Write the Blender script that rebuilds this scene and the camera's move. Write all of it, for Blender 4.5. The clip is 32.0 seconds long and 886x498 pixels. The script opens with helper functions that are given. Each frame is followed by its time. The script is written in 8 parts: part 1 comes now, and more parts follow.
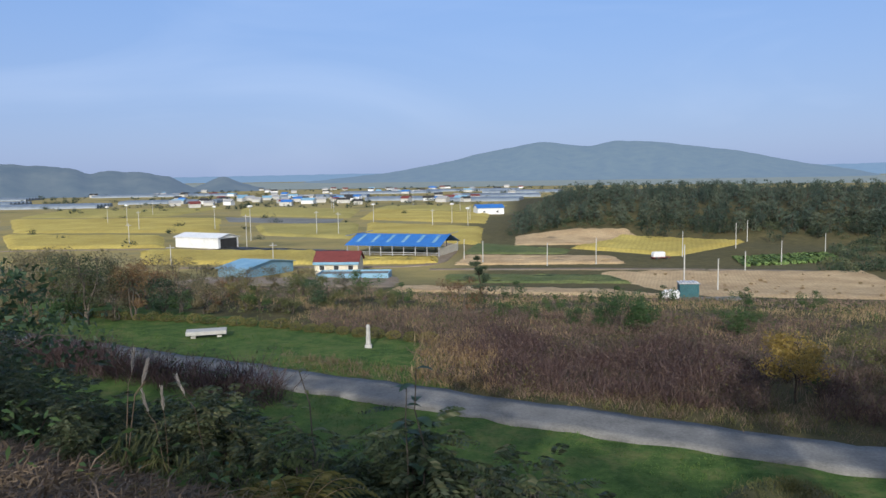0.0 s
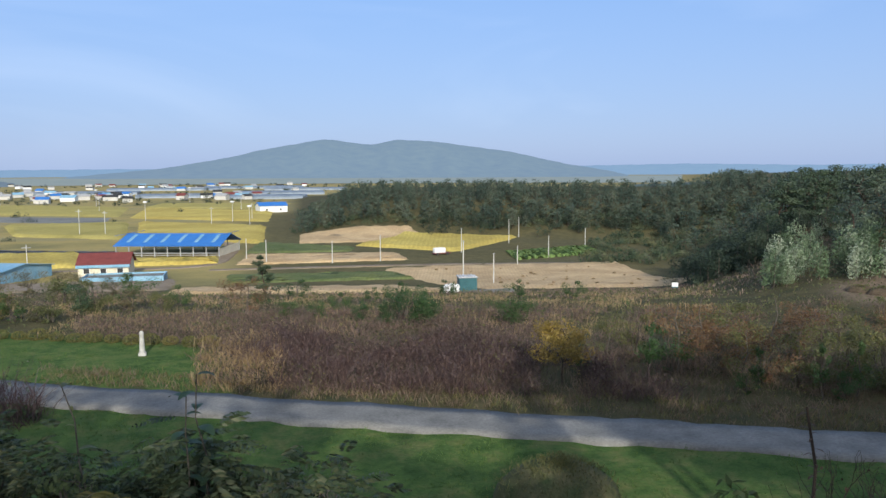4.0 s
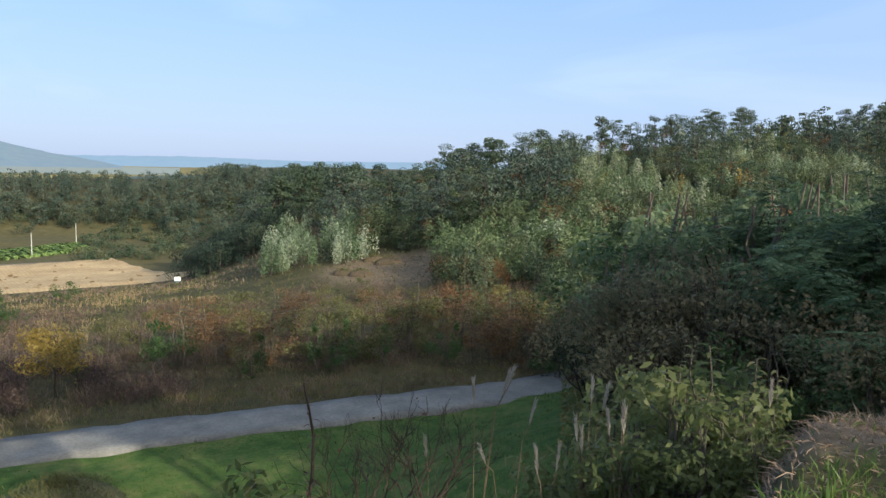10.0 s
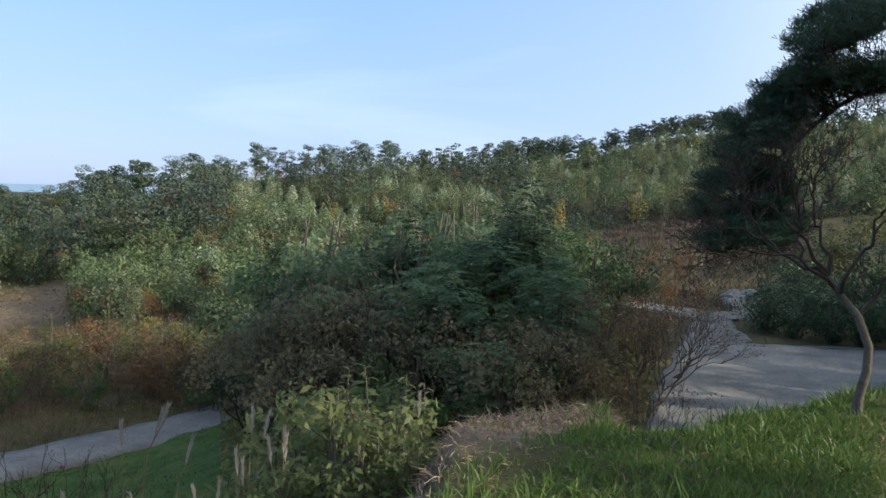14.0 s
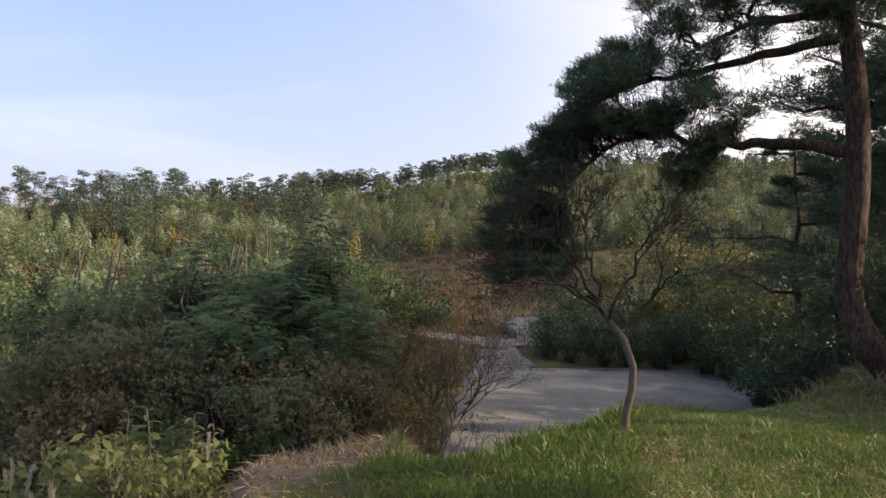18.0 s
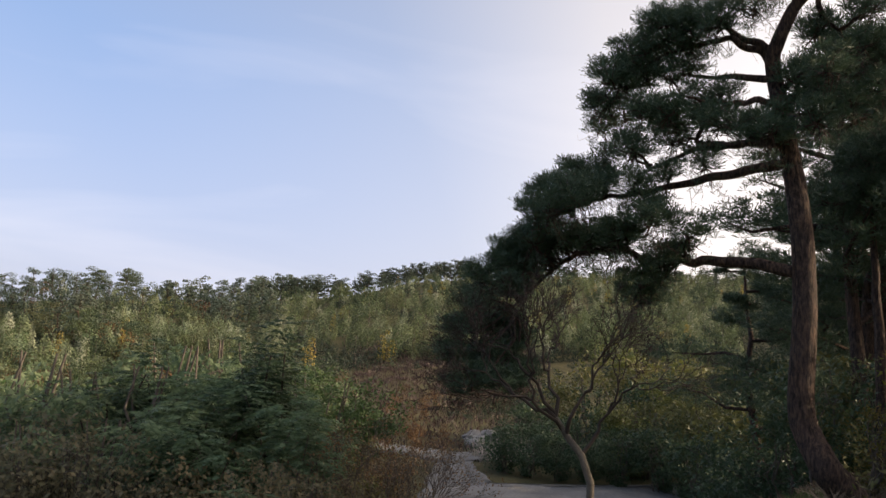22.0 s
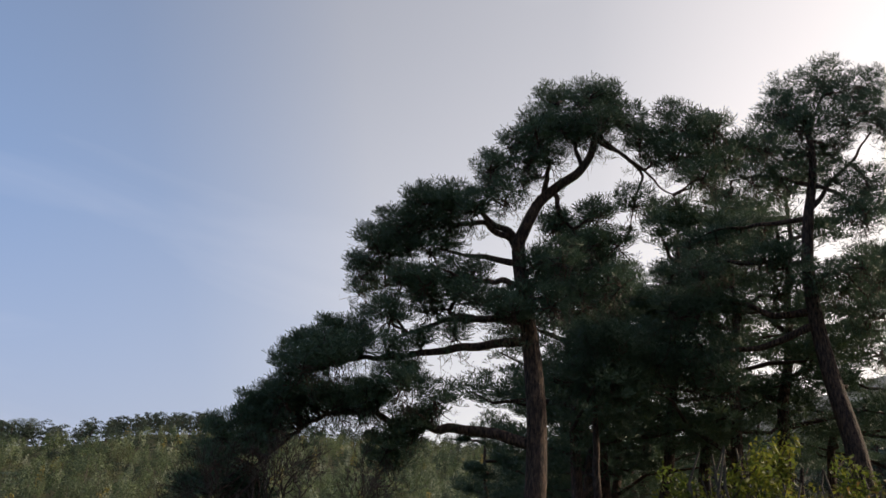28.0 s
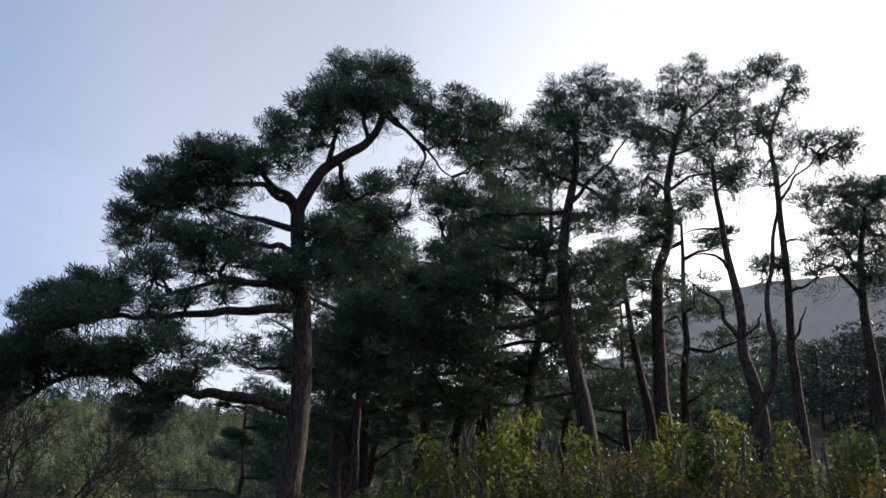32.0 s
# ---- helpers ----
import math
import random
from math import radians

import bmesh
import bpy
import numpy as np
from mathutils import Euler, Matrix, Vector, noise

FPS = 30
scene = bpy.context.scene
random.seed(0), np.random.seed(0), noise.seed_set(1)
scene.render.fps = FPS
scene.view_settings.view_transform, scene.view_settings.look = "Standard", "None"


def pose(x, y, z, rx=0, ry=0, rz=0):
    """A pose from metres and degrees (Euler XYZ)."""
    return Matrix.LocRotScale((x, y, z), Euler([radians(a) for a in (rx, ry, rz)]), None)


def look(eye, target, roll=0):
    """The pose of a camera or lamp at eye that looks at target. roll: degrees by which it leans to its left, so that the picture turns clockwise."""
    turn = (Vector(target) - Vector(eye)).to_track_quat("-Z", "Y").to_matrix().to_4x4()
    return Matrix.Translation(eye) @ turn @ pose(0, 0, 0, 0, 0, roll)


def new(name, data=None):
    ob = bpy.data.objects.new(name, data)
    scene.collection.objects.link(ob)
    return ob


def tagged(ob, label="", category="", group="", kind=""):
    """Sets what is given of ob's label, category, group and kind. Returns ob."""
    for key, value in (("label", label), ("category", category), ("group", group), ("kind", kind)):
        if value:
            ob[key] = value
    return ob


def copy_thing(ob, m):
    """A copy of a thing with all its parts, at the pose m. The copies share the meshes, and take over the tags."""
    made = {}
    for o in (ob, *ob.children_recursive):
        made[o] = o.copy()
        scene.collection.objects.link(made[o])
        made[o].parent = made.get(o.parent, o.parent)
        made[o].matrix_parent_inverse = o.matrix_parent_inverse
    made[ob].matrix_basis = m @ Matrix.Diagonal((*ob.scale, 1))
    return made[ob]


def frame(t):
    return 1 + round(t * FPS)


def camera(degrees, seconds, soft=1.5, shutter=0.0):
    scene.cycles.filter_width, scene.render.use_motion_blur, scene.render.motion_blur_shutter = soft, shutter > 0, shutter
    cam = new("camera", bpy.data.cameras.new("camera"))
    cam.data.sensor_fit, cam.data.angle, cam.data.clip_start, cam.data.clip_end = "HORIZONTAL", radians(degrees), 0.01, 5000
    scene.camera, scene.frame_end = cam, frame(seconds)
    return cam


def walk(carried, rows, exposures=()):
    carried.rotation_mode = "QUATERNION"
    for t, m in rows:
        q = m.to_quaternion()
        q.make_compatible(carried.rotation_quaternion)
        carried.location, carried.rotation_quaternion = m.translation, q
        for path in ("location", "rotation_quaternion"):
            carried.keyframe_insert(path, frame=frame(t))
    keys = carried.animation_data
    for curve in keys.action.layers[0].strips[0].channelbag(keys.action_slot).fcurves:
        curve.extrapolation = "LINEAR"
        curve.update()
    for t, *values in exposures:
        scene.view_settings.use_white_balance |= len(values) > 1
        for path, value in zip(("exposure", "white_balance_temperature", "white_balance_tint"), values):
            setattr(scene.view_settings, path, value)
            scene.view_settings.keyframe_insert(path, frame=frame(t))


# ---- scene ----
DEGREES = 60.46
PATH = [  # seconds, bearing, tilt, lean
    (0.0, 0.00, -5.50, -0.84), (0.5, 1.83, -5.60, -0.78), (1.0, 3.69, -5.69, -0.66),
    (1.5, 5.61, -5.70, -0.49), (2.0, 7.61, -5.72, -0.40), (2.5, 9.64, -5.72, -0.29),
    (3.0, 11.55, -5.72, -0.25), (3.5, 13.56, -5.75, -0.27), (4.0, 16.18, -5.82, -0.23),
    (4.5, 19.96, -5.95, -0.03), (5.0, 24.49, -6.12, 0.29), (5.5, 28.80, -6.29, 0.67),
    (6.0, 32.30, -6.32, 0.72), (6.5, 34.98, -6.35, 0.70), (7.0, 37.47, -6.36, 0.58),
    (7.5, 39.99, -6.33, 0.59), (8.0, 42.52, -6.31, 0.57), (8.5, 45.06, -6.25, 0.65),
    (9.0, 47.58, -6.19, 0.77), (9.5, 50.13, -6.09, 0.97), (10.0, 52.70, -6.00, 1.26),
    (10.5, 55.23, -5.85, 1.57), (11.0, 57.82, -5.68, 1.70), (11.5, 60.85, -5.51, 1.83),
    (12.0, 64.28, -5.12, 1.97), (12.5, 67.83, -4.63, 1.99), (13.0, 71.36, -4.13, 2.11),
    (13.5, 74.64, -3.70, 2.12), (14.0, 78.12, -3.25, 2.10), (14.5, 81.48, -2.81, 2.15),
    (15.0, 84.57, -2.35, 2.15), (15.5, 87.21, -1.91, 2.14), (16.0, 89.28, -1.64, 2.17),
    (16.5, 90.52, -1.55, 2.23), (17.0, 91.37, -1.40, 2.32), (17.5, 92.27, -0.93, 2.37),
    (18.0, 93.35, -0.23, 2.41), (18.5, 94.34, 0.73, 2.55), (19.0, 95.26, 1.75, 2.74),
    (19.5, 95.89, 2.82, 2.96), (20.0, 96.18, 3.91, 3.12), (20.5, 96.18, 4.99, 3.33),
    (21.0, 96.13, 6.03, 3.50), (21.5, 96.07, 7.07, 3.67), (22.0, 96.03, 8.09, 3.75),
    (22.5, 95.96, 9.12, 3.84), (23.0, 95.89, 10.16, 4.06), (23.5, 95.96, 11.13, 4.17),
    (24.0, 96.19, 12.18, 4.28), (24.5, 96.60, 13.62, 4.50), (25.0, 97.35, 15.39, 4.41),
    (25.5, 98.78, 17.47, 4.00), (26.0, 100.91, 19.35, 3.68), (26.5, 103.76, 20.50, 3.87),
    (27.0, 106.98, 21.10, 4.45), (27.5, 110.41, 21.13, 4.78), (28.0, 113.61, 21.21, 5.00),
    (28.5, 116.82, 21.34, 5.31), (29.0, 119.66, 21.42, 5.56), (29.5, 122.31, 21.44, 5.50),
    (30.0, 124.88, 21.34, 5.31), (30.5, 127.32, 21.14, 4.93), (31.0, 129.41, 20.87, 4.35),
    (31.5, 130.79, 20.52, 3.91), (32.0, 131.47, 20.17, 3.69),
]
EYE = Vector((0.0, 0.0, 1.6))


def bearing(az, el):
    a, e = radians(az), radians(el)
    return Vector((math.sin(a) * math.cos(e), math.cos(a) * math.cos(e), math.sin(e)))


cam = camera(DEGREES, 32.0, soft=1.5)
walk(cam, [(t, look(EYE, EYE + bearing(az, el), lean)) for t, az, el, lean in PATH],
     exposures=[(0.0, -0.3, 5900, 9), (4.0, -0.1, 6000, 7), (8.0, 0.2, 6550, 4), (14.0, 0.4, 6450, 5), (18.0, 0.51, 7900, 16), (20.0, 0.49, 8300, 20), (24.0, -0.03, 8050, 15), (26.8, -0.4, 7900, 16), (28.0, -0.2, 7400, 14), (29.5, -0.02, 6800, 13), (32.0, -0.05, 6400, 12)])

# ---- light ----
SUN_AZ, SUN_EL = 188.0, 22.0
world = bpy.data.worlds.new("world")
scene.world = world
world.use_nodes = True
wt = world.node_tree
sky = wt.nodes.new("ShaderNodeTexSky")
sky.sky_type = "NISHITA"
sky.sun_disc = False
sky.sun_elevation, sky.sun_rotation = radians(SUN_EL), radians(SUN_AZ)
sky.air_density, sky.dust_density, sky.ozone_density = 1.0, 1.2, 1.5
bg = wt.nodes["Background"]
bg.inputs[1].default_value = 0.14


def world_node(kind, **vals):
    n = wt.nodes.new(kind)
    for k, v in vals.items():
        n.inputs[k].default_value = v
    return n


# thin autumn haze towards the horizon, and faint streaks of high cloud
tc = world_node("ShaderNodeTexCoord")
sep = world_node("ShaderNodeSeparateXYZ")
wt.links.new(tc.outputs["Generated"], sep.inputs[0])
low = world_node("ShaderNodeMapRange")
low.interpolation_type = "SMOOTHSTEP"
for k, v in (("From Min", -0.05), ("From Max", 0.75), ("To Min", 0.80), ("To Max", 0.35)):
    low.inputs[k].default_value = v
wt.links.new(sep.outputs[2], low.inputs[0])
tone = world_node("ShaderNodeMapRange")
for k, v in (("From Min", 0.0), ("From Max", 0.36), ("To Min", 0.0), ("To Max", 1.0)):
    tone.inputs[k].default_value = v
wt.links.new(sep.outputs[2], tone.inputs[0])
haze = world_node("ShaderNodeValToRGB")
haze.color_ramp.elements[0].color = (3.35, 4.1, 6.2, 1)
haze.color_ramp.elements[1].color = (1.9, 3.65, 7.6, 1)
wt.links.new(tone.outputs[0], haze.inputs[0])
# the haze scatters the light forward, so it is brightest round the sun
way = world_node("ShaderNodeVectorMath")
way.operation = "DOT_PRODUCT"
way.inputs[1].default_value = bearing(SUN_AZ, SUN_EL)
wt.links.new(tc.outputs["Generated"], way.inputs[0])
near_sun = world_node("ShaderNodeMapRange")
for k, v in (("From Min", -0.3), ("From Max", 1.0), ("To Min", 0.0), ("To Max", 1.0)):
    near_sun.inputs[k].default_value = v
wt.links.new(way.outputs["Value"], near_sun.inputs[0])
bloom = world_node("ShaderNodeValToRGB")
stops = bloom.color_ramp.elements
for _ in range(3):
    stops.new(0.5)
for e, (p, c) in zip(stops, ((0.0, (4.4, 5.2, 7.2, 0.0)), (0.26, (5.2, 5.7, 6.8, 0.34)), (0.46, (8.0, 8.2, 8.7, 0.80)), (0.66, (9.8, 9.9, 10.3, 0.95)), (0.95, (22, 21, 20.5, 1.0)))):
    e.position, e.color = p, c
wt.links.new(near_sun.outputs[0], bloom.inputs[0])
glare = world_node("ShaderNodeMix")
glare.data_type = "RGBA"
wt.links.new(bloom.outputs["Color"], glare.inputs["B"])
wt.links.new(bloom.outputs["Alpha"], glare.inputs["Factor"])
wt.links.new(haze.outputs[0], glare.inputs["A"])
veil = world_node("ShaderNodeMix")
veil.data_type = "RGBA"
wt.links.new(low.outputs[0], veil.inputs["Factor"])
wt.links.new(sky.outputs[0], veil.inputs["A"])
wt.links.new(glare.outputs["Result"], veil.inputs["B"])
stretch = world_node("ShaderNodeMapping")
stretch.inputs["Scale"].default_value = (1.5, 1.5, 6.0)
wt.links.new(tc.outputs["Generated"], stretch.inputs[0])
streak = world_node("ShaderNodeTexNoise", Scale=1.3, Detail=4.0, Roughness=0.5, Distortion=0.8)
wt.links.new(stretch.outputs[0], streak.inputs["Vector"])
thin = world_node("ShaderNodeMapRange")
for k, v in (("From Min", 0.52), ("From Max", 0.95), ("To Min", 0.0), ("To Max", 0.20)):
    thin.inputs[k].default_value = v
wt.links.new(streak.outputs[0], thin.inputs[0])
cloud = world_node("ShaderNodeMix")
cloud.data_type = "RGBA"
cloud.inputs["B"].default_value = (8.2, 8.6, 9.6, 1)
wt.links.new(thin.outputs[0], cloud.inputs["Factor"])
wt.links.new(veil.outputs["Result"], cloud.inputs["A"])
wt.links.new(cloud.outputs["Result"], bg.inputs[0])
sun_data = bpy.data.lights.new("sun", "SUN")
sun_data.energy, sun_data.angle, sun_data.color = 4.8, radians(0.6), (1.0, 0.90, 0.74)
sun = new("sun", sun_data)
sun.matrix_world = look(bearing(SUN_AZ, SUN_EL) * 100, (0, 0, 0))


# ---- materials ----
def nodes_of(name):
    m = bpy.data.materials.new(name)
    m.use_nodes = True
    nt = m.node_tree
    return m, nt, nt.nodes["Principled BSDF"], nt.nodes["Material Output"]


def ramp(nt, fac, stops):
    r = nt.nodes.new("ShaderNodeValToRGB")
    el = r.color_ramp.elements
    while len(el) < len(stops):
        el.new(0.5)
    for e, (p, c) in zip(el, stops):
        e.position, e.color = p, (*c, 1)
    nt.links.new(fac, r.inputs[0])
    return r.outputs[0]


def noise_of(nt, scale, detail=4.0, rough=0.6, vec=None, kind="ShaderNodeTexNoise"):
    n = nt.nodes.new(kind)
    n.inputs["Scale"].default_value = scale
    if kind == "ShaderNodeTexNoise":
        n.inputs["Detail"].default_value, n.inputs["Roughness"].default_value = detail, rough
    if vec is None:
        g = nt.nodes.new("ShaderNodeNewGeometry")
        vec = g.outputs["Position"]
    nt.links.new(vec, n.inputs["Vector"])
    return n.outputs[0]


def mix(nt, fac, a, b, kind="MIX"):
    n = nt.nodes.new("ShaderNodeMix")
    n.data_type, n.blend_type = "RGBA", kind
    for sock, v in ((n.inputs["Factor"], fac), (n.inputs["A"], a), (n.inputs["B"], b)):
        if isinstance(v, (int, float)):
            sock.default_value = v
        elif isinstance(v, tuple):
            sock.default_value = (*v, 1)
        else:
            nt.links.new(v, sock)
    return n.outputs["Result"]


def maths(nt, op, a, b=0.0):
    n = nt.nodes.new("ShaderNodeMath")
    n.operation = op
    for sock, v in zip(n.inputs, (a, b)):
        if isinstance(v, (int, float)):
            sock.default_value = v
        else:
            nt.links.new(v, sock)
    return n.outputs[0]


def bump(nt, bsdf, height, dist, strength=0.6):
    b = nt.nodes.new("ShaderNodeBump")
    b.inputs["Strength"].default_value, b.inputs["Distance"].default_value = strength, dist
    nt.links.new(height, b.inputs["Height"])
    nt.links.new(b.outputs[0], bsdf.inputs["Normal"])


def surface(name, a, b, scale=3.0, rough=0.8, fine=40.0, depth=0.01, metal=0.0, spec=0.3):
    """A plain worn surface: two colours at a coarse and a fine scale, with relief."""
    m, nt, bs, _ = nodes_of(name)
    c1 = ramp(nt, noise_of(nt, scale), [(0.3, a), (0.7, b)])
    c2 = ramp(nt, noise_of(nt, fine, 2), [(0.3, (0.7, 0.7, 0.7)), (0.7, (1.15, 1.15, 1.15))])
    nt.links.new(mix(nt, 0.7, c1, c2, "MULTIPLY"), bs.inputs["Base Color"])
    bs.inputs["Roughness"].default_value, bs.inputs["Metallic"].default_value = rough, metal
    bs.inputs["Specular IOR Level"].default_value = spec
    bump(nt, bs, noise_of(nt, fine, 3), depth)
    return m


def foliage(name, colours, glow=0.35, rough=0.5, spread=0.5, joined=False):
    """Leaves: colour varies from leaf to leaf and from plant to plant; light passes through."""
    m, nt, bs, out = nodes_of(name)
    g = nt.nodes.new("ShaderNodeNewGeometry")
    o = nt.nodes.new("ShaderNodeObjectInfo")
    own = o.outputs["Random"]
    if joined:
        tone = nt.nodes.new("ShaderNodeAttribute")
        tone.attribute_name = "tone"
        own, spread = tone.outputs["Fac"], 0.84
    f = maths(nt, "ADD", maths(nt, "MULTIPLY", g.outputs["Random Per Island"], 1 - spread), maths(nt, "MULTIPLY", own, spread))
    n = len(colours)
    # extra blue stands for haze over the leaves, most in joined woods
    colours = [(r, g, b * ((1.3 if joined else 1.22) if g > r else 1.12)) for r, g, b in colours]
    glow = min(glow, 0.3) if joined else glow
    col = ramp(nt, f, [(i / max(1, n - 1), c) for i, c in enumerate(colours)])
    big = ramp(nt, noise_of(nt, 0.35, 3), [(0.35, (0.72, 0.74, 0.7)), (0.65, (1.15, 1.1, 1.05))])
    col = mix(nt, 0.8, col, big, "MULTIPLY")
    nt.links.new(col, bs.inputs["Base Color"])
    bs.inputs["Roughness"].default_value = rough
    bs.inputs["Specular IOR Level"].default_value = 0.12 if joined else 0.3
    tr = nt.nodes.new("ShaderNodeBsdfTranslucent")
    nt.links.new(col, tr.inputs["Color"])
    mx = nt.nodes.new("ShaderNodeMixShader")
    mx.inputs[0].default_value = glow
    nt.links.new(bs.outputs[0], mx.inputs[1])
    nt.links.new(tr.outputs[0], mx.inputs[2])
    nt.links.new(mx.outputs[0], out.inputs[0])
    return m


M_PINE = foliage("pine_needles", [(0.04, 0.075, 0.042), (0.065, 0.11, 0.055), (0.10, 0.14, 0.055)], 0.28)
M_PINE_FAR = foliage("far_pine_needles", [(0.035, 0.06, 0.03), (0.055, 0.085, 0.04), (0.085, 0.11, 0.052)], 0.15)
M_BROAD = foliage("green_leaves", [(0.035, 0.075, 0.022), (0.055, 0.105, 0.03), (0.09, 0.14, 0.035)])
M_DARK = foliage("dark_leaves", [(0.034, 0.066, 0.03), (0.052, 0.094, 0.04), (0.09, 0.13, 0.052)], 0.3)
M_RUST = foliage("rust_leaves", [(0.11, 0.07, 0.038), (0.20, 0.118, 0.056), (0.21, 0.155, 0.064)])
M_OCHRE = foliage("ochre_leaves", [(0.13, 0.10, 0.03), (0.27, 0.20, 0.045), (0.40, 0.27, 0.06)])
M_WEED = foliage("dull_weed_leaves", [(0.035, 0.055, 0.028), (0.06, 0.085, 0.036), (0.12, 0.12, 0.05)], 0.3)
M_HEDGE = foliage("clipped_hedge_leaves", [(0.11, 0.115, 0.035), (0.17, 0.165, 0.05), (0.24, 0.20, 0.06)])
M_OLIVE = foliage("olive_leaves", [(0.075, 0.09, 0.032), (0.135, 0.145, 0.046), (0.22, 0.18, 0.062)])
M_BRUSH = foliage("dry_brush", [(0.10, 0.072, 0.056), (0.18, 0.125, 0.092), (0.28, 0.205, 0.145)], 0.3)
# dark weeds; also carries the tree shade on the brush patch
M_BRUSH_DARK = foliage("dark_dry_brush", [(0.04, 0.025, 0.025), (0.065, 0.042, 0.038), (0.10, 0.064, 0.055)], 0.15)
M_STRAW_DULL = foliage("old_straw", [(0.11, 0.08, 0.05), (0.18, 0.13, 0.08), (0.24, 0.18, 0.12)], 0.2)
M_STRAW = foliage("straw", [(0.22, 0.15, 0.07), (0.34, 0.25, 0.12), (0.42, 0.33, 0.18)], 0.25)
M_GRASS = foliage("grass_blades", [(0.05, 0.10, 0.02), (0.09, 0.16, 0.03), (0.16, 0.19, 0.05)], 0.35)
M_YELLOW_GREEN = foliage("sunlit_leaves", [(0.065, 0.105, 0.018), (0.12, 0.165, 0.027), (0.23, 0.225, 0.037)], 0.55)
M_LEAFY = foliage("broad_fresh_leaves", [(0.085, 0.115, 0.038), (0.155, 0.19, 0.06), (0.26, 0.28, 0.105)], 0.6)
M_BROWN = foliage("browning_leaves", [(0.095, 0.105, 0.06), (0.18, 0.165, 0.085), (0.29, 0.225, 0.115)], 0.5)
M_THICKET = foliage("thicket_leaves", [(0.06, 0.105, 0.05), (0.13, 0.195, 0.085), (0.25, 0.31, 0.14)], 0.5)
M_BANK = foliage("bank_leaves", [(0.05, 0.076, 0.024), (0.096, 0.122, 0.034), (0.18, 0.18, 0.045)], 0.45)
M_FROND = foliage("long_drooping_leaves", [(0.065, 0.12, 0.055), (0.12, 0.19, 0.085), (0.20, 0.275, 0.125)], 0.48)
M_DEAD = foliage("withered_leaves", [(0.05, 0.03, 0.02), (0.10, 0.06, 0.035)], 0.2)
M_BARK_DARK = surface("dark_twigs", (0.03, 0.022, 0.018), (0.06, 0.045, 0.035), 6, 0.9, 40, 0.01)
M_PLUME = foliage("seed_plumes", [(0.40, 0.36, 0.29), (0.52, 0.47, 0.39)], 0.4)
W_PINE = foliage("wood_pine", [(0.04, 0.062, 0.042), (0.06, 0.088, 0.054), (0.085, 0.113, 0.066), (0.115, 0.138, 0.076)], 0.15, joined=True)
W_OLIVE = foliage("wood_olive", [(0.04, 0.066, 0.034), (0.068, 0.098, 0.046), (0.105, 0.13, 0.058), (0.15, 0.15, 0.068)], 0.48, joined=True)
W_GREEN = foliage("wood_green", [(0.05, 0.08, 0.034), (0.08, 0.115, 0.046), (0.125, 0.16, 0.062), (0.17, 0.20, 0.075)], 0.3, joined=True)
W_SILVER = foliage("wood_pale", [(0.09, 0.125, 0.05), (0.15, 0.195, 0.075), (0.24, 0.28, 0.13), (0.38, 0.41, 0.24)], 0.42, joined=True)
W_RUST = foliage("wood_rust", [(0.09, 0.06, 0.03), (0.15, 0.085, 0.04), (0.21, 0.11, 0.05)], 0.48, joined=True)
W_WHITE = foliage("wood_silvery", [(0.08, 0.125, 0.05), (0.14, 0.20, 0.085), (0.22, 0.28, 0.14), (0.40, 0.44, 0.26)], 0.4, joined=True)
W_FRESH = foliage("wood_fresh", [(0.07, 0.11, 0.042), (0.11, 0.16, 0.06), (0.17, 0.215, 0.085)], 0.48, joined=True)
W_YELLOW = foliage("wood_yellow", [(0.16, 0.15, 0.04), (0.27, 0.22, 0.06), (0.36, 0.27, 0.07)], 0.48, joined=True)
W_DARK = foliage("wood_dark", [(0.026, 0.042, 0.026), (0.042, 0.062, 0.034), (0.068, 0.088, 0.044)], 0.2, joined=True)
M_BARK, bark_nt, bark_bs, _ = nodes_of("pine_bark")
bark_at = bark_nt.nodes.new("ShaderNodeTexCoord")
bark_map = bark_nt.nodes.new("ShaderNodeMapping")
bark_map.inputs["Scale"].default_value = (1.0, 1.0, 0.28)
bark_nt.links.new(bark_at.outputs["Object"], bark_map.inputs[0])
plates = noise_of(bark_nt, 26.0, 5, 0.65, bark_map.outputs[0])
shade = ramp(bark_nt, plates, [(0.36, (0.018, 0.013, 0.011)), (0.5, (0.06, 0.041, 0.033)), (0.66, (0.125, 0.083, 0.062))])
tint = ramp(bark_nt, noise_of(bark_nt, 1.6, 3), [(0.35, (0.75, 0.75, 0.8)), (0.65, (1.2, 1.05, 0.95))])
bark_nt.links.new(mix(bark_nt, 0.8, shade, tint, "MULTIPLY"), bark_bs.inputs["Base Color"])
bark_bs.inputs["Roughness"].default_value, bark_bs.inputs["Specular IOR Level"].default_value = 0.85, 0.3
bump(bark_nt, bark_bs, plates, 0.06, 0.9)
M_BARK_GREY = surface("grey_bark", (0.07, 0.06, 0.05), (0.15, 0.125, 0.10), 6, 0.9, 40, 0.02)
M_CONC = surface("old_concrete", (0.13, 0.127, 0.12), (0.235, 0.228, 0.213), 0.7, 0.9, 9, 0.02)


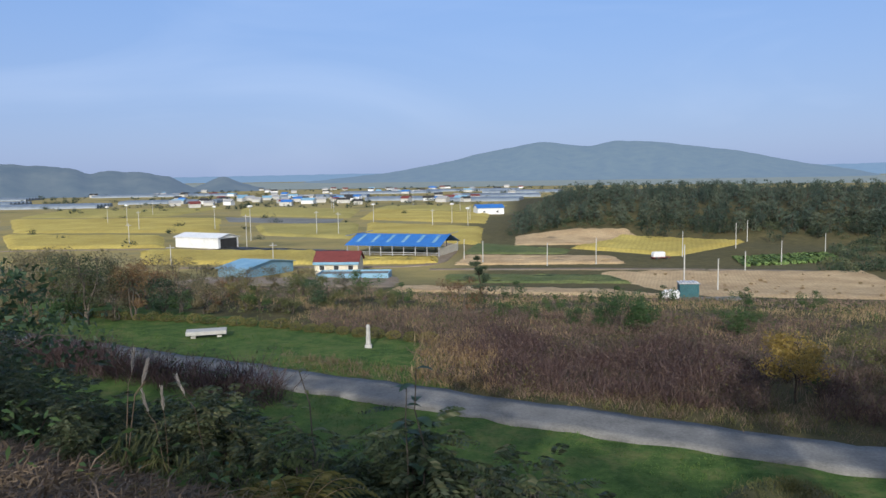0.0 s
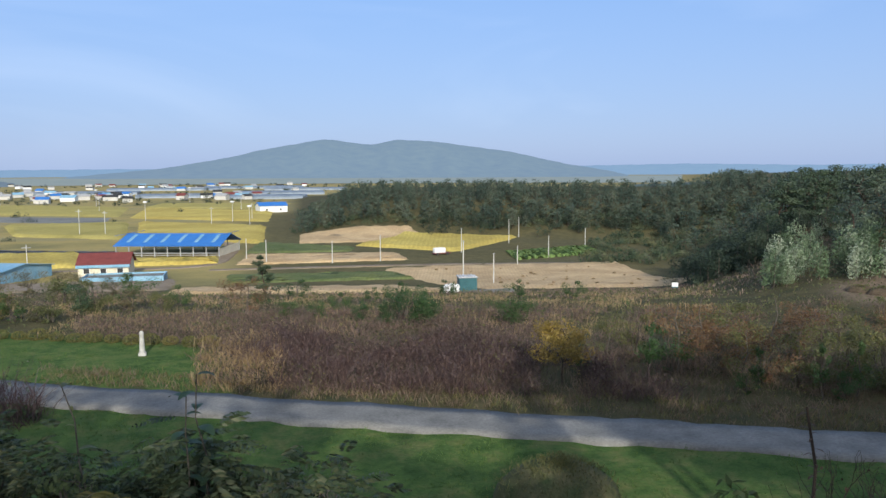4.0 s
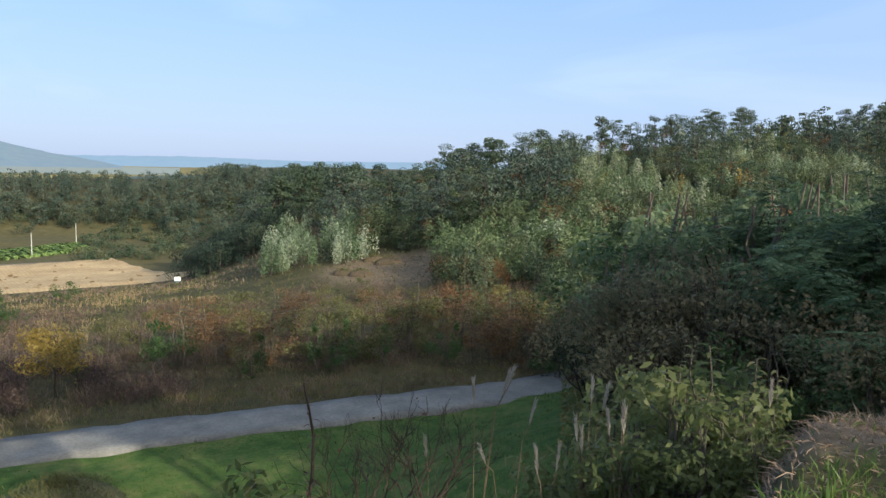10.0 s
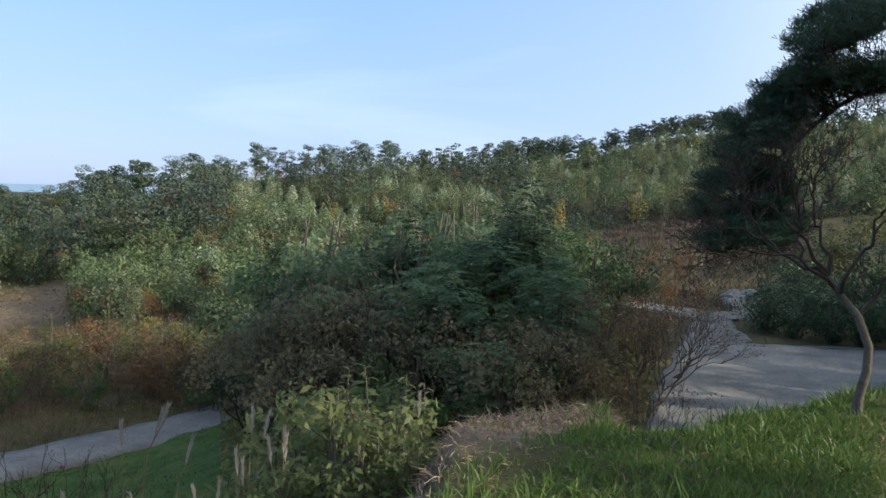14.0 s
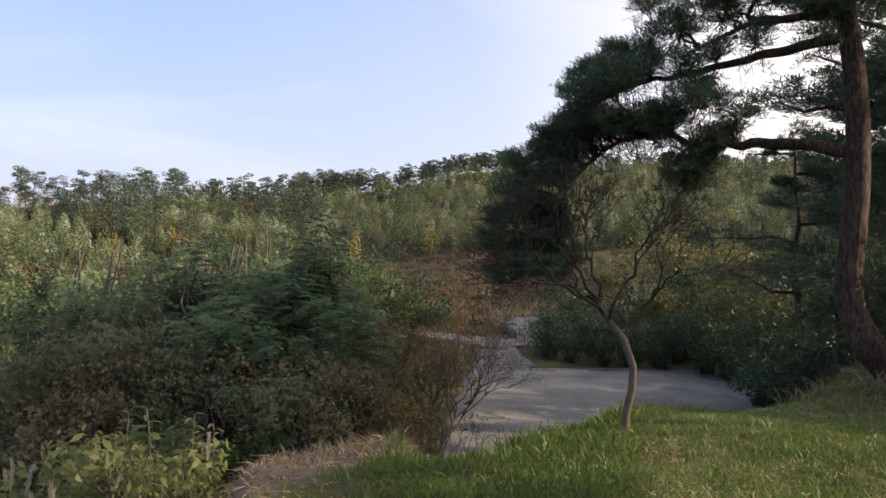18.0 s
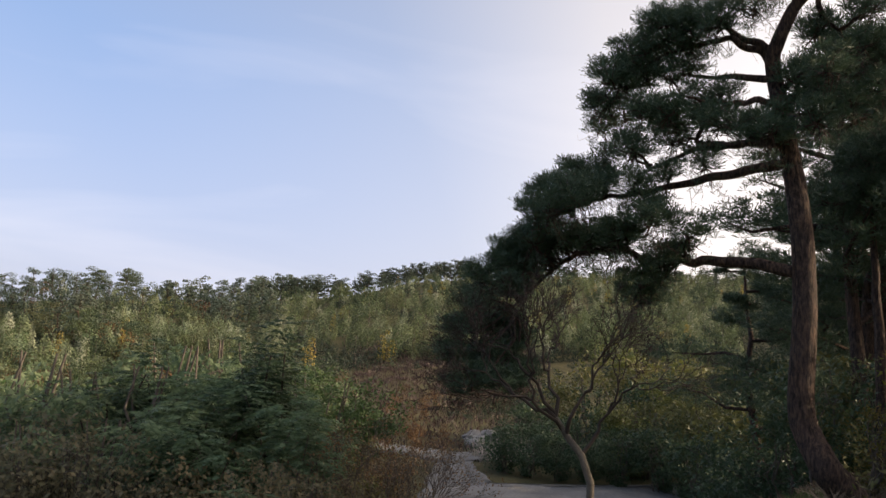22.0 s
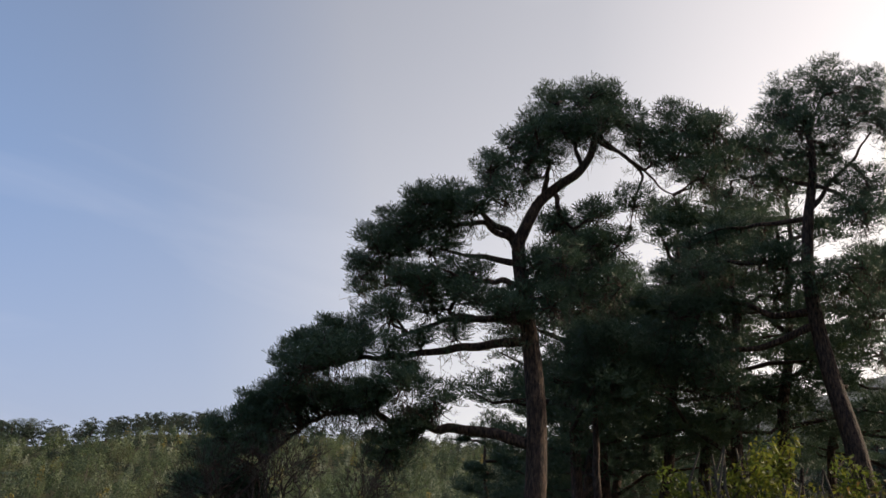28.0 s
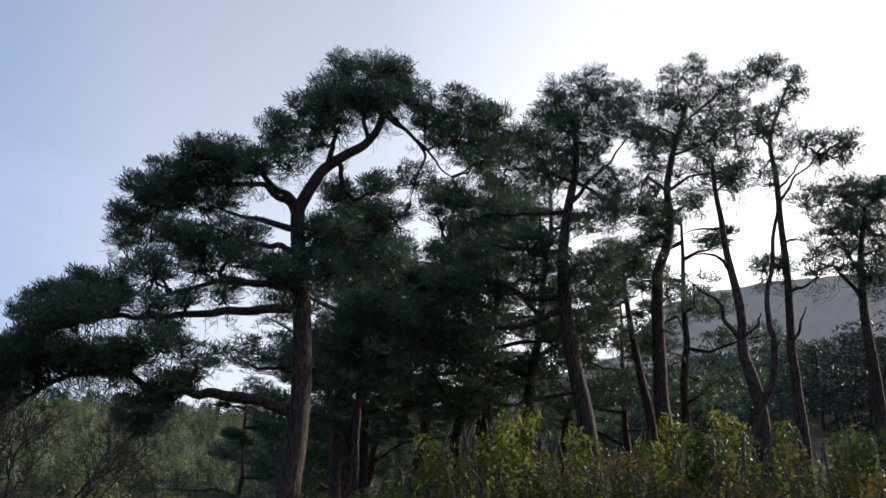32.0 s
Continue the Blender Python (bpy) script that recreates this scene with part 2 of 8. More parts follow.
# ---- mesh tools ----
def mesh_of(name, chunks, smooth=False):
    """One mesh out of chunks (verts n x 3, faces m x 3 or m x 4, material), by arrays."""
    mats, V, F, I, base = [], [], [], [], 0
    for v, f, m in chunks:
        if len(f) == 0:
            continue
        if m not in mats:
            mats.append(m)
        V.append(v), F.append(f + base), I.append(np.full(len(f), mats.index(m)))
        base += len(v)
    sides = np.concatenate([np.full(len(f), f.shape[1]) for f in F])
    V, F, I = np.concatenate(V), np.concatenate([f.ravel() for f in F]), np.concatenate(I)
    me = bpy.data.meshes.new(name)
    me.vertices.add(len(V)), me.loops.add(F.size), me.polygons.add(len(sides))
    me.vertices.foreach_set("co", V.astype(np.float32).ravel())
    me.loops.foreach_set("vertex_index", F.astype(np.int32).ravel())
    me.polygons.foreach_set("loop_start", (np.cumsum(sides) - sides).astype(np.int32))
    me.polygons.foreach_set("material_index", I.astype(np.int32))
    if smooth:
        me.polygons.foreach_set("use_smooth", np.ones(len(sides), bool))
    for m in mats:
        me.materials.append(m)
    me.update(calc_edges=True)
    return me


def thing(name, label, category, group="", kind="", at=(0, 0, 0), turn=0.0, data=None):
    ob = new(name, data)
    ob.matrix_basis = Matrix.Translation(at) @ Matrix.Rotation(turn, 4, "Z")
    return tagged(ob, label, category, group, kind)


def piece(name, me, parent, label=""):
    ob = new(name, me)
    ob.parent = parent
    return tagged(ob, label)


def part(name, bm, material, parent, label=""):
    me = bpy.data.meshes.new(name)
    bm.to_mesh(me), bm.free()
    me.materials.append(material)
    return piece(name, me, parent, label)


def box(x0, x1, y0, y1, z0, z1, bevel=0.0):
    bm = bmesh.new()
    bmesh.ops.create_cube(bm, size=1)
    for v in bm.verts:
        v.co = Vector(((x0 + x1) / 2 + v.co.x * (x1 - x0), (y0 + y1) / 2 + v.co.y * (y1 - y0), (z0 + z1) / 2 + v.co.z * (z1 - z0)))
    if bevel:
        bmesh.ops.bevel(bm, geom=bm.edges[:], offset=bevel, segments=1, affect="EDGES")
    return bm


def tube(pts, radii, sides=6):
    P = np.array(pts, float)
    D = np.gradient(P, axis=0)
    D /= np.linalg.norm(D, axis=1)[:, None] + 1e-9
    ref = np.eye(3)[int(np.argmin(abs(D).max(axis=0)))][None]
    A = np.cross(D, ref)
    A /= np.linalg.norm(A, axis=1)[:, None] + 1e-9
    B = np.cross(D, A)
    th = np.linspace(0, 2 * math.pi, sides, endpoint=False)
    V = P[:, None] + (A[:, None] * np.cos(th)[None, :, None] + B[:, None] * np.sin(th)[None, :, None]) * np.array(radii)[:, None, None]
    n = len(P)
    i, j = np.meshgrid(np.arange(n - 1), np.arange(sides), indexing="ij")
    k = (j + 1) % sides
    F = np.stack([i * sides + j, i * sides + k, (i + 1) * sides + k, (i + 1) * sides + j], -1).reshape(-1, 4)
    return V.reshape(-1, 3), F


def merge(chunks):
    V, F, b = [], [], 0
    for v, f in chunks:
        V.append(v), F.append(f + b)
        b += len(v)
    return (np.concatenate(V), np.concatenate(F)) if V else (np.zeros((0, 3)), np.zeros((0, 4), int))


def units(rng, n):
    v = rng.normal(size=(n, 3))
    return v / np.linalg.norm(v, axis=1)[:, None]


def blades(base, way, length, width, rng, bend=0.0):
    """Leaf-shaped quads from base along way: foot, side, tip, side."""
    n = len(base)
    length, width = np.broadcast_to(length, n)[:, None], np.broadcast_to(width, n)[:, None]
    side = np.cross(way, units(rng, n))
    side /= np.linalg.norm(side, axis=1)[:, None] + 1e-9
    mid = base + way * length * 0.45
    tip = base + way * length
    tip[:, 2] -= bend * length[:, 0]
    V = np.stack([base, mid + side * width / 2, tip, mid - side * width / 2], 1).reshape(-1, 3)
    return V, np.arange(4 * n).reshape(n, 4)


def leaf_cloud(centres, size, rng, aspect=0.55, flat=0.3):
    n = len(centres)
    w = units(rng, n)
    w[:, 2] = w[:, 2] * (1 - flat) - 0.15
    w /= np.linalg.norm(w, axis=1)[:, None]
    s = size * rng.uniform(0.6, 1.3, n)
    return blades(centres - w * s[:, None] / 2, w, s, s * aspect, rng, 0.1)


def leaf_shell(points, normals, size, rng, aspect=0.6, loose=0.7, plain=True):
    """Leaves that lie roughly along the rounded outside of their clump."""
    n = len(points)
    nn = normals / (np.linalg.norm(normals, axis=1)[:, None] + 1e-9) + units(rng, n) * loose
    nn /= np.linalg.norm(nn, axis=1)[:, None] + 1e-9
    way = np.cross(nn, units(rng, n))
    way /= np.linalg.norm(way, axis=1)[:, None] + 1e-9
    side = np.cross(nn, way)
    s = (size * rng.uniform(0.6, 1.3, n))[:, None]
    if plain:
        V = np.stack([points - way * s / 2 + side * s * aspect / 2, points + way * s / 2 - (0, 0, 0.1 * size), points - way * s / 2 - side * s * aspect / 2], 1).reshape(-1, 3)
        return V, np.arange(3 * n).reshape(n, 3)
    V = np.stack([points - way * s / 2, points + side * s * aspect / 2, points + way * s / 2 - (0, 0, 0.1 * size), points - side * s * aspect / 2], 1).reshape(-1, 3)
    return V, np.arange(4 * n).reshape(n, 4)


def tufts(centres, rng, count, length, width, up=0.5):
    n = len(centres)
    c = np.repeat(centres, count, 0)
    w = units(rng, n * count)
    w[:, 2] = abs(w[:, 2]) * 0.8 + up * 0.5 - 0.15
    w /= np.linalg.norm(w, axis=1)[:, None]
    side = np.cross(w, units(rng, n * count))
    side /= np.linalg.norm(side, axis=1)[:, None] + 1e-9
    tip = c + w * (length * rng.uniform(0.65, 1.1, n * count))[:, None]
    return np.stack([tip - side * width / 2, c, tip + side * width / 2], 1).reshape(-1, 3), np.arange(3 * n * count).reshape(-1, 3)


def in_ball(rng, n, shell=0.35):
    return units(rng, n) * (rng.uniform(shell ** 3, 1, n) ** (1 / 3))[:, None]


def wander(rng, a, b, n=5, wob=0.1):
    t = np.linspace(0, 1, n)[:, None]
    a, b = np.array(a, float), np.array(b, float)
    p = a + (b - a) * t
    L = np.linalg.norm(b - a)
    p[1:-1] += rng.normal(size=(n - 2, 3)) * wob * L
    return p
# ---- lie of the land ----
def S(t):
    t = np.clip(t, 0, 1)
    return t * t * (3 - 2 * t)


CREST_AZ = [30, 37, 42, 47, 50, 52.5, 55, 58.5, 62, 67.5, 73.7, 79, 87, 89.5, 94, 97.5, 115, 128, 143, 152, 165, 240, 300]
CREST_EL = [-0.4, -0.2, 0.3, 0.1, 0.4, 1.3, 1.95, 2.8, 3.5, 4.05, 4.4, 4.5, 5.25, 5.55, 6.75, 7.1, 7.4, 7.8, 9.0, 12.3, 13.2, 13.0, -0.4]


def H(x, y):
    """Height of the ground."""
    x, y = np.asarray(x, float), np.asarray(y, float)
    r = np.hypot(x, y)
    az = np.degrees(np.arctan2(x, y))
    az = np.where(az < -60, az + 360, az)
    low = -8.4 + 5.0 * S((18 - y) / 16) * S((x - 5) / 15)
    u = 0.25 * x + 0.97 * y
    land = low + (-18.5 - low) * S((u - 38) / 112)
    d1 = 0.5 * x + 0.866 * y - 1.3
    shelf = S((az - 73.5) / 11) * S((101 - az) / 6)
    d2 = 0.795 * x + 0.606 * y - 4.2
    step = 0.22 * np.clip(d2, 0, 4.5) * shelf * S((14 - r) / 5)
    d2 = d2 - 2.0 * shelf
    d1 = d1 - 3.0 * shelf
    land = land * np.maximum(S(d1 / 13), S(d2 / 9))
    land = land - step
    brow = np.interp(az, [86, 96.3, 100.4, 104.3, 107.4, 114, 121], [5.6, 6.2, 6.9, 7.5, 8.4, 9.0, 10.6])
    fall = S((az - 90) / 5) * S((122 - az) / 6)
    land = land + (low * S((r - brow + 0.6) / 9) - land) * fall
    el = np.interp(az, CREST_AZ, CREST_EL)
    rc = np.clip(115 + 3.4 * np.maximum(az - 58, 0), 115, 320)
    top = 1.6 + rc * np.tan(np.radians(el)) - 5.6
    foot = np.interp(az, [35, 100, 118, 130], [42, 45, 30, 9])
    t = (r - foot) / (rc - foot)
    rise = 0.65 * np.clip(t, 0, 1) + 0.35 * S(t)
    w = S((az - 32) / 14) * S((305 - az) / 20)
    land = land + (top - land) * rise * w
    # low wooded rise across the valley
    a = np.degrees(np.arctan2(x, y))
    knoll = S((a - 4.5) / 6) * S((44 - a) / 8) * S((r - 225) / 60) * S((700 - r) / 250)
    land = land + knoll * 11.0
    far = S((r - 700) / 600) * S((az - 44) / 20)
    land = land + (-18.5 - land) * far
    rough = 0.06 * np.sin(x * 1.3 + 0.7 * np.sin(y * 0.9)) * np.sin(y * 1.1 + 0.5 * np.sin(x * 1.7))
    return land + rough * np.clip(r / 6, 0, 1)


def ground_at(x, y):
    return float(H(x, y))


def polar(az, r, lift=0.0):
    x, y = r * math.sin(radians(az)), r * math.cos(radians(az))
    return Vector((x, y, ground_at(x, y) + lift))


ROAD = [(-62, 66), (-40, 54), (-20, 43.7), (-7.5, 36.9), (0.4, 32.7), (8, 28.6), (16, 24.5), (24, 20.2), (32, 16.0), (39, 11.5), (43, 5), (42, -2), (38, -6)]


def road_far(x, y):
    """How far a place lies past the road's middle line (negative: on the near side)."""
    return (y + 0.527 * x - 33.0) / 1.13


def build_ground():
    rr = [0.0]
    r = 0.5
    while r < 4800:
        rr.append(r)
        r *= 1.031
    rr.append(4900)
    az = np.concatenate([np.arange(-40, 128, 0.75), np.arange(128, 170, 1.5), np.arange(170, 320, 5)])
    R, A = np.meshgrid(np.array(rr), np.radians(az), indexing="ij")
    X, Y = R * np.sin(A), R * np.cos(A)
    Z = H(X, Y)
    V = np.stack([X, Y, Z], -1).reshape(-1, 3)
    nr, na = R.shape
    i, j = np.meshgrid(np.arange(nr - 1), np.arange(na), indexing="ij")
    k = (j + 1) % na
    F = np.stack([i * na + j, i * na + k, (i + 1) * na + k, (i + 1) * na + j], -1).reshape(-1, 4)
    m, nt, bs, _ = nodes_of("ground_cover")
    at = nt.nodes.new("ShaderNodeAttribute")
    at.attribute_name = "cover"
    sep = nt.nodes.new("ShaderNodeSeparateColor")
    nt.links.new(at.outputs["Color"], sep.inputs[0])
    n1, n2 = noise_of(nt, 0.5, 5), noise_of(nt, 7.0, 4)
    soil = ramp(nt, n1, [(0.3, (0.045, 0.05, 0.025)), (0.55, (0.085, 0.075, 0.038)), (0.75, (0.12, 0.105, 0.05))])
    bare = ramp(nt, noise_of(nt, 3.0, 6, 0.7), [(0.3, (0.10, 0.072, 0.05)), (0.55, (0.19, 0.145, 0.10)), (0.75, (0.28, 0.22, 0.15))])
    lawn = ramp(nt, noise_of(nt, 0.9, 6, 0.7), [(0.3, (0.03, 0.065, 0.016)), (0.5, (0.07, 0.115, 0.03)), (0.68, (0.13, 0.14, 0.05))])
    field = ramp(nt, noise_of(nt, 0.02, 4), [(0.35, (0.20, 0.18, 0.08)), (0.5, (0.34, 0.27, 0.105)), (0.65, (0.26, 0.23, 0.12))])
    c = mix(nt, sep.outputs[0], soil, lawn)
    c = mix(nt, sep.outputs[1], c, field)
    c = mix(nt, sep.outputs[2], c, bare)
    c = mix(nt, 0.6, c, ramp(nt, n2, [(0.3, (0.65, 0.65, 0.65)), (0.7, (1.2, 1.2, 1.2))]), "MULTIPLY")
    nt.links.new(c, bs.inputs["Base Color"])
    bs.inputs["Roughness"].default_value = 0.95
    bs.inputs["Specular IOR Level"].default_value = 0.1
    bump(nt, bs, n2, 0.06)
    me = mesh_of("ground", [(V, F, m)], smooth=True)
    x, y = V[:, 0], V[:, 1]
    rad, past = np.hypot(x, y), road_far(x, y)
    az2 = np.degrees(np.arctan2(x, y))
    wav = 0.5 * np.sin(x * 0.9 + np.sin(y * 0.7)) + 0.5 * np.sin(y * 1.1 + np.sin(x * 0.8))
    lawn_w = S(-past / 0.6) * S((rad - 13) / 5) * S((az2 + 40) / 10) * S((82 - az2) / 10)
    far_lawn = (past > 1.5) & (past < 15 - 0.2 * (x + 25)) & (x < 0) & (x > -45)
    turf_w = S((2.3 - y - 0.33 * x + 0.3 * wav) / 0.6) * S((15 - rad + wav) / 3) * S((1.8 - (0.5 * x + 0.866 * y) + 0.6 * wav) / 1.2)
    lawn_w = np.maximum(np.maximum(lawn_w, far_lawn), turf_w)
    plain = S((0.25 * x + 0.97 * y - 110) / 30) * (1 - S((az2 - 30) / 10))
    plain = plain * (1 - 0.85 * S((az2 + 1) / 5) * S((420 - rad) / 60))
    plain = plain * (1 - S((rad - 236) / 8) * S((az2 - 4) / 2) * S((700 - rad) / 100))
    col = me.attributes.new("cover", "FLOAT_COLOR", "POINT")
    d2 = 0.795 * x + 0.606 * y - 4.2
    bare_w = S((d2 + 0.2) / 0.8) * S((8 - d2) / 3) * S((az2 - 68) / 7) * S((97 - az2) / 8) * S((y + 0.33 * x - 1.9) / 0.6)
    bare_w = np.maximum(bare_w, S((11 - rad) / 4) * S((-x - 0.6 + 0.5 * wav) / 1.5) * S((y - 1.2 + 0.5 * wav) / 1.2))
    bare_w = np.maximum(bare_w, 0.45 * S((15 - rad) / 3) * S((0.8 - y - 0.1 * x) / 2) * S((az2 - 98) / 8) * (0.5 + 0.5 * np.sin(x * 2.1 + np.sin(y * 1.7)) * np.sin(y * 1.9 + 0.8 * np.sin(x))))
    bare_w = np.maximum(bare_w, S((9.5 - np.hypot(x - 51.5, y - 42.5)) / 2.5))
    cc = np.stack([lawn_w, plain, bare_w, 0 * x + 1], -1)
    col.data.foreach_set("color", cc.astype(np.float32).ravel())
    tagged(new("ground", me), "hillside of lawn, weeds and dry soil falling to a flat valley", "ground", kind="structure")


build_ground()


def strip(path, width, lift, mat, thick=0.12, rng=None, step=0.8):
    P = np.array(path, float)
    seg = np.r_[0, np.cumsum(np.linalg.norm(np.diff(P, axis=0), axis=1))]
    n = int(seg[-1] / step) + 2
    t = np.linspace(0, seg[-1], n)
    x, y = np.interp(t, seg, P[:, 0]), np.interp(t, seg, P[:, 1])
    for _ in range(6):
        x[1:-1], y[1:-1] = (x[:-2] + 2 * x[1:-1] + x[2:]) / 4, (y[:-2] + 2 * y[1:-1] + y[2:]) / 4
    dx, dy = np.gradient(x), np.gradient(y)
    L = np.hypot(dx, dy)
    nx, ny = dy / L, -dx / L
    rng = rng or np.random.default_rng(4)
    off = np.array([-0.5, -0.49, -0.25, 0, 0.25, 0.49, 0.5])
    W = width + rng.normal(size=(n, 1)) * 0.05
    o = off[None] * W
    o[:, :2] += rng.normal(size=(n, 1)) * 0.06
    o[:, -2:] += rng.normal(size=(n, 1)) * 0.06
    X, Y = x[:, None] + nx[:, None] * o, y[:, None] + ny[:, None] * o
    Z = H(x, y)[:, None] + lift + 0 * X
    Z[:, 0] -= thick
    Z[:, -1] -= thick
    V = np.stack([X, Y, Z], -1).reshape(-1, 3)
    m = len(off)
    i, j = np.meshgrid(np.arange(n - 1), np.arange(m - 1), indexing="ij")
    F = np.stack([i * m + j, i * m + j + 1, (i + 1) * m + j + 1, (i + 1) * m + j], -1).reshape(-1, 4)
    return V, F, mat


tagged(new("road", mesh_of("road", [strip(ROAD, 3.0, 0.10, M_CONC, 0.25)])), "narrow pale concrete farm road along the slope", "road", kind="structure")


def build_lot():
    r = np.r_[np.linspace(14.0, 30.6, 30), 31.0, 31.6, np.linspace(32.5, 43, 9)]
    left = np.interp(r, [14, 21, 24.5, 33, 40, 43], [93.0, 93.8, 94.5, 96.0, 97.0, 97.2]) + 0.2 * np.sin(r * 1.7)
    right = np.interp(r, [14, 30.6, 31.6, 36, 43], [117, 116.5, 101, 99.4, 99.0]) + 0.15 * np.sin(r * 2.3)
    s = np.linspace(0, 1, 40)
    A = np.radians(left[:, None] + (right - left)[:, None] * s[None])
    R = r[:, None] * (1 + 0.15 * np.clip((np.degrees(A) - 99) / 15, 0, 1.2) * S((r[:, None] - 14) / 12)) + 0.25 * np.sin(np.degrees(A) * 2.1)
    X, Y = R * np.sin(A), R * np.cos(A)
    Z = H(X, Y) + 0.07
    Z[0] -= 0.12
    Z[-1] -= 0.12
    Z[:, 0] -= 0.12
    Z[:, -1] -= 0.12
    n = len(s)
    i, j = np.meshgrid(np.arange(len(r) - 1), np.arange(n - 1), indexing="ij")
    F = np.stack([i * n + j, i * n + j + 1, (i + 1) * n + j + 1, (i + 1) * n + j], -1).reshape(-1, 4)
    tagged(new("pavement", mesh_of("pavement", [(np.stack([X, Y, Z], -1).reshape(-1, 3), F, M_CONC)])), "worn concrete turning place below the grassy bank", "pavement", kind="structure")


build_lot()
# ---- plants: each returns (wood, leaves) as arrays round the foot ----
def pine_shape(seed, h=9.0, tuft=700, count=9, length=0.28, width=0.05, bare=0.45, spread=0.30, lean=0.06, pads=(0.55, 0.8, 1.0)):
    rng = np.random.default_rng(seed)
    top = np.array([rng.normal() * lean * h, rng.normal() * lean * h, h * 0.94])
    trunk = wander(rng, (0, 0, -0.3), top, 8, 0.015)
    rad = np.linspace(h * 0.021, h * 0.004, 8)
    wood = [tube(trunk, rad, 6 if len(pads) > 2 else 4)]
    cen = []
    limbs = rng.integers(9, 13)
    for i in range(limbs):
        f = bare + (1 - bare) * (i + 0.5) / limbs
        k = f * 7
        a = trunk[int(k)] + (trunk[min(7, int(k) + 1)] - trunk[int(k)]) * (k - int(k))
        th = i * 2.4 + rng.uniform(-0.5, 0.5)
        reach = h * spread * (1.15 - 0.75 * (f - bare) / (1 - bare)) * rng.uniform(0.6, 1.15)
        b = a + np.array([math.cos(th) * reach, math.sin(th) * reach, reach * rng.uniform(0.0, 0.4)])
        limb = wander(rng, a, b, 4, 0.06)
        if len(pads) > 2:
            wood.append(tube(limb, np.linspace(h * 0.008, h * 0.002, 4), 3))
        for q in pads:
            c = a + (b - a) * q + rng.normal(size=3) * 0.05 * h * spread
            cen.append((c, reach * rng.uniform(0.28, 0.45) * (1.6 if len(pads) == 1 else 1.0)))
    cen.append((top + (0, 0, h * 0.02), h * 0.08))
    per = max(3, tuft // len(cen))
    pts = np.concatenate([c + in_ball(rng, per, 0.3) * (s, s, s * 0.42) for c, s in cen])
    return merge(wood), tufts(pts, rng, count, length, width)


def broad_shape(seed, h=6.0, w=2.2, leaves=900, size=0.22, low=0.25, clumps=14, stems=1, aspect=0.6, upright=0.0, plain=True):
    rng = np.random.default_rng(seed)
    wood, cen = [], []
    for s in range(stems):
        foot = np.array([rng.normal() * 0.12 * (stems > 1), rng.normal() * 0.12 * (stems > 1), -0.25])
        th = rng.uniform(0, 6.28)
        o = 0.25 * w * (stems > 1)
        top = np.array([math.cos(th) * o, math.sin(th) * o, h * 0.8])
        trunk = wander(rng, foot, top, 6, 0.03)
        wood.append(tube(trunk, np.linspace(h * 0.016, h * 0.004, 6), 5))
        for i in range(max(3, clumps // stems)):
            f = rng.uniform(low, 1.0)
            k = min(4.99, f * 5)
            a = trunk[int(k)] + (trunk[int(k) + 1] - trunk[int(k)]) * (k - int(k))
            th = rng.uniform(0, 6.28)
            prof = math.sin(math.pi * min(1, 0.18 + 0.8 * (1 - f)) ** 0.8) if not upright else 1.05 - f * 0.8
            reach = w * rng.uniform(0.45, 1.0) * max(0.25, prof)
            b = a + np.array([math.cos(th) * reach, math.sin(th) * reach, reach * (0.25 + upright)])
            wood.append(tube(wander(rng, a, b, 4, 0.08), np.linspace(h * 0.005, h * 0.0015, 4), 3))
            cen.append((a + (b - a) * 0.6, reach * 0.33 + 0.07 * w))
            cen.append((b, reach * 0.24 + 0.09 * w))
    per = max(4, leaves // len(cen))
    ball = [in_ball(rng, per, 0.55) for _ in cen]
    pts = np.concatenate([c + b * (s, s, s * (0.8 + upright)) for b, (c, s) in zip(ball, cen)])
    pts[:, 2] = np.maximum(pts[:, 2], 0.05 * h)
    k = h / pts[:, 2].max()
    wv, wf = merge(wood)
    return (wv * k, wf), leaf_shell(pts * k, np.concatenate(ball) + (0, 0, 0.25), size, rng, aspect, 0.9, plain)


def bare_shape(seed, h=3.0, w=1.6, leaves=60, size=0.1, forks=4):
    rng = np.random.default_rng(seed)
    wood, tips = [], []

    def fork(a, d, L, r, depth):
        b = a + d * L
        wood.append(tube(wander(rng, a, b, 4, 0.06), np.linspace(r, r * 0.62, 4), 5 if depth < 2 else 3))
        if depth >= forks:
            tips.append(b)
            return
        for k in range(rng.integers(2, 4)):
            e = d + units(rng, 1)[0] * 0.62
            e[2] = max(e[2], 0.05) + 0.12
            e /= np.linalg.norm(e)
            fork(b, e, L * rng.uniform(0.6, 0.85), r * 0.6, depth + 1)

    for k in range(3):
        d = np.array([rng.normal() * 0.4, rng.normal() * 0.4, 1.0])
        fork(np.array([0, 0, -0.2]), d / np.linalg.norm(d), h * 0.3, h * 0.012, 0)
    tips = np.array(tips)
    pts = tips[rng.integers(0, len(tips), leaves)] + rng.normal(size=(leaves, 3)) * 0.12
    k = h / pts[:, 2].max()
    wv, wf = merge(wood)
    return (wv * k, wf), leaf_cloud(pts * k, size, rng)


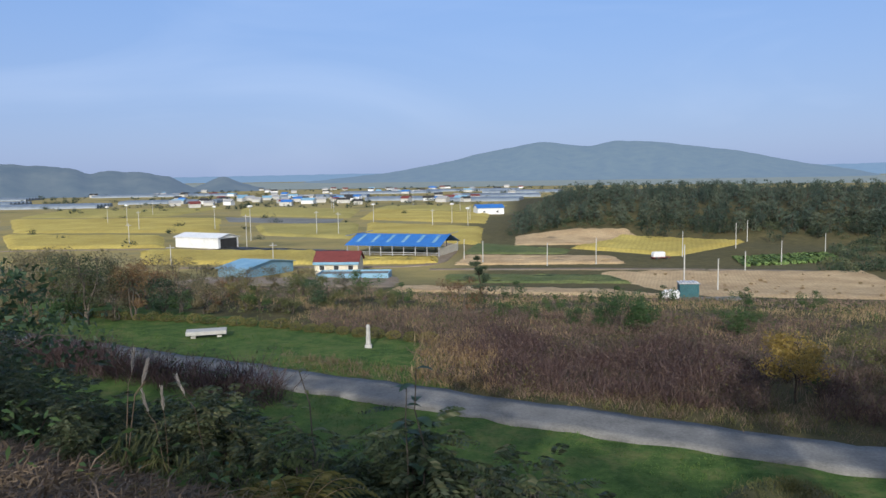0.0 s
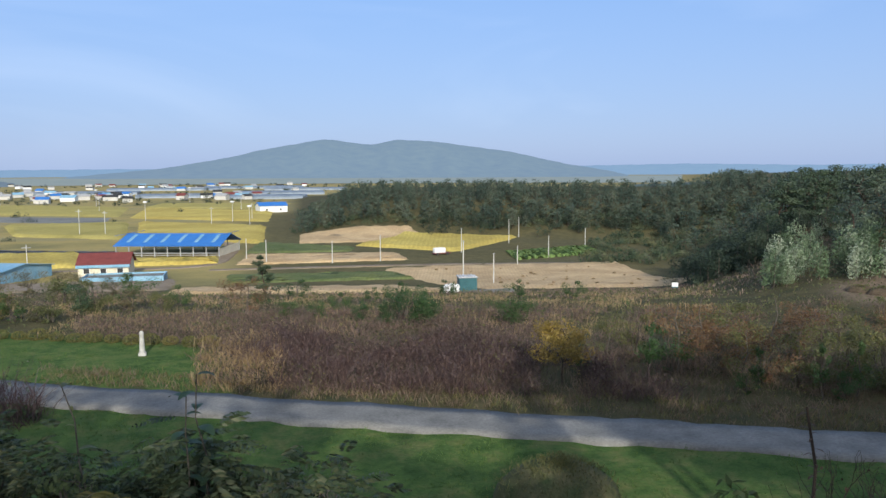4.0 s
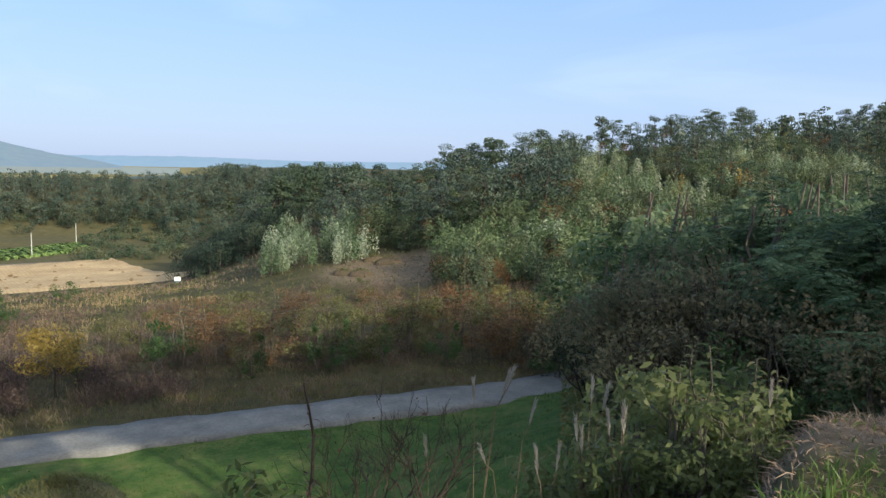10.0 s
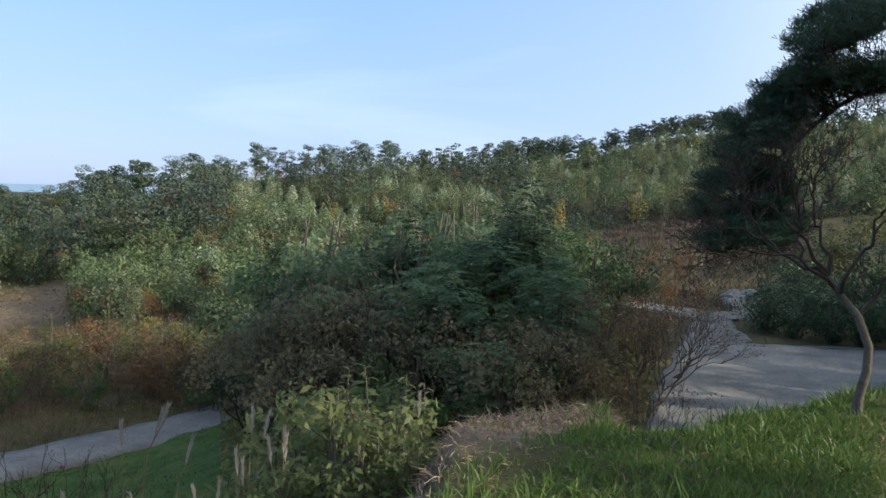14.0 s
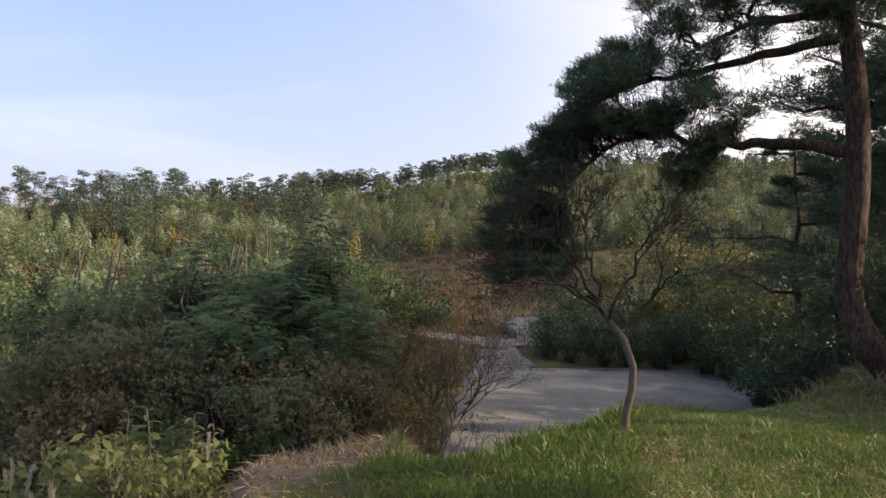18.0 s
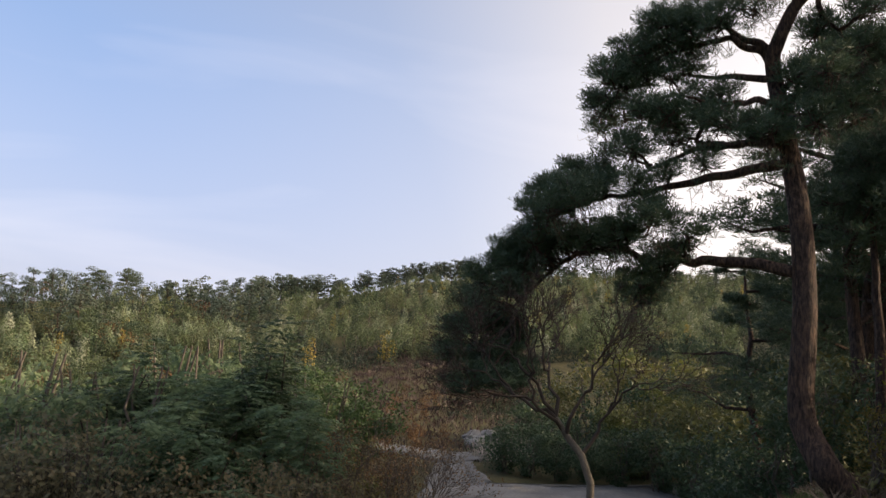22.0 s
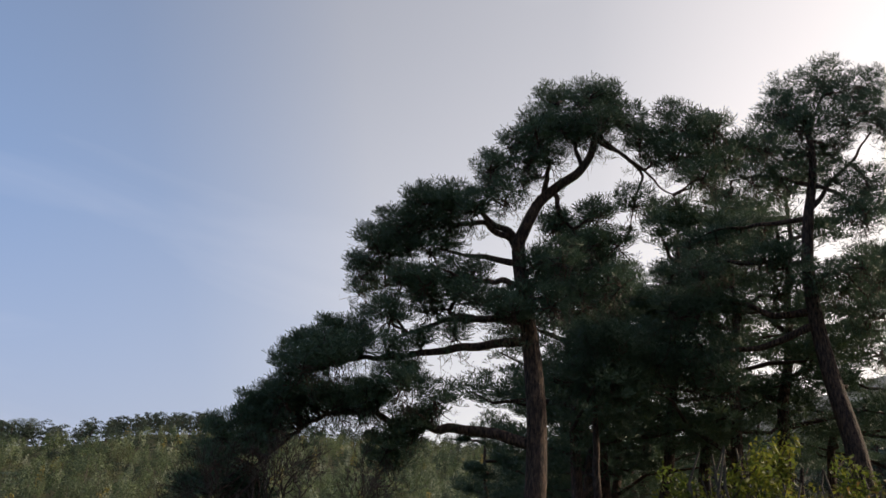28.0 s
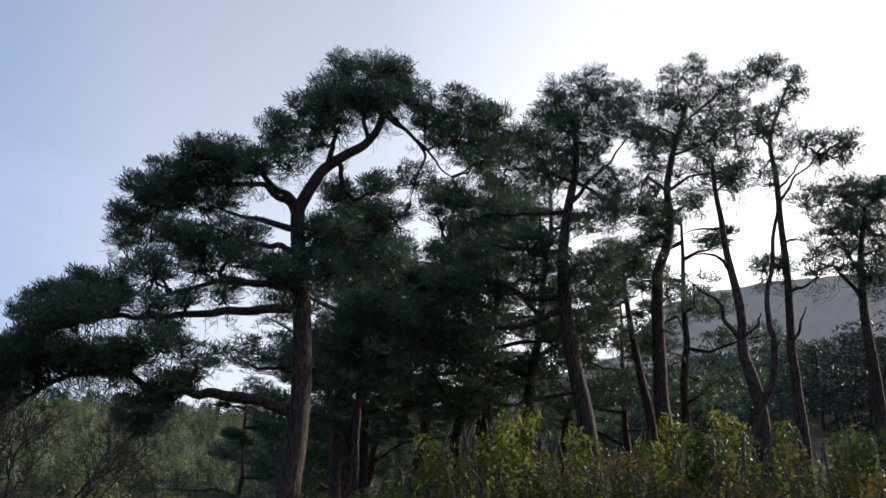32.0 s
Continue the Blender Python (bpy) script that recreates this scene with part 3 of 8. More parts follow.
def plant(name, shape, leaf, bark, label, category, at, turn, scale, group="", leaf_name="crown"):
    """A plant as a thing with a trunk and a crown. Returns it."""
    (wv, wf), (lv, lf) = shape
    ob = thing(name, label, category, group, at=at, turn=turn)
    ob.scale = (scale,) * 3
    piece("trunk", mesh_of(name + "_trunk", [(wv, wf, bark)], smooth=True), ob)
    piece(leaf_name, mesh_of(name + "_crown", [(lv, lf, leaf)]), ob)
    return ob


def again(ob, at, turn, scale):
    c = copy_thing(ob, Matrix.Translation(at) @ Matrix.Rotation(turn, 4, "Z"))
    c.scale = (scale,) * 3
    return c


def wood_stuff(name, label, shapes, leaf, bark, spots, fine=None):
    """Many far trees as one mesh: spots are (x, y, z, turn, scale)."""
    rng = np.random.default_rng(len(spots))
    LV, LF, WV, WF = [], [], [], []
    lb = wb = 0
    for x, y, z, t, s in spots:
        kind = fine if fine and x * x + y * y < 140 * 140 else shapes
        (wv, wf), (lv, lf) = kind[rng.integers(len(kind))]
        c, n = math.cos(t) * s, math.sin(t) * s
        m = np.array([[c, n, 0], [-n, c, 0], [0, 0, s]])
        LV.append(lv @ m + (x, y, z)), LF.append(lf + lb)
        WV.append(wv @ m + (x, y, z)), WF.append(wf + wb)
        lb += len(lv)
        wb += len(wv)
    me = mesh_of(name, [(np.concatenate(LV), np.concatenate(LF), leaf), (np.concatenate(WV), np.concatenate(WF), bark)])
    tone = me.attributes.new("tone", "FLOAT", "POINT")
    each = rng.uniform(0, 1, len(spots))
    values = np.concatenate([np.repeat(each, [len(v) for v in LV]), np.repeat(each, [len(v) for v in WV])])
    tone.data.foreach_set("value", values.astype(np.float32))
    return tagged(new(name, me), label, "trees", kind="stuff")


def scatter(seed, n, az0, az1, r0, r1, keep=None, size=(0.7, 1.2)):
    rng = np.random.default_rng(seed)
    az = rng.uniform(az0, az1, n)
    r = rng.uniform(r0, r1, n) if r1 > 1.8 * r0 else np.sqrt(rng.uniform(r0 * r0, r1 * r1, n))
    x, y = r * np.sin(np.radians(az)), r * np.cos(np.radians(az))
    k = np.ones(n, bool) if keep is None else keep(x, y, az, r)
    x, y = x[k], y[k]
    z = H(x, y)
    return list(zip(x, y, z, rng.uniform(0, 6.28, len(x)), rng.uniform(*size, len(x))))


# ---- woods ----
def tiered_pine(seed, h=7.0, lumps=9, leaves=520, size=0.3, low=0.38, spread=0.24, flat=0.5):
    """A red pine seen from afar: leaning trunk and flat pads of needles on open limbs."""
    rng = np.random.default_rng(seed)
    top = np.array([rng.normal() * 0.07 * h, rng.normal() * 0.07 * h, h * 0.93])
    trunk = wander(rng, (0, 0, -0.4), top, 7, 0.03)
    wood = [tube(trunk, np.linspace(h * 0.02, h * 0.006, 7), 4)]
    pts, out_way = [], []
    for i in range(lumps):
        f = low + (1 - low) * (i + 0.6) / lumps
        k = min(5.99, f * 6)
        a = trunk[int(k)] + (trunk[int(k) + 1] - trunk[int(k)]) * (k - int(k))
        th = i * 2.4 + rng.uniform(-0.6, 0.6)
        out = h * spread * rng.uniform(0.35, 1.1) * (1.1 - 0.55 * (f - low) / (1 - low))
        c = a + np.array([math.cos(th) * out, math.sin(th) * out, out * rng.uniform(0.1, 0.45)])
        wood.append(tube(wander(rng, a, c, 3, 0.05), np.linspace(h * 0.008, h * 0.003, 3), 3))
        rr = h * rng.uniform(0.12, 0.23)
        ball = in_ball(rng, leaves // lumps, 0.6)
        pts.append(c + ball * (rr, rr, rr * flat))
        out_way.append(ball + (0, 0, 0.35))
    return merge(wood), leaf_shell(np.concatenate(pts), np.concatenate(out_way), size, rng, 0.7, 0.7)


def flame_shape(seed, h=4.0, w=0.55, n=130, size=0.25, spires=4):
    """A slender young tree: several upright tapering leaders, leaves pointing up."""
    rng = np.random.default_rng(seed)
    wood = [tube([(0, 0, -0.4), (0.05, 0, h * 0.4), (0, 0.05, h * 0.85)], [0.016 * h, 0.011 * h, 0.004 * h], 3)]
    c, out_way = [], []
    for s in range(spires):
        th = s * 2.2 + seed
        hh = h * (1.0 if s == 0 else rng.uniform(0.6, 0.9))
        o = 0.0 if s == 0 else w * rng.uniform(0.5, 1.1)
        m = n // spires
        z = rng.uniform(0.1, 1, m)
        prof = w * 0.6 * np.sin(np.pi * (0.08 + 0.86 * z)) ** 0.6 * np.sqrt(rng.uniform(0.5, 1, m))
        a = rng.uniform(0, 6.28, m)
        c.append(np.stack([o * math.cos(th) + prof * np.cos(a), o * math.sin(th) + prof * np.sin(a), z * hh], -1))
        out_way.append(np.stack([np.cos(a), np.sin(a), 1.6 * z - 0.6], -1))
    return merge(wood), leaf_shell(np.concatenate(c), np.concatenate(out_way), size, rng, 0.6, 0.5)


def clump_shape(seed, h, w, n, size, tip=0.5, aspect=0.65):
    """A young tree seen from far: a stem, and leaves in lobes, thick below and thinner to the tip."""
    rng = np.random.default_rng(seed)
    lob = [(rng.normal() * w * 0.45, rng.normal() * w * 0.45, h * rng.uniform(0.22, 0.84)) for _ in range(6)] + [(0, 0, h * 0.86), (0, 0, h * 0.5)]
    ball = [in_ball(rng, n // 8, 0.7) for _ in lob]
    c = np.concatenate([np.array(p) + b * w * rng.uniform(0.36, 0.62) * (1, 1, 1.1) for p, b in zip(lob, ball)])
    c[:, 2] = np.maximum(c[:, 2], 0.1)
    return tube([(0, 0, -0.3), (0.05, 0, h * 0.5), (0, 0.05, h * 0.9)], [0.02 * h, 0.012 * h, 0.004 * h], 3), leaf_shell(c, np.concatenate(ball) + (0, 0, 0.2), size, rng, aspect, 0.6)


CREST_PINES = [tiered_pine(100 + i, 7.0, 11 + i % 4, 2300, 0.23, (0.12, 0.25, 0.4)[i % 3], 0.25 + 0.025 * (i % 4), 0.42) for i in range(7)]
FAR_PINES = [tiered_pine(110 + i, 7.0, 9, 320, 0.5, 0.2, 0.25, 0.36) for i in range(7)]
FINE_PINES = [tiered_pine(130 + i, 7.0, 10, 800, 0.27, 0.2, 0.25, 0.36) for i in range(6)]
FARTHER_PINES = [tiered_pine(120 + i, 9.0, 10, 260, 0.7, 0.05, 0.24, 0.6) for i in range(6)]
YOUNG_BROAD = [clump_shape(210 + i, 3.6, 1.5, 168, 0.36, 0.4) for i in range(8)]
FAR_SPIRE = [flame_shape(310 + i, 3.4, 0.8, 170, 0.28, 2 + i % 3) for i in range(8)]
PLUMES = [flame_shape(340 + i, 3.2, 0.75, 420, 0.19, 6) for i in range(6)]
FEATHER = [flame_shape(330 + i, 3.0, 1.0, 520, 0.2, 9) for i in range(6)]
YOUNG_FINE = [clump_shape(215 + i, 3.6, 1.45, 460, 0.2, 0.4) for i in range(6)]
SPIRE_FINE = [flame_shape(318 + i, 3.4, 0.8, 360, 0.19, 2 + i % 3) for i in range(6)]


def scrub_shape(seed, each=22, size=0.4):
    rng = np.random.default_rng(seed)
    lob = [(rng.normal() * 0.8, rng.normal() * 0.8, rng.uniform(0.3, 1.1)) for _ in range(5)]
    ball = [in_ball(rng, each, 0.7) for _ in lob]
    c = np.concatenate([np.array(p) + b * rng.uniform(0.6, 1.0) for p, b in zip(lob, ball)])
    c[:, 2] = abs(c[:, 2])
    return tube([(0, 0, -0.2), (0.1, 0, 0.8), (0.2, 0.1, 1.6)], [0.06, 0.04, 0.01], 3), leaf_shell(c, np.concatenate(ball) + (0, 0, 0.2), size, rng, 0.6, 0.6)


FAR_SCRUB = [scrub_shape(350 + i) for i in range(6)]
FINE_SCRUB = [scrub_shape(360 + i, 60, 0.22) for i in range(6)]


def crest_r(az):
    return np.clip(115 + 3.4 * np.maximum(az - 58, 0), 115, 320)


def patch(x, y):
    return np.sin(0.12 * x + 1.3 * np.sin(0.07 * y)) * np.sin(0.105 * y + 1.1 * np.sin(0.09 * x))


def open_ground(x, y, az, r):
    return (np.hypot(x - 51.5, y - 42.5) > 8.5) & ~((az > 43) & (az < 52) & (r < 66)) & ~((az > 90) & (az < 104) & (r < 76)) & ~((az < 47) & (r < 150) & (y > 72))


def below_crest(x, y, az, r):
    return (r < crest_r(az) + np.interp(az, [83, 88, 99, 103], [2, -40, -44, -16])) & open_ground(x, y, az, r)


def upper(x, y, az, r):
    return below_crest(x, y, az, r) & (r > 0.62 * crest_r(az)) & (r < crest_r(az) - 9) & (patch(x, y) < 0.35)


def pale_spots(x, y, az, r):
    return below_crest(x, y, az, r) & (patch(x, y) > np.interp(az, [50, 78, 84], [0.22, 0.05, -0.45])) & (r < crest_r(az) - 4)


def other_spots(x, y, az, r):
    return below_crest(x, y, az, r) & (patch(x, y) < np.interp(az, [50, 78, 84], [0.4, 0.3, 0.3]))


def behind_field(x, y, az, r):
    return r > np.interp(az, [4, 13, 17, 20], [250, 246, 242, 240])


wood_stuff("pine_wood", "dark pine wood on a low rise across the valley", FARTHER_PINES, W_PINE, M_BARK, scatter(1, 780, 5.2, 44, 238, 300, behind_field, size=(0.42, 0.72)) + scatter(49, 120, 32, 47, 128, 250, lambda x, y, az, r: r > np.interp(az, [32, 38, 47], [225, 140, 125]), size=(0.4, 0.7)))
wood_stuff("hillside_pines", "red pines with flat crowns on the hillside", FAR_PINES, W_PINE, M_BARK,
           scatter(2, 420, 42, 84, 62, 200, upper, (0.65, 1.05)) + scatter(29, 90, 82, 118, 120, 330, upper, (0.5, 0.8)), fine=FINE_PINES)
wood_stuff("crest_wood", "dark rounded pines along the far ridge", FAR_PINES, W_DARK, M_BARK, scatter(12, 1100, 83, 119, 180, 350, lambda x, y, az, r: abs(r - crest_r(az) + 14) < np.interp(az, [83, 88, 99, 104], [5, 24, 26, 12]), (0.6, 0.95)))
wood_stuff("hillside_trees", "olive-green broadleaved trees on the hillside", YOUNG_BROAD, W_OLIVE, M_BARK_GREY, scatter(3, 620, 72, 120, 80, 330, below_crest, (0.6, 1.25)) + scatter(23, 360, 46, 76, 66, 124, other_spots, (0.6, 1.2)), fine=YOUNG_FINE)
wood_stuff("hillside_green_trees", "dark green young trees on the hillside", YOUNG_BROAD, W_GREEN, M_BARK_GREY, scatter(13, 620, 72, 120, 80, 330, below_crest, (0.6, 1.25)) + scatter(24, 280, 44, 76, 62, 122, other_spots, (0.6, 1.2)), fine=YOUNG_FINE)
wood_stuff("hillside_poplars", "pale-leaved slender trees on the hillside", FAR_SPIRE, W_SILVER, M_BARK_GREY, scatter(4, 2000, 80, 118, 80, 330, pale_spots, (0.55, 1.05)) + scatter(44, 260, 62, 82, 80, 200, pale_spots, (0.7, 1.3)) + scatter(25, 240, 50, 80, 62, 135, pale_spots, (0.7, 1.35)), fine=SPIRE_FINE)
wood_stuff("silver_trees", "silvery pale-leaved young trees on the hillside", PLUMES, W_WHITE, M_BARK_GREY, scatter(14, 90, 39.5, 47, 70, 100, lambda x, y, az, r: np.sin(x * 0.7) * np.sin(y * 0.6) > -0.3, (0.45, 1.25)) + scatter(51, 210, 48, 82, 62, 125, pale_spots, (0.8, 1.35)) + scatter(52, 70, 50, 82, 62, 130, other_spots, (0.9, 1.4)))
wood_stuff("hillside_yellow_trees", "young trees turning yellow on the hillside", FAR_SPIRE, W_YELLOW, M_BARK_GREY, scatter(15, 90, 51, 118, 70, 220, pale_spots, (0.7, 1.2)), fine=SPIRE_FINE)
# both scrubs take W_DARK so the gaps between trees look shaded
wood_stuff("hillside_scrub", "dense low scrub, coloured dark as shade under the hillside trees", FAR_SCRUB, W_DARK, M_BARK_GREY, scatter(6, 900, 72, 120, 60, 330, below_crest, (0.5, 1.0)) + scatter(26, 420, 44, 78, 56, 124, below_crest, (0.5, 0.95)), fine=FINE_SCRUB)
wood_stuff("hillside_dark_scrub", "dark scrub on the hillside, deepened for shade between the trees", FAR_SCRUB, W_DARK, M_BARK_GREY, scatter(27, 1100, 44, 118, 60, 300, below_crest, (0.5, 1.0)) + scatter(45, 90, 34.5, 41, 92, 130, size=(0.6, 1.1)), fine=FINE_SCRUB)
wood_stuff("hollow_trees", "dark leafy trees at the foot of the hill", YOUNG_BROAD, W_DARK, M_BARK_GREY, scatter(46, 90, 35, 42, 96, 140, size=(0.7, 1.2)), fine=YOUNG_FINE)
wood_stuff("hillside_rust_trees", "half-bare brown trees on the hillside", YOUNG_BROAD, W_RUST, M_BARK_GREY, scatter(47, 150, 46, 80, 64, 170, other_spots, (0.7, 1.1)), fine=YOUNG_FINE)
wood_stuff("upper_wood", "dark wood on the hill behind the pines", FAR_PINES, W_PINE, M_BARK, scatter(5, 420, 122, 172, 90, 330, size=(0.5, 0.9)) + scatter(78, 150, 140.5, 173, 60, 96, size=(0.7, 1.25)), fine=FINE_PINES)
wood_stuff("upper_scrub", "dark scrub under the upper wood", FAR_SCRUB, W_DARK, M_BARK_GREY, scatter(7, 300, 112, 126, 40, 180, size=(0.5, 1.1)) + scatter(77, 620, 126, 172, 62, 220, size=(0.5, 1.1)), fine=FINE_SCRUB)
wood_stuff("slope_shrubs", "feathery fresh green shrubs rising behind the thicket", FEATHER, W_FRESH, M_BARK_GREY, scatter(35, 60, 52.5, 64, 56, 76, size=(0.8, 1.3)) + scatter(38, 34, 84, 91.5, 37, 47, size=(0.7, 1.15)) + scatter(39, 40, 64, 84, 36, 56, size=(0.6, 1.1)))
wood_stuff("slope_green_shrubs", "green shrubs rising behind the thicket", YOUNG_BROAD, W_GREEN, M_BARK_GREY, scatter(40, 110, 60, 89, 33, 58, size=(0.6, 1.1)), fine=YOUNG_FINE)
wood_stuff("slope_olive_shrubs", "olive shrubs rising behind the thicket", YOUNG_BROAD, W_OLIVE, M_BARK_GREY, scatter(36, 150, 54, 90, 34, 62, lambda x, y, az, r: r > np.interp(az, [54, 62], [50, 34]), (0.5, 1.0)), fine=YOUNG_FINE)
wood_stuff("slope_rust_shrubs", "rust-brown shrubs on the lower slope", YOUNG_BROAD, W_RUST, M_BARK_GREY, scatter(37, 70, 52, 90, 42, 64, size=(0.4, 0.75)) + scatter(48, 18, 90, 98, 30, 60, size=(0.25, 0.45)), fine=YOUNG_FINE)
# scrub and small trees along the valley edge
wood_stuff("valley_edge_trees", "trees and scrub along the valley's edge", YOUNG_BROAD, W_DARK, M_BARK_GREY, scatter(8, 120, 33, 45, 98, 150, size=(0.6, 1.2)) + scatter(9, 60, 15, 34, 228, 250, size=(0.8, 1.5)), fine=YOUNG_FINE)
wood_stuff("slope_foot_scrub", "scrub on the slope between the field and the wood", FAR_SCRUB, W_OLIVE, M_BARK_GREY, scatter(50, 130, 27, 38, 165, 240, size=(0.7, 1.5)))
wood_stuff("knoll_scrub", "scrub along the foot of the pine wood", FAR_SCRUB, W_OLIVE, M_BARK_GREY, scatter(19, 300, 5, 44, 232, 258, behind_field, size=(0.8, 1.5)))

# single pines standing along the crest
crest = []
crest_rng = random.Random(4)
az = 40.0
while az < 91:
    rc = float(crest_r(az)) + crest_rng.uniform(-7, 4)
    el = float(np.interp(az, CREST_AZ, CREST_EL)) + crest_rng.uniform(-0.95, 0.4)
    foot = polar(az, rc)
    size = min(1.25, max(0.45, (EYE.z + rc * math.tan(radians(el)) - foot.z) / 7.0))
    if len(crest) < 7:
        crest.append(plant("pine_tree", CREST_PINES[len(crest)], M_PINE_FAR, M_BARK, "flat-topped red pine on the hill's crest", "tree", foot, az, size, "pines along the crest"))
    else:
        again(crest[crest_rng.randrange(7)], foot, az * 3, size)
    az += crest_rng.uniform(0.3, 1.25)


# ---- the pines beside the grass ----
def hero_pine(az, r, label, trunk, limbs, rows, girth, size=0.46, density=90, seed=1, needles=17, length=0.15, twins=0.6):
    """A pine from its own growth, in metres across and up: trunk, bare limbs, and rows of its pads of needles from end to end."""
    rng = np.random.default_rng(seed)
    foot = polar(az, r)
    ob = thing("pine_tree", label, "tree", "pines by the grassy bank", at=foot, turn=-radians(az))

    def bow(P, n, wob):
        P = np.array(P, float)
        q, k = np.linspace(0, 1, n), np.linspace(0, 1, len(P))
        L = np.stack([np.interp(q, k, P[:, c]) for c in range(3)], -1)
        L[1:-1] += rng.normal(size=L[1:-1].shape) * wob
        for _ in range(2):
            L[1:-1] = (L[:-2] + 2 * L[1:-1] + L[2:]) / 4
        return L, q

    T = [(u, rng.normal() * 0.08 if i else 0.0, z - foot.z) for i, (u, z) in enumerate(trunk)]
    T[0] = (T[0][0], 0.0, -0.4)
    TT, s = bow(T, len(T) * 4, 0.012)
    rad = girth * (1 - 0.76 * s) + girth * 0.5 * np.exp(-s * 22)
    frame_pts = [TT[len(TT) // 2:]]
    boughs = []
    for limb in limbs:
        j = int(np.argmin(abs(TT[:, 2] + foot.z - limb[0][1])))
        lean = rng.uniform(-0.3, 0.3)
        P = [TT[j]]
        for u, z in limb[1:]:
            d = lean * abs(u - TT[j][0]) + rng.normal() * 0.08
            P.append((u * (1 + d / r), d, 1.6 + (z - 1.6) * (1 + d / r) - foot.z))
        L, q = bow(P, 5 * len(P), 0.035)
        r0 = min(rad[j] * 0.6, 0.035 + 0.02 * np.linalg.norm(np.array(P[-1]) - P[0]))
        boughs.append([tube(L, r0 * (1 - 0.78 * q), 7)])
        frame_pts.append(L[len(L) // 4:])
    owner = np.concatenate([np.full(len(p), i - 1) for i, p in enumerate(frame_pts)])
    nodes = np.concatenate(frame_pts)
    leafs = []
    stem = [tube(TT, rad, 12)]
    spread = [(u0 + (u1 - u0) * k / max(1, n - 1), z0 + (z1 - z0) * k / max(1, n - 1)) for u0, z0, u1, z1, n in rows for k in range(n)]
    for u, z in spread:
        u, z = u + rng.normal() * 0.05, z + rng.normal() * 0.05
        for twin in range(2):
            if twin and rng.uniform() > twins:
                continue
            flat = np.hypot(nodes[:, 0] - u, nodes[:, 2] + foot.z - z)
            near = int(np.argmin(flat))
            d = nodes[near][1] + (rng.normal() * 0.3 if not twin else rng.choice((-1, 1)) * rng.uniform(0.5, 1.1))
            k = 1 + d / r
            c = np.array([u * k + rng.normal() * 0.12 * twin, d, 1.6 + (z - 1.6) * k - foot.z + rng.normal() * 0.1 * twin])
            rr = size * rng.uniform(0.85, 1.25)
            pts_in = c + in_ball(rng, int(density * rr / size * (0.7 if twin else 1.0)), 0.2) * (rr * 1.05, rr * 1.1, rr * 0.68)
            leafs.append(tufts(pts_in, rng, needles, length, 0.0115))
            wood = boughs[owner[near]] if owner[near] >= 0 else stem
            a = nodes[near]
            m = c - (0, 0, rr * 0.35)
            wood.append(tube(wander(rng, a, m, 5, 0.07), np.linspace(0.028, 0.014, 5), 4))
            for e in pts_in[:: max(1, len(pts_in) // 8)]:
                wood.append(tube(wander(rng, m, e, 4, 0.1), np.linspace(0.013, 0.004, 4), 3))
            ends = m + np.clip(rng.normal(size=(6, 3)), -1.2, 1.2) * (0.2, 0.26, 0.1) - (0, 0, 0.34)
            for e in ends:
                wood.append(tube(wander(rng, m, e, 5, 0.12), np.linspace(0.010, 0.003, 5), 3))
                wood.append(tube(wander(rng, (m + e) / 2, e + rng.normal(size=3) * 0.16, 4, 0.12), np.linspace(0.006, 0.002, 4), 3))
            leafs.append(tufts(np.repeat(ends, 2, 0) + rng.normal(size=(12, 3)) * 0.05, rng, needles - 4, length * 0.8, 0.008))
    for wood in boughs:
        piece("limb", mesh_of("limb", [(*merge(wood), M_BARK)], smooth=True), ob)
    piece("trunk", mesh_of("trunk", [(*merge(stem), M_BARK)], smooth=True), ob)
    piece("crown", mesh_of("crown", [(*merge(leafs), M_PINE)]), ob)
    return ob


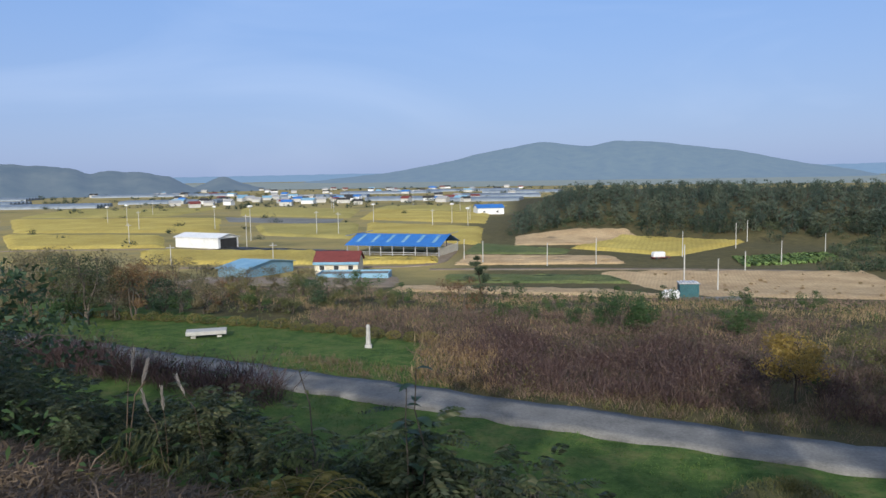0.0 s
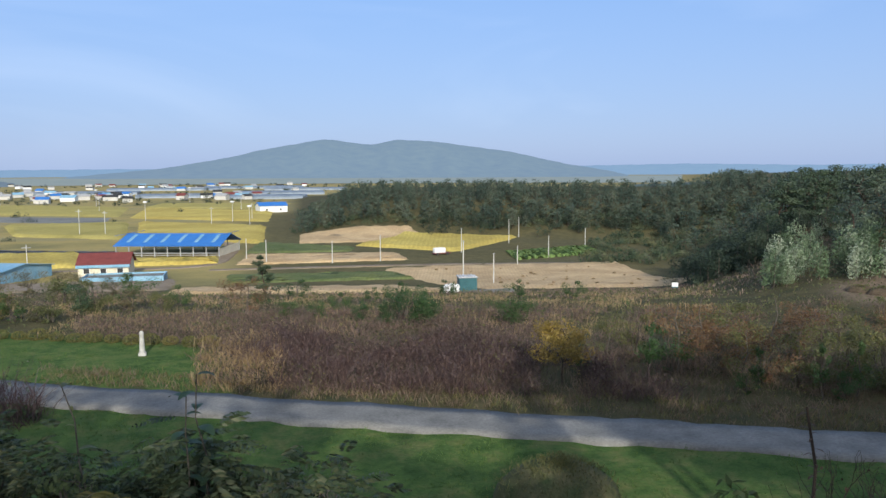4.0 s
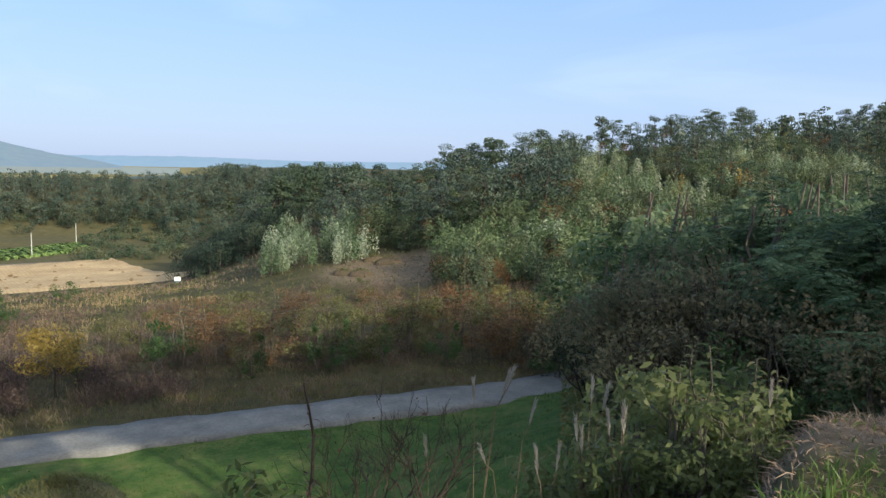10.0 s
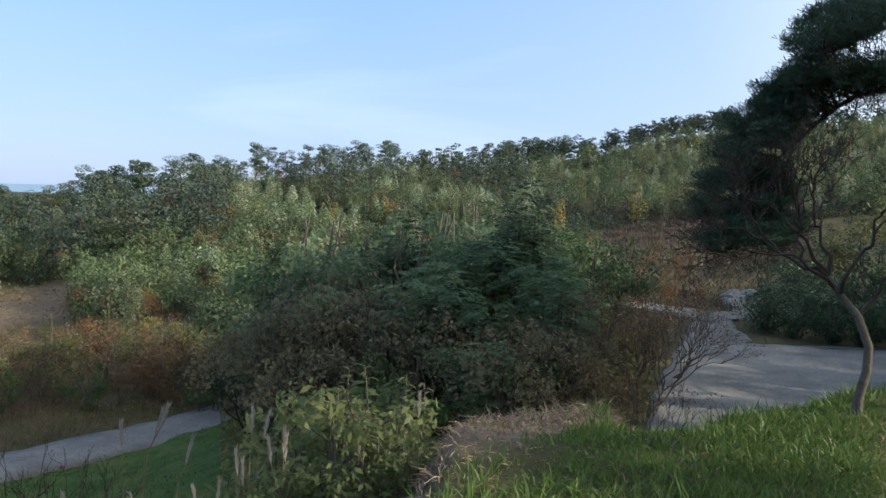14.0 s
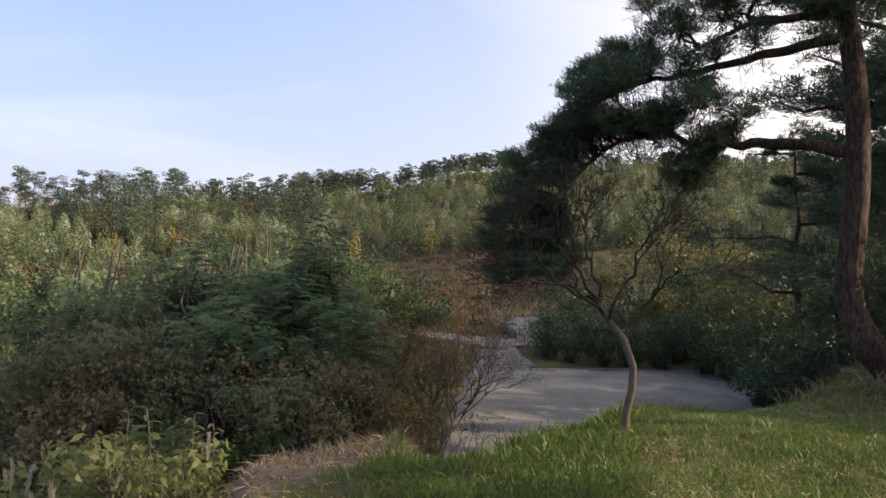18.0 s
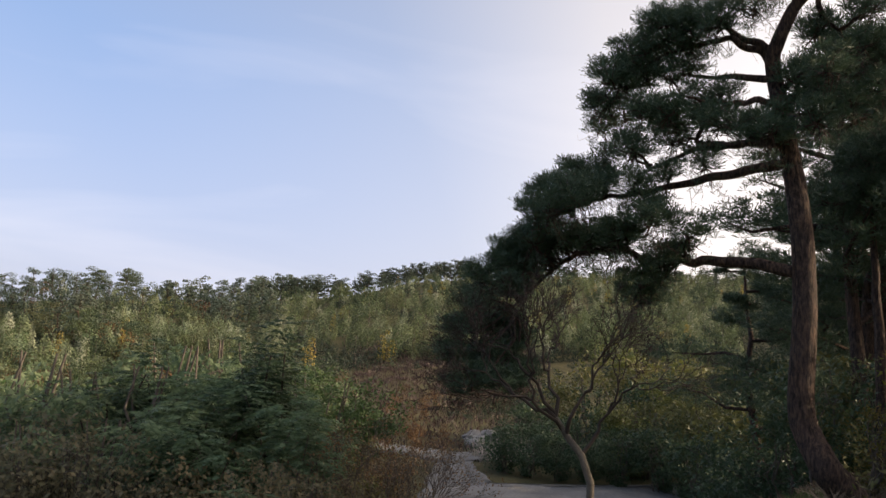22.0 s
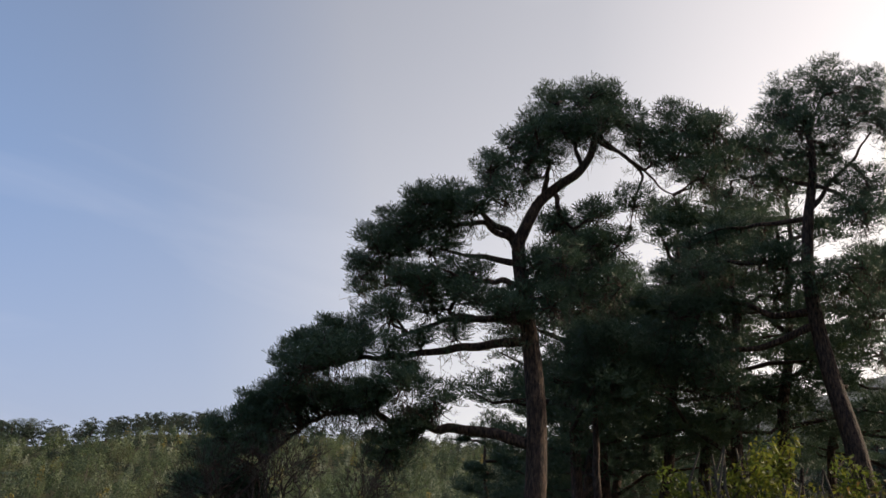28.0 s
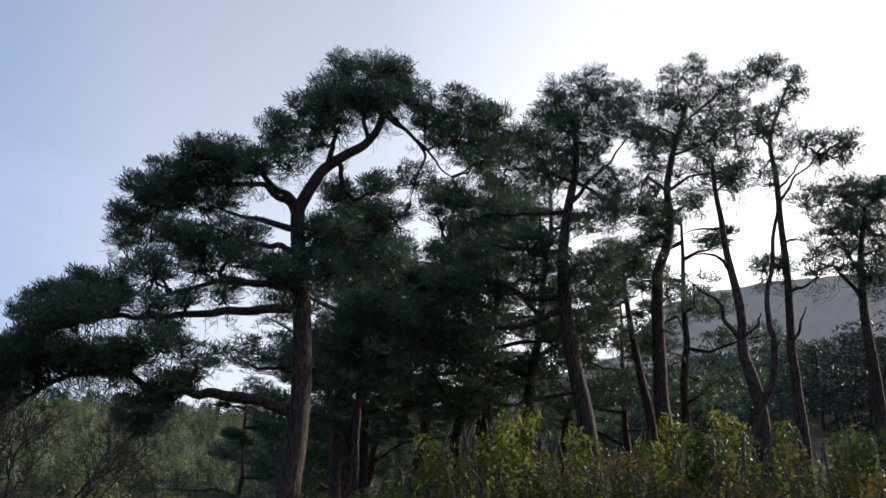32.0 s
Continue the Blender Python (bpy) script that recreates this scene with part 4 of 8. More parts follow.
hero_pine(122, 12, "tall leaning red pine with a long low bough over the bank",
          [(0.66, -0.15), (0.48, 0.1), (0.2, 0.45), (-0.05, 0.9), (-0.12, 1.45), (-0.05, 2.3), (-0.06, 3.39), (-0.13, 4.09), (-0.24, 4.82), (-0.35, 5.48), (-0.45, 6.06), (-0.5, 6.42), (-0.39, 6.74), (-0.21, 7.2), (0.11, 7.49), (0.48, 7.75), (0.69, 8.11), (0.81, 8.59), (0.8, 9.3)],
          [[(-0.2, 3.22), (-0.72, 3.28), (-1.23, 3.26), (-1.57, 3.31), (-1.91, 3.35), (-2.25, 3.33), (-2.73, 3.47), (-3.18, 3.48), (-3.63, 3.3), (-4.02, 2.93), (-4.46, 2.52)], [(-0.26, 4.77), (-0.92, 4.68), (-1.52, 4.55), (-2.03, 4.45), (-2.61, 4.38), (-3.11, 4.31), (-3.5, 4.18)], [(-0.3, 5.1), (-0.62, 5.08), (-1.16, 5.09), (-1.65, 5.06), (-2.02, 4.89), (-2.42, 4.71)], [(-0.3, 5.1), (-1.16, 5.11), (-1.6, 5.15), (-1.45, 5.54), (-1.65, 5.91)], [(-0.42, 5.67), (-0.71, 5.78), (-0.98, 5.71), (-1.46, 5.83), (-1.84, 5.98)]]
          + [[(-0.5, 6.16), (-0.96, 6.2), (-1.33, 6.2), (-1.89, 6.28)], [(-0.51, 6.36), (-0.78, 6.64), (-1.14, 6.85), (-1.6, 6.78), (-2.14, 6.65), (-2.64, 6.38)], [(-0.48, 6.47), (-0.85, 6.78), (-1.27, 7.09), (-1.77, 7.23), (-2.39, 7.03)], [(-0.18, 7.23), (-0.04, 7.66), (-0.02, 7.94), (-0.26, 8.3), (-0.57, 8.42)], [(0.09, 7.46), (0.16, 7.19), (0.24, 6.88), (0.51, 6.66), (0.64, 6.31)]]
          + [[(0.59, 7.92), (0.44, 8.35), (0.3, 8.8), (0.1, 9.24)], [(0.79, 8.47), (1.17, 8.18), (1.6, 7.91), (1.93, 7.56), (2.15, 7.26)], [(0.81, 8.88), (1.44, 8.75), (2.18, 8.63), (2.93, 8.51), (3.47, 8.36)], [(0.78, 8.58), (1.61, 7.85), (1.44, 7.27), (1.38, 6.83)], [(-0.44, 5.96), (-0.01, 6.12), (0.58, 5.99), (0.95, 6.14)]],
          [(0.09, 9.36, 0.92, 9.36, 3), (-0.32, 8.84, 1.32, 8.97, 5), (-0.67, 8.38, 0.73, 8.57, 5), (-0.95, 7.88, -0.04, 8.19, 3), (-0.99, 7.51, -0.49, 7.73, 2), (1.49, 8.78, 2.06, 9.03, 2), (1.56, 8.53, 2.71, 8.78, 4), (1.79, 8.13, 3.25, 8.42, 5), (2.53, 7.88, 3.57, 8.44, 3)]
          + [(-2.24, 7.27, -1.55, 7.35, 3), (-2.78, 6.87, -1.28, 7.18, 5), (-3.07, 6.5, -1.61, 6.85, 6), (-3.19, 6.0, -1.74, 6.48, 6), (-3.06, 5.57, -2.7, 5.75, 2), (-2.44, 5.78, -1.19, 5.9, 4), (-1.95, 5.55, -1.15, 5.6, 3), (-2.96, 5.03, -1.99, 5.26, 3), (0.1, 6.84, 1.34, 7.28, 3)]
          + [(-0.06, 6.14, 1.1, 6.56, 4), (-0.23, 5.64, 0.88, 5.83, 4), (-0.8, 5.4, -0.55, 5.26, 2), (-4.03, 4.49, -3.53, 4.71, 3), (-4.12, 4.17, -2.9, 4.55, 5), (-2.5, 4.7, -1.48, 4.82, 3), (-2.44, 4.13, -1.75, 3.88, 3), (-4.6, 3.52, -4.0, 3.86, 4), (-4.71, 3.32, -3.58, 3.8, 5)]
          + [(-4.55, 3.17, -2.91, 3.76, 6), (-3.27, 3.52, -2.57, 3.7, 3), (-2.16, 3.31, -1.92, 3.4, 2), (-2.41, 2.81, -2.29, 3.11, 3), (-5.1, 3.12, -4.6, 3.35, 2), (-5.37, 2.66, -4.57, 2.8, 3), (-5.48, 2.12, -4.54, 2.33, 4), (-5.52, 1.56, -4.51, 1.77, 4), (-5.41, 1.19, -4.48, 1.32, 4)]
          + [(-4.34, 2.08, -4.27, 1.4, 2)], 0.21, 0.31, 66, 3, length=0.15, twins=0.5)
hero_pine(143, 16, "slender red pine with a bent trunk among bushes",
          [(0.17, 2.01), (0.09, 2.6), (-0.06, 3.92), (-0.33, 5.19), (-0.51, 6.29), (-0.57, 7.45), (-0.45, 8.54), (-0.3, 9.23), (-0.26, 9.95), (-0.32, 10.93)],
          [[(-0.51, 6.55), (-1.29, 6.44), (-1.92, 6.8), (-2.8, 6.66), (-3.54, 6.26)], [(-0.51, 6.29), (-1.52, 5.78), (-2.38, 5.76), (-3.26, 5.88)], [(-0.57, 7.45), (-1.44, 7.59), (-2.33, 7.74), (-3.23, 7.47)], [(-0.47, 8.4), (-1.33, 8.41), (-2.1, 8.5), (-2.88, 8.23)], [(-0.32, 9.23), (-1.09, 9.55), (-1.88, 9.57)]]
          + [[(-0.26, 9.81), (-0.97, 10.28), (-1.37, 10.52)], [(-0.3, 9.23), (0.17, 8.94), (0.65, 8.38)], [(-0.39, 8.67), (-0.01, 9.15), (0.56, 9.78), (0.88, 10.27)], [(-0.3, 10.55), (0.07, 11.29), (0.72, 11.41)], [(-0.32, 10.7), (-0.58, 11.33)]]
          + [[(-0.51, 7.06), (0.15, 7.32)]],
          [(-0.58, 11.61, 0.08, 11.88, 2), (-0.85, 11.11, 0.85, 11.4, 4), (-1.04, 10.66, 0.84, 10.82, 5), (-1.36, 10.07, 0.19, 10.23, 4), (-1.94, 9.5, -0.96, 9.57, 3), (0.18, 9.43, 0.67, 9.14, 2), (0.29, 8.59, 0.71, 8.35, 2), (-2.81, 8.19, -1.33, 8.41, 4), (-3.23, 7.47, -1.07, 7.79, 5)]
          + [(-3.32, 6.79, -1.92, 6.77, 4), (-1.06, 7.06, 0.27, 7.38, 3), (-3.8, 6.19, -2.26, 5.89, 4), (-3.5, 5.62, -2.37, 5.51, 3), (0.03, 7.0, 0.44, 6.55, 2), (-2.85, 5.19, -2.23, 5.02, 2)], 0.21, 0.44, 72, 5, length=0.17, twins=0.6)
hero_pine(148, 18, "tall straight red pine with a wind-swept flat top",
          [(0.24, 2.62), (0.18, 3.79), (0.05, 4.4), (0.02, 5.67), (0.03, 6.88), (0.07, 7.72), (0.33, 8.35), (0.44, 9.16), (0.34, 9.92), (0.51, 10.69), (0.74, 11.47), (0.94, 12.27)],
          [[(0.74, 11.47), (1.45, 12.22), (2.15, 12.72), (2.9, 13.04)], [(0.57, 10.84), (1.38, 11.09), (2.04, 11.19)], [(0.37, 9.92), (-0.13, 10.27), (-0.36, 9.51)], [(0.43, 9.16), (1.03, 9.57)], [(0.36, 8.57), (-0.32, 8.45), (-0.53, 8.17)]]
          + [[(0.34, 9.92), (0.94, 10.19), (1.72, 10.21)], [(0.66, 11.32), (0.06, 11.7), (-0.43, 11.66)], [(0.84, 11.95), (0.73, 12.8), (1.11, 13.36)], [(0.06, 7.43), (-0.35, 7.52)], [(0.04, 6.2), (0.41, 6.17)]],
          [(0.68, 13.12, 1.18, 13.4, 2), (1.15, 12.84, 1.89, 12.75, 2), (2.15, 12.72, 3.0, 13.06, 3), (0.23, 12.35, 2.04, 12.07, 5), (-0.43, 11.58, 2.0, 11.48, 6), (0.04, 11.13, 2.15, 10.94, 5), (-0.19, 10.51, 0.13, 9.94, 2), (0.68, 10.33, 1.91, 10.19, 3), (-0.29, 9.43, 0.16, 9.1, 2)]
          + [(1.03, 9.54, 1.17, 9.71, 1), (-0.46, 8.17, -0.12, 8.67, 2), (-0.23, 7.44, 0.31, 7.36, 2)], 0.19, 0.41, 58, 7, length=0.17, twins=0.5)
hero_pine(146.6, 18.6, "leaning slender pine beside a taller one",
          [(0.49, 3.12), (0.28, 4.1), (0.01, 5.4), (-0.18, 6.64), (-0.31, 7.79), (-0.36, 8.7)],
          [[(-0.26, 7.21), (-0.67, 6.92)], [(-0.15, 6.36), (-0.61, 6.28)], [(-0.33, 8.24), (-0.08, 8.69)]],
          [(-0.73, 7.58, -0.31, 7.94, 2), (-0.76, 6.92, -0.55, 6.33, 2), (-0.3, 8.39, -0.03, 8.23, 2)], 0.13, 0.45, 70, 8)
hero_pine(154, 15, "thin forked tree with nearly bare limbs",
          [(0.15, 2.71), (0.19, 3.28), (0.22, 3.91), (0.09, 4.57), (-0.06, 5.09), (0.01, 5.62), (-0.09, 6.29), (-0.21, 6.98), (-0.26, 7.82), (-0.32, 8.45), (-0.36, 9.09)],
          [[(0.21, 3.96), (0.45, 4.51), (0.55, 5.08), (0.44, 5.61), (0.47, 6.15), (0.61, 6.81), (0.71, 7.49), (0.86, 8.04), (1.16, 8.52), (1.6, 8.95)], [(-0.05, 5.14), (-0.26, 5.63), (-0.53, 6.14), (-0.97, 6.51)], [(-0.14, 6.63), (-0.37, 7.0), (-0.89, 7.04)], [(-0.23, 7.52), (-0.54, 7.56), (-1.02, 7.5)], [(-0.02, 5.3), (0.26, 5.51), (0.33, 5.77)]]
          + [[(-0.3, 8.32), (0.0, 8.6)]],
          [(1.43, 9.16, 2.11, 9.18, 3), (1.59, 8.83, 2.03, 8.89, 2), (-0.05, 8.54, 0.13, 8.87, 2), (-0.44, 9.1, -0.26, 8.69, 2)], 0.14, 0.28, 30, 9, twins=0.2)
hero_pine(156.5, 16.5, "slender pine with sparse open foliage",
          [(0.2, 3.06), (0.22, 3.88), (0.18, 4.74), (0.16, 5.41), (0.21, 6.34), (0.2, 7.55), (0.2, 8.45), (0.19, 9.38), (0.11, 10.08), (0.32, 10.75), (0.64, 11.41)],
          [[(0.16, 5.41), (0.3, 5.75), (0.5, 6.26)], [(0.22, 6.45), (0.52, 6.73), (0.95, 6.94)], [(0.21, 7.55), (0.47, 7.78)], [(0.2, 8.84), (0.52, 9.33), (0.82, 9.69)], [(0.11, 10.08), (-0.11, 10.47), (-0.21, 10.63)]]
          + [[(0.16, 9.65), (-0.14, 9.43)], [(0.22, 7.18), (-0.16, 7.24)]],
          [(-0.02, 10.81, 0.52, 11.07, 3), (0.65, 11.34, 0.74, 11.61, 2), (-0.17, 10.48, 0.33, 10.32, 3), (0.45, 9.81, 0.75, 10.04, 2), (-0.19, 9.5, 0.07, 9.19, 2), (-0.21, 7.24, 0.31, 7.2, 3)], 0.11, 0.28, 26, 11, twins=0.2)
hero_pine(162, 17, "small pine with tiers of flat foliage",
          [(-0.0, 3.58), (-0.03, 4.54), (-0.06, 5.55), (-0.07, 6.37), (-0.03, 7.21), (0.11, 8.08), (0.23, 8.57)],
          [[(-0.07, 6.37), (-0.46, 7.26), (-0.78, 7.3)], [(-0.04, 7.09), (-0.32, 7.63), (-0.62, 7.79)], [(0.06, 7.83), (-0.25, 8.19), (-0.47, 8.16)], [(0.2, 8.45), (-0.18, 8.91), (-0.84, 8.95)], [(0.2, 8.45), (0.55, 8.78)]]
          + [[(0.03, 7.46), (0.35, 7.54)]],
          [(-0.89, 8.96, 0.13, 8.79, 4), (0.34, 8.82, 0.86, 8.79, 3), (-0.47, 8.22, 0.18, 8.26, 3), (-0.73, 7.74, -0.21, 7.61, 2), (-0.89, 7.25, -0.35, 7.31, 2), (0.31, 8.05, 0.85, 7.97, 3), (0.28, 7.42, 0.78, 7.42, 2), (0.04, 7.08, 0.72, 6.89, 3)], 0.13, 0.40, 55, 13, twins=0.4)
hero_pine(127, 15.5, "young pine with a dense rounded top",
          [(-0.2, 1.77), (-0.23, 2.49), (-0.27, 3.35), (-0.29, 4.24), (-0.33, 4.94), (-0.32, 5.53)],
          [[(-0.31, 4.7), (0.07, 5.09), (0.35, 5.35)], [(-0.33, 4.94), (-0.76, 5.25)]],
          [(-0.79, 5.49, 0.26, 5.65, 3), (-0.87, 5.13, 0.36, 5.17, 4), (-0.59, 4.74, 0.27, 4.87, 3), (-0.47, 5.89, -0.12, 5.92, 2)], 0.10, 0.5, 120, 17, twins=0.8)

MID_PINES = [pine_shape(500 + i, 9, 1500, 14, 0.2, 0.021, bare=0.34, spread=0.33) for i in range(3)]
GROVE = [(121.0, 24, 0.80), (124.6, 23, 0.92), (127.6, 24, 1.02), (130.2, 21, 1.0), (133.2, 23, 1.05), (135.6, 20, 0.98), (138.6, 22, 1.12), (141.5, 25, 0.82), (145.5, 26, 0.78), (150.5, 25, 1.0)]
GROVE += [(119.2, 26, 0.85), (124.4, 18, 0.98), (127.0, 20, 1.0), (126, 29, 1.0), (129.5, 28, 1.05), (124, 34, 1.05), (128, 35, 1.0), (130.5, 39, 0.8), (133.5, 41, 0.8), (136.5, 39, 0.7), (139.5, 41, 0.7), (143, 43, 0.65), (125.8, 20, 0.95), (134.4, 26, 1.25), (122.6, 30, 1.0)]
kinds = []
for i, (az, r, s) in enumerate(GROVE):
    if i < 3:
        kinds.append(plant("pine_tree", MID_PINES[i], M_PINE, M_BARK, "dark red pine standing in the grove behind the bank", "tree", polar(az, r), i * 2.1, s, "grove of pines"))
    else:
        again(kinds[i % 3], polar(az, r), i * 1.7, s * 1.12)
# unseen pines added behind the viewpoint, placed to shade the slope
SHADE_PINES = [pine_shape(540 + i, 9, 150, 7, 0.5, 0.16, bare=0.2, spread=0.34) for i in range(2)]
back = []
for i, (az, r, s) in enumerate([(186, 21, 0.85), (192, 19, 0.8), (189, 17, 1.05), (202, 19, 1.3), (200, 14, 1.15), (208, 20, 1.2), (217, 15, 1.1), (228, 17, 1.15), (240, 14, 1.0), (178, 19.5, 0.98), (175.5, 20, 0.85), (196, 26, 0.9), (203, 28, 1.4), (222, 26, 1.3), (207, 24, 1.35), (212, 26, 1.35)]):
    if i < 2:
        back.append(plant("pine_tree", SHADE_PINES[i], M_PINE, M_BARK, "dark red pine added out of view to shade the slope", "tree", polar(az, r), i * 2.1, s, "wood behind the bank"))
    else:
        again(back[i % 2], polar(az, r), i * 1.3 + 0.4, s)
# ---- shrubs, weeds and small trees ----
def compound_shape(seed, h=4.0, w=2.0, fronds=260, leaflets=11, size=0.16, stems=5):
    """Stems with long drooping leaves of paired leaflets."""
    rng = np.random.default_rng(seed)
    wood, B, W, Ls = [], [], [], []
    for s in range(stems):
        th = rng.uniform(0, 6.28)
        reach = w * rng.uniform(0.2, 0.9)
        top = np.array([math.cos(th) * reach, math.sin(th) * reach, h * rng.uniform(0.65, 1.0)])
        st = wander(rng, (rng.normal() * 0.15, rng.normal() * 0.15, -0.25), top, 7, 0.05)
        wood.append(tube(st[:6], np.linspace(0.012 * h, 0.004 * h, 6), 4))
        for k in range(fronds // stems):
            f = rng.uniform(0.15, 1.0) ** 0.7 * 5.99
            a = st[int(f)] + (st[int(f) + 1] - st[int(f)]) * (f - int(f))
            t2 = rng.uniform(0, 6.28)
            L = size * leaflets * 0.36 * rng.uniform(0.7, 1.3)
            off = rng.uniform(0.0, 0.45) * w * 0.5
            a = a + np.array([math.cos(t2), math.sin(t2), rng.normal() * 0.4]) * off
            d = np.array([math.cos(t2), math.sin(t2), rng.uniform(-0.1, 0.5)])
            d /= np.linalg.norm(d)
            side = np.cross(d, (0, 0, 1.0))
            q = np.linspace(0.15, 1, leaflets)
            rib = a + d * (q * L)[:, None]
            rib[:, 2] -= 0.35 * L * q * q
            for sg in (-1, 1):
                B.append(rib)
                ww = side * sg + d * 0.45 - np.array([0, 0, 0.25])
                W.append(np.repeat((ww / np.linalg.norm(ww))[None], leaflets, 0))
                Ls.append(size * np.sin(0.35 + q * 2.5))
    B, W, Ls = np.concatenate(B), np.concatenate(W), np.concatenate(Ls)
    B[:, 2] = np.maximum(B[:, 2], 0.05)
    k = h / B[:, 2].max()
    wv, wf = merge(wood)
    return (wv * k, wf), blades(B * k, W, Ls, Ls * 0.34, rng, 0.05)


def reach(az, r, el, height):
    """The scale at which a plant of that height, standing there, reaches the line of sight at that tilt."""
    return (EYE.z + r * math.tan(radians(el)) - polar(az, r).z) / height


def grown(first, height, spots, jitter=0.0, ragged=0.0):
    for i, (az, r, el) in enumerate(spots):
        el += ragged * math.sin(i * 2.7 + az * 1.3)
        again(first, polar(az, r), i * 2.39 + jitter, max(0.2, reach(az, r, el, height)))


def copies(first, spots, jitter=0.0, height=0.0, cap=-9.0):
    for i, (az, r, s) in enumerate(spots):
        if height and az > -7 and r < 70:
            s = min(s, max(0.25, reach(az, r, cap - 0.9 * math.sin(i * 1.7), height)))
        again(first, polar(az, r), i * 2.39 + jitter, s)


# thicket between the road and the turning place
thick = [plant("shrub", compound_shape(600, 5.2, 2.0, 420, 11, 0.25, 7), M_FROND, M_BARK_GREY, "dark green thicket shrub with long drooping compound leaves", "shrub", polar(82.6, 21.5), 0, reach(82.6, 21.5, -2.5, 5.2), "thicket below the bank", "foliage"),
         plant("shrub", broad_shape(601, 4.6, 1.9, 2400, 0.21, 0.05, 18, stems=5), M_THICKET, M_BARK_GREY, "dense green broadleaved shrub in the thicket", "shrub", polar(75.5, 24), 0, reach(75.5, 24, -2.6, 4.6), "thicket below the bank", "foliage"),
         plant("shrub", broad_shape(602, 4.2, 2.0, 1900, 0.16, 0.05, 22, stems=9), M_BROWN, M_BARK_GREY, "olive and brown shrub with thinning leaves", "shrub", polar(69.5, 24), 0, reach(69.5, 24, -4.5, 4.2), "thicket below the bank", "foliage")]
grown(thick[0], 5.2, [(79.5, 19, -6.5), (86.5, 20, -5.5), (77.0, 20.5, -3.2), (84.8, 27, -1.5), (81.4, 17, -9.5), (88.6, 25, -6.2), (79.4, 24, -2.2)], 0.0, 1.2)
grown(thick[1], 4.6, [(77.3, 27, -1.0), (71.8, 26, -4.6), (66.4, 24, -6.0), (73.4, 21, -6.5), (87.3, 29, -3.4), (68.6, 28, -3.4), (80.6, 30, -1.8), (89.4, 30, -6.0)], 0.7, 1.4)
grown(thick[2], 4.2, [(67.4, 22, -8.0), (72.3, 20, -7.5), (76.4, 18.5, -8.5), (67.6, 20.5, -8.5), (85.8, 18.5, -8.0), (89.6, 22, -7.0), (91.8, 27, -5.6), (69.8, 18.5, -11), (74.2, 17, -11.5), (83.6, 16.5, -11.5), (87.8, 18, -11)], 1.9, 1.5)
rusty = plant("shrub", broad_shape(603, 2.2, 1.3, 700, 0.10, 0.05, 14, stems=4), M_BROWN, M_BARK_GREY, "dull brown shrub at the edge of the thicket", "shrub", polar(87.6, 17), 0, reach(87.6, 17, -9.0, 2.2), "thicket below the bank", "foliage")
grown(rusty, 2.2, [(89.0, 18.5, -8.6), (67.2, 20, -9.9)], 0.6, 0.6)
# tall leaning sapling above the thicket
plant("sapling", compound_shape(610, 7.2, 0.75, 300, 11, 0.2, 3), M_DARK, M_BARK_DARK, "tall sapling with drooping compound leaves above the thicket", "tree", polar(83.6, 23), 1.2, reach(83.6, 23, 1.9, 7.2), leaf_name="foliage")
grown(bpy.data.objects["sapling"], 7.2, [(76.2, 25, -0.8), (69.2, 26, -3.2), (66.0, 25, -4.4), (79.6, 21, -3.6), (87.2, 26, -3.4), (72.6, 23, -3.6), (74.6, 25, 0.0), (82.6, 24, 0.5), (84.9, 23, 2.1)], 0.6)
dry = plant("shrub", bare_shape(611, 3.6, 2.0, 700, 0.13, 5), M_BROWN, M_BARK_DARK, "withered brown shrub with bare twigs in the thicket", "shrub", polar(72.0, 19.5), 0.5, reach(72.0, 19.5, -6.0, 3.4), "thicket below the bank", "foliage")
grown(dry, 3.4, [(66.8, 20, -8.2), (70.0, 21.5, -5.6), (73.6, 18.5, -7.8), (64.6, 23, -8.8), (77.8, 18, -8.6), (86.8, 17.5, -8.8), (68.8, 20, -6.8), (75.0, 19, -6.2), (68.6, 20.5, -8.6), (83.8, 18.5, -7.5), (88.4, 20, -8.5), (70.6, 17, -9.8)], 0.3)
green = plant("shrub", broad_shape(612, 3.2, 1.7, 2400, 0.13, 0.05, 16, stems=5), M_BROAD, M_BARK_GREY, "fresh green shrub among darker ones in the thicket", "shrub", polar(76.8, 29), 0, reach(76.8, 29, -2.2, 3.2), "thicket below the bank", "foliage")
grown(green, 3.2, [(88.8, 33, -1.6), (86.4, 33, -1.2), (91.0, 34, -2.4), (73.6, 30, -2.8), (71.0, 31, -3.0), (66.8, 31, -4.2), (85.6, 17.5, -11.0), (77.8, 17, -11.0)], 0.3)
# bushes across the turning place and round the pine
bank = [plant("shrub", broad_shape(620, 3.6, 2.4, 2600, 0.16, 0.03, 20, stems=5), M_BANK, M_BARK_GREY, "yellow-green shrub on the bank across the concrete", "shrub", polar(110.4, 37.5), 0, 0.9, "bushes across the concrete", "foliage"),
        plant("shrub", broad_shape(621, 3.4, 2.2, 2600, 0.16, 0.03, 20, stems=5), M_OLIVE, M_BARK_GREY, "olive shrub with some red leaves", "shrub", polar(111.5, 37), 0, 1.05, "bushes across the concrete", "foliage"),
        plant("shrub", broad_shape(622, 3.4, 2.2, 3000, 0.15, 0.03, 20, stems=5), M_DARK, M_BARK_GREY, "dark leafy shrub overgrown with vines", "shrub", polar(101.6, 36), 0, 0.7, "bushes across the concrete", "foliage")]
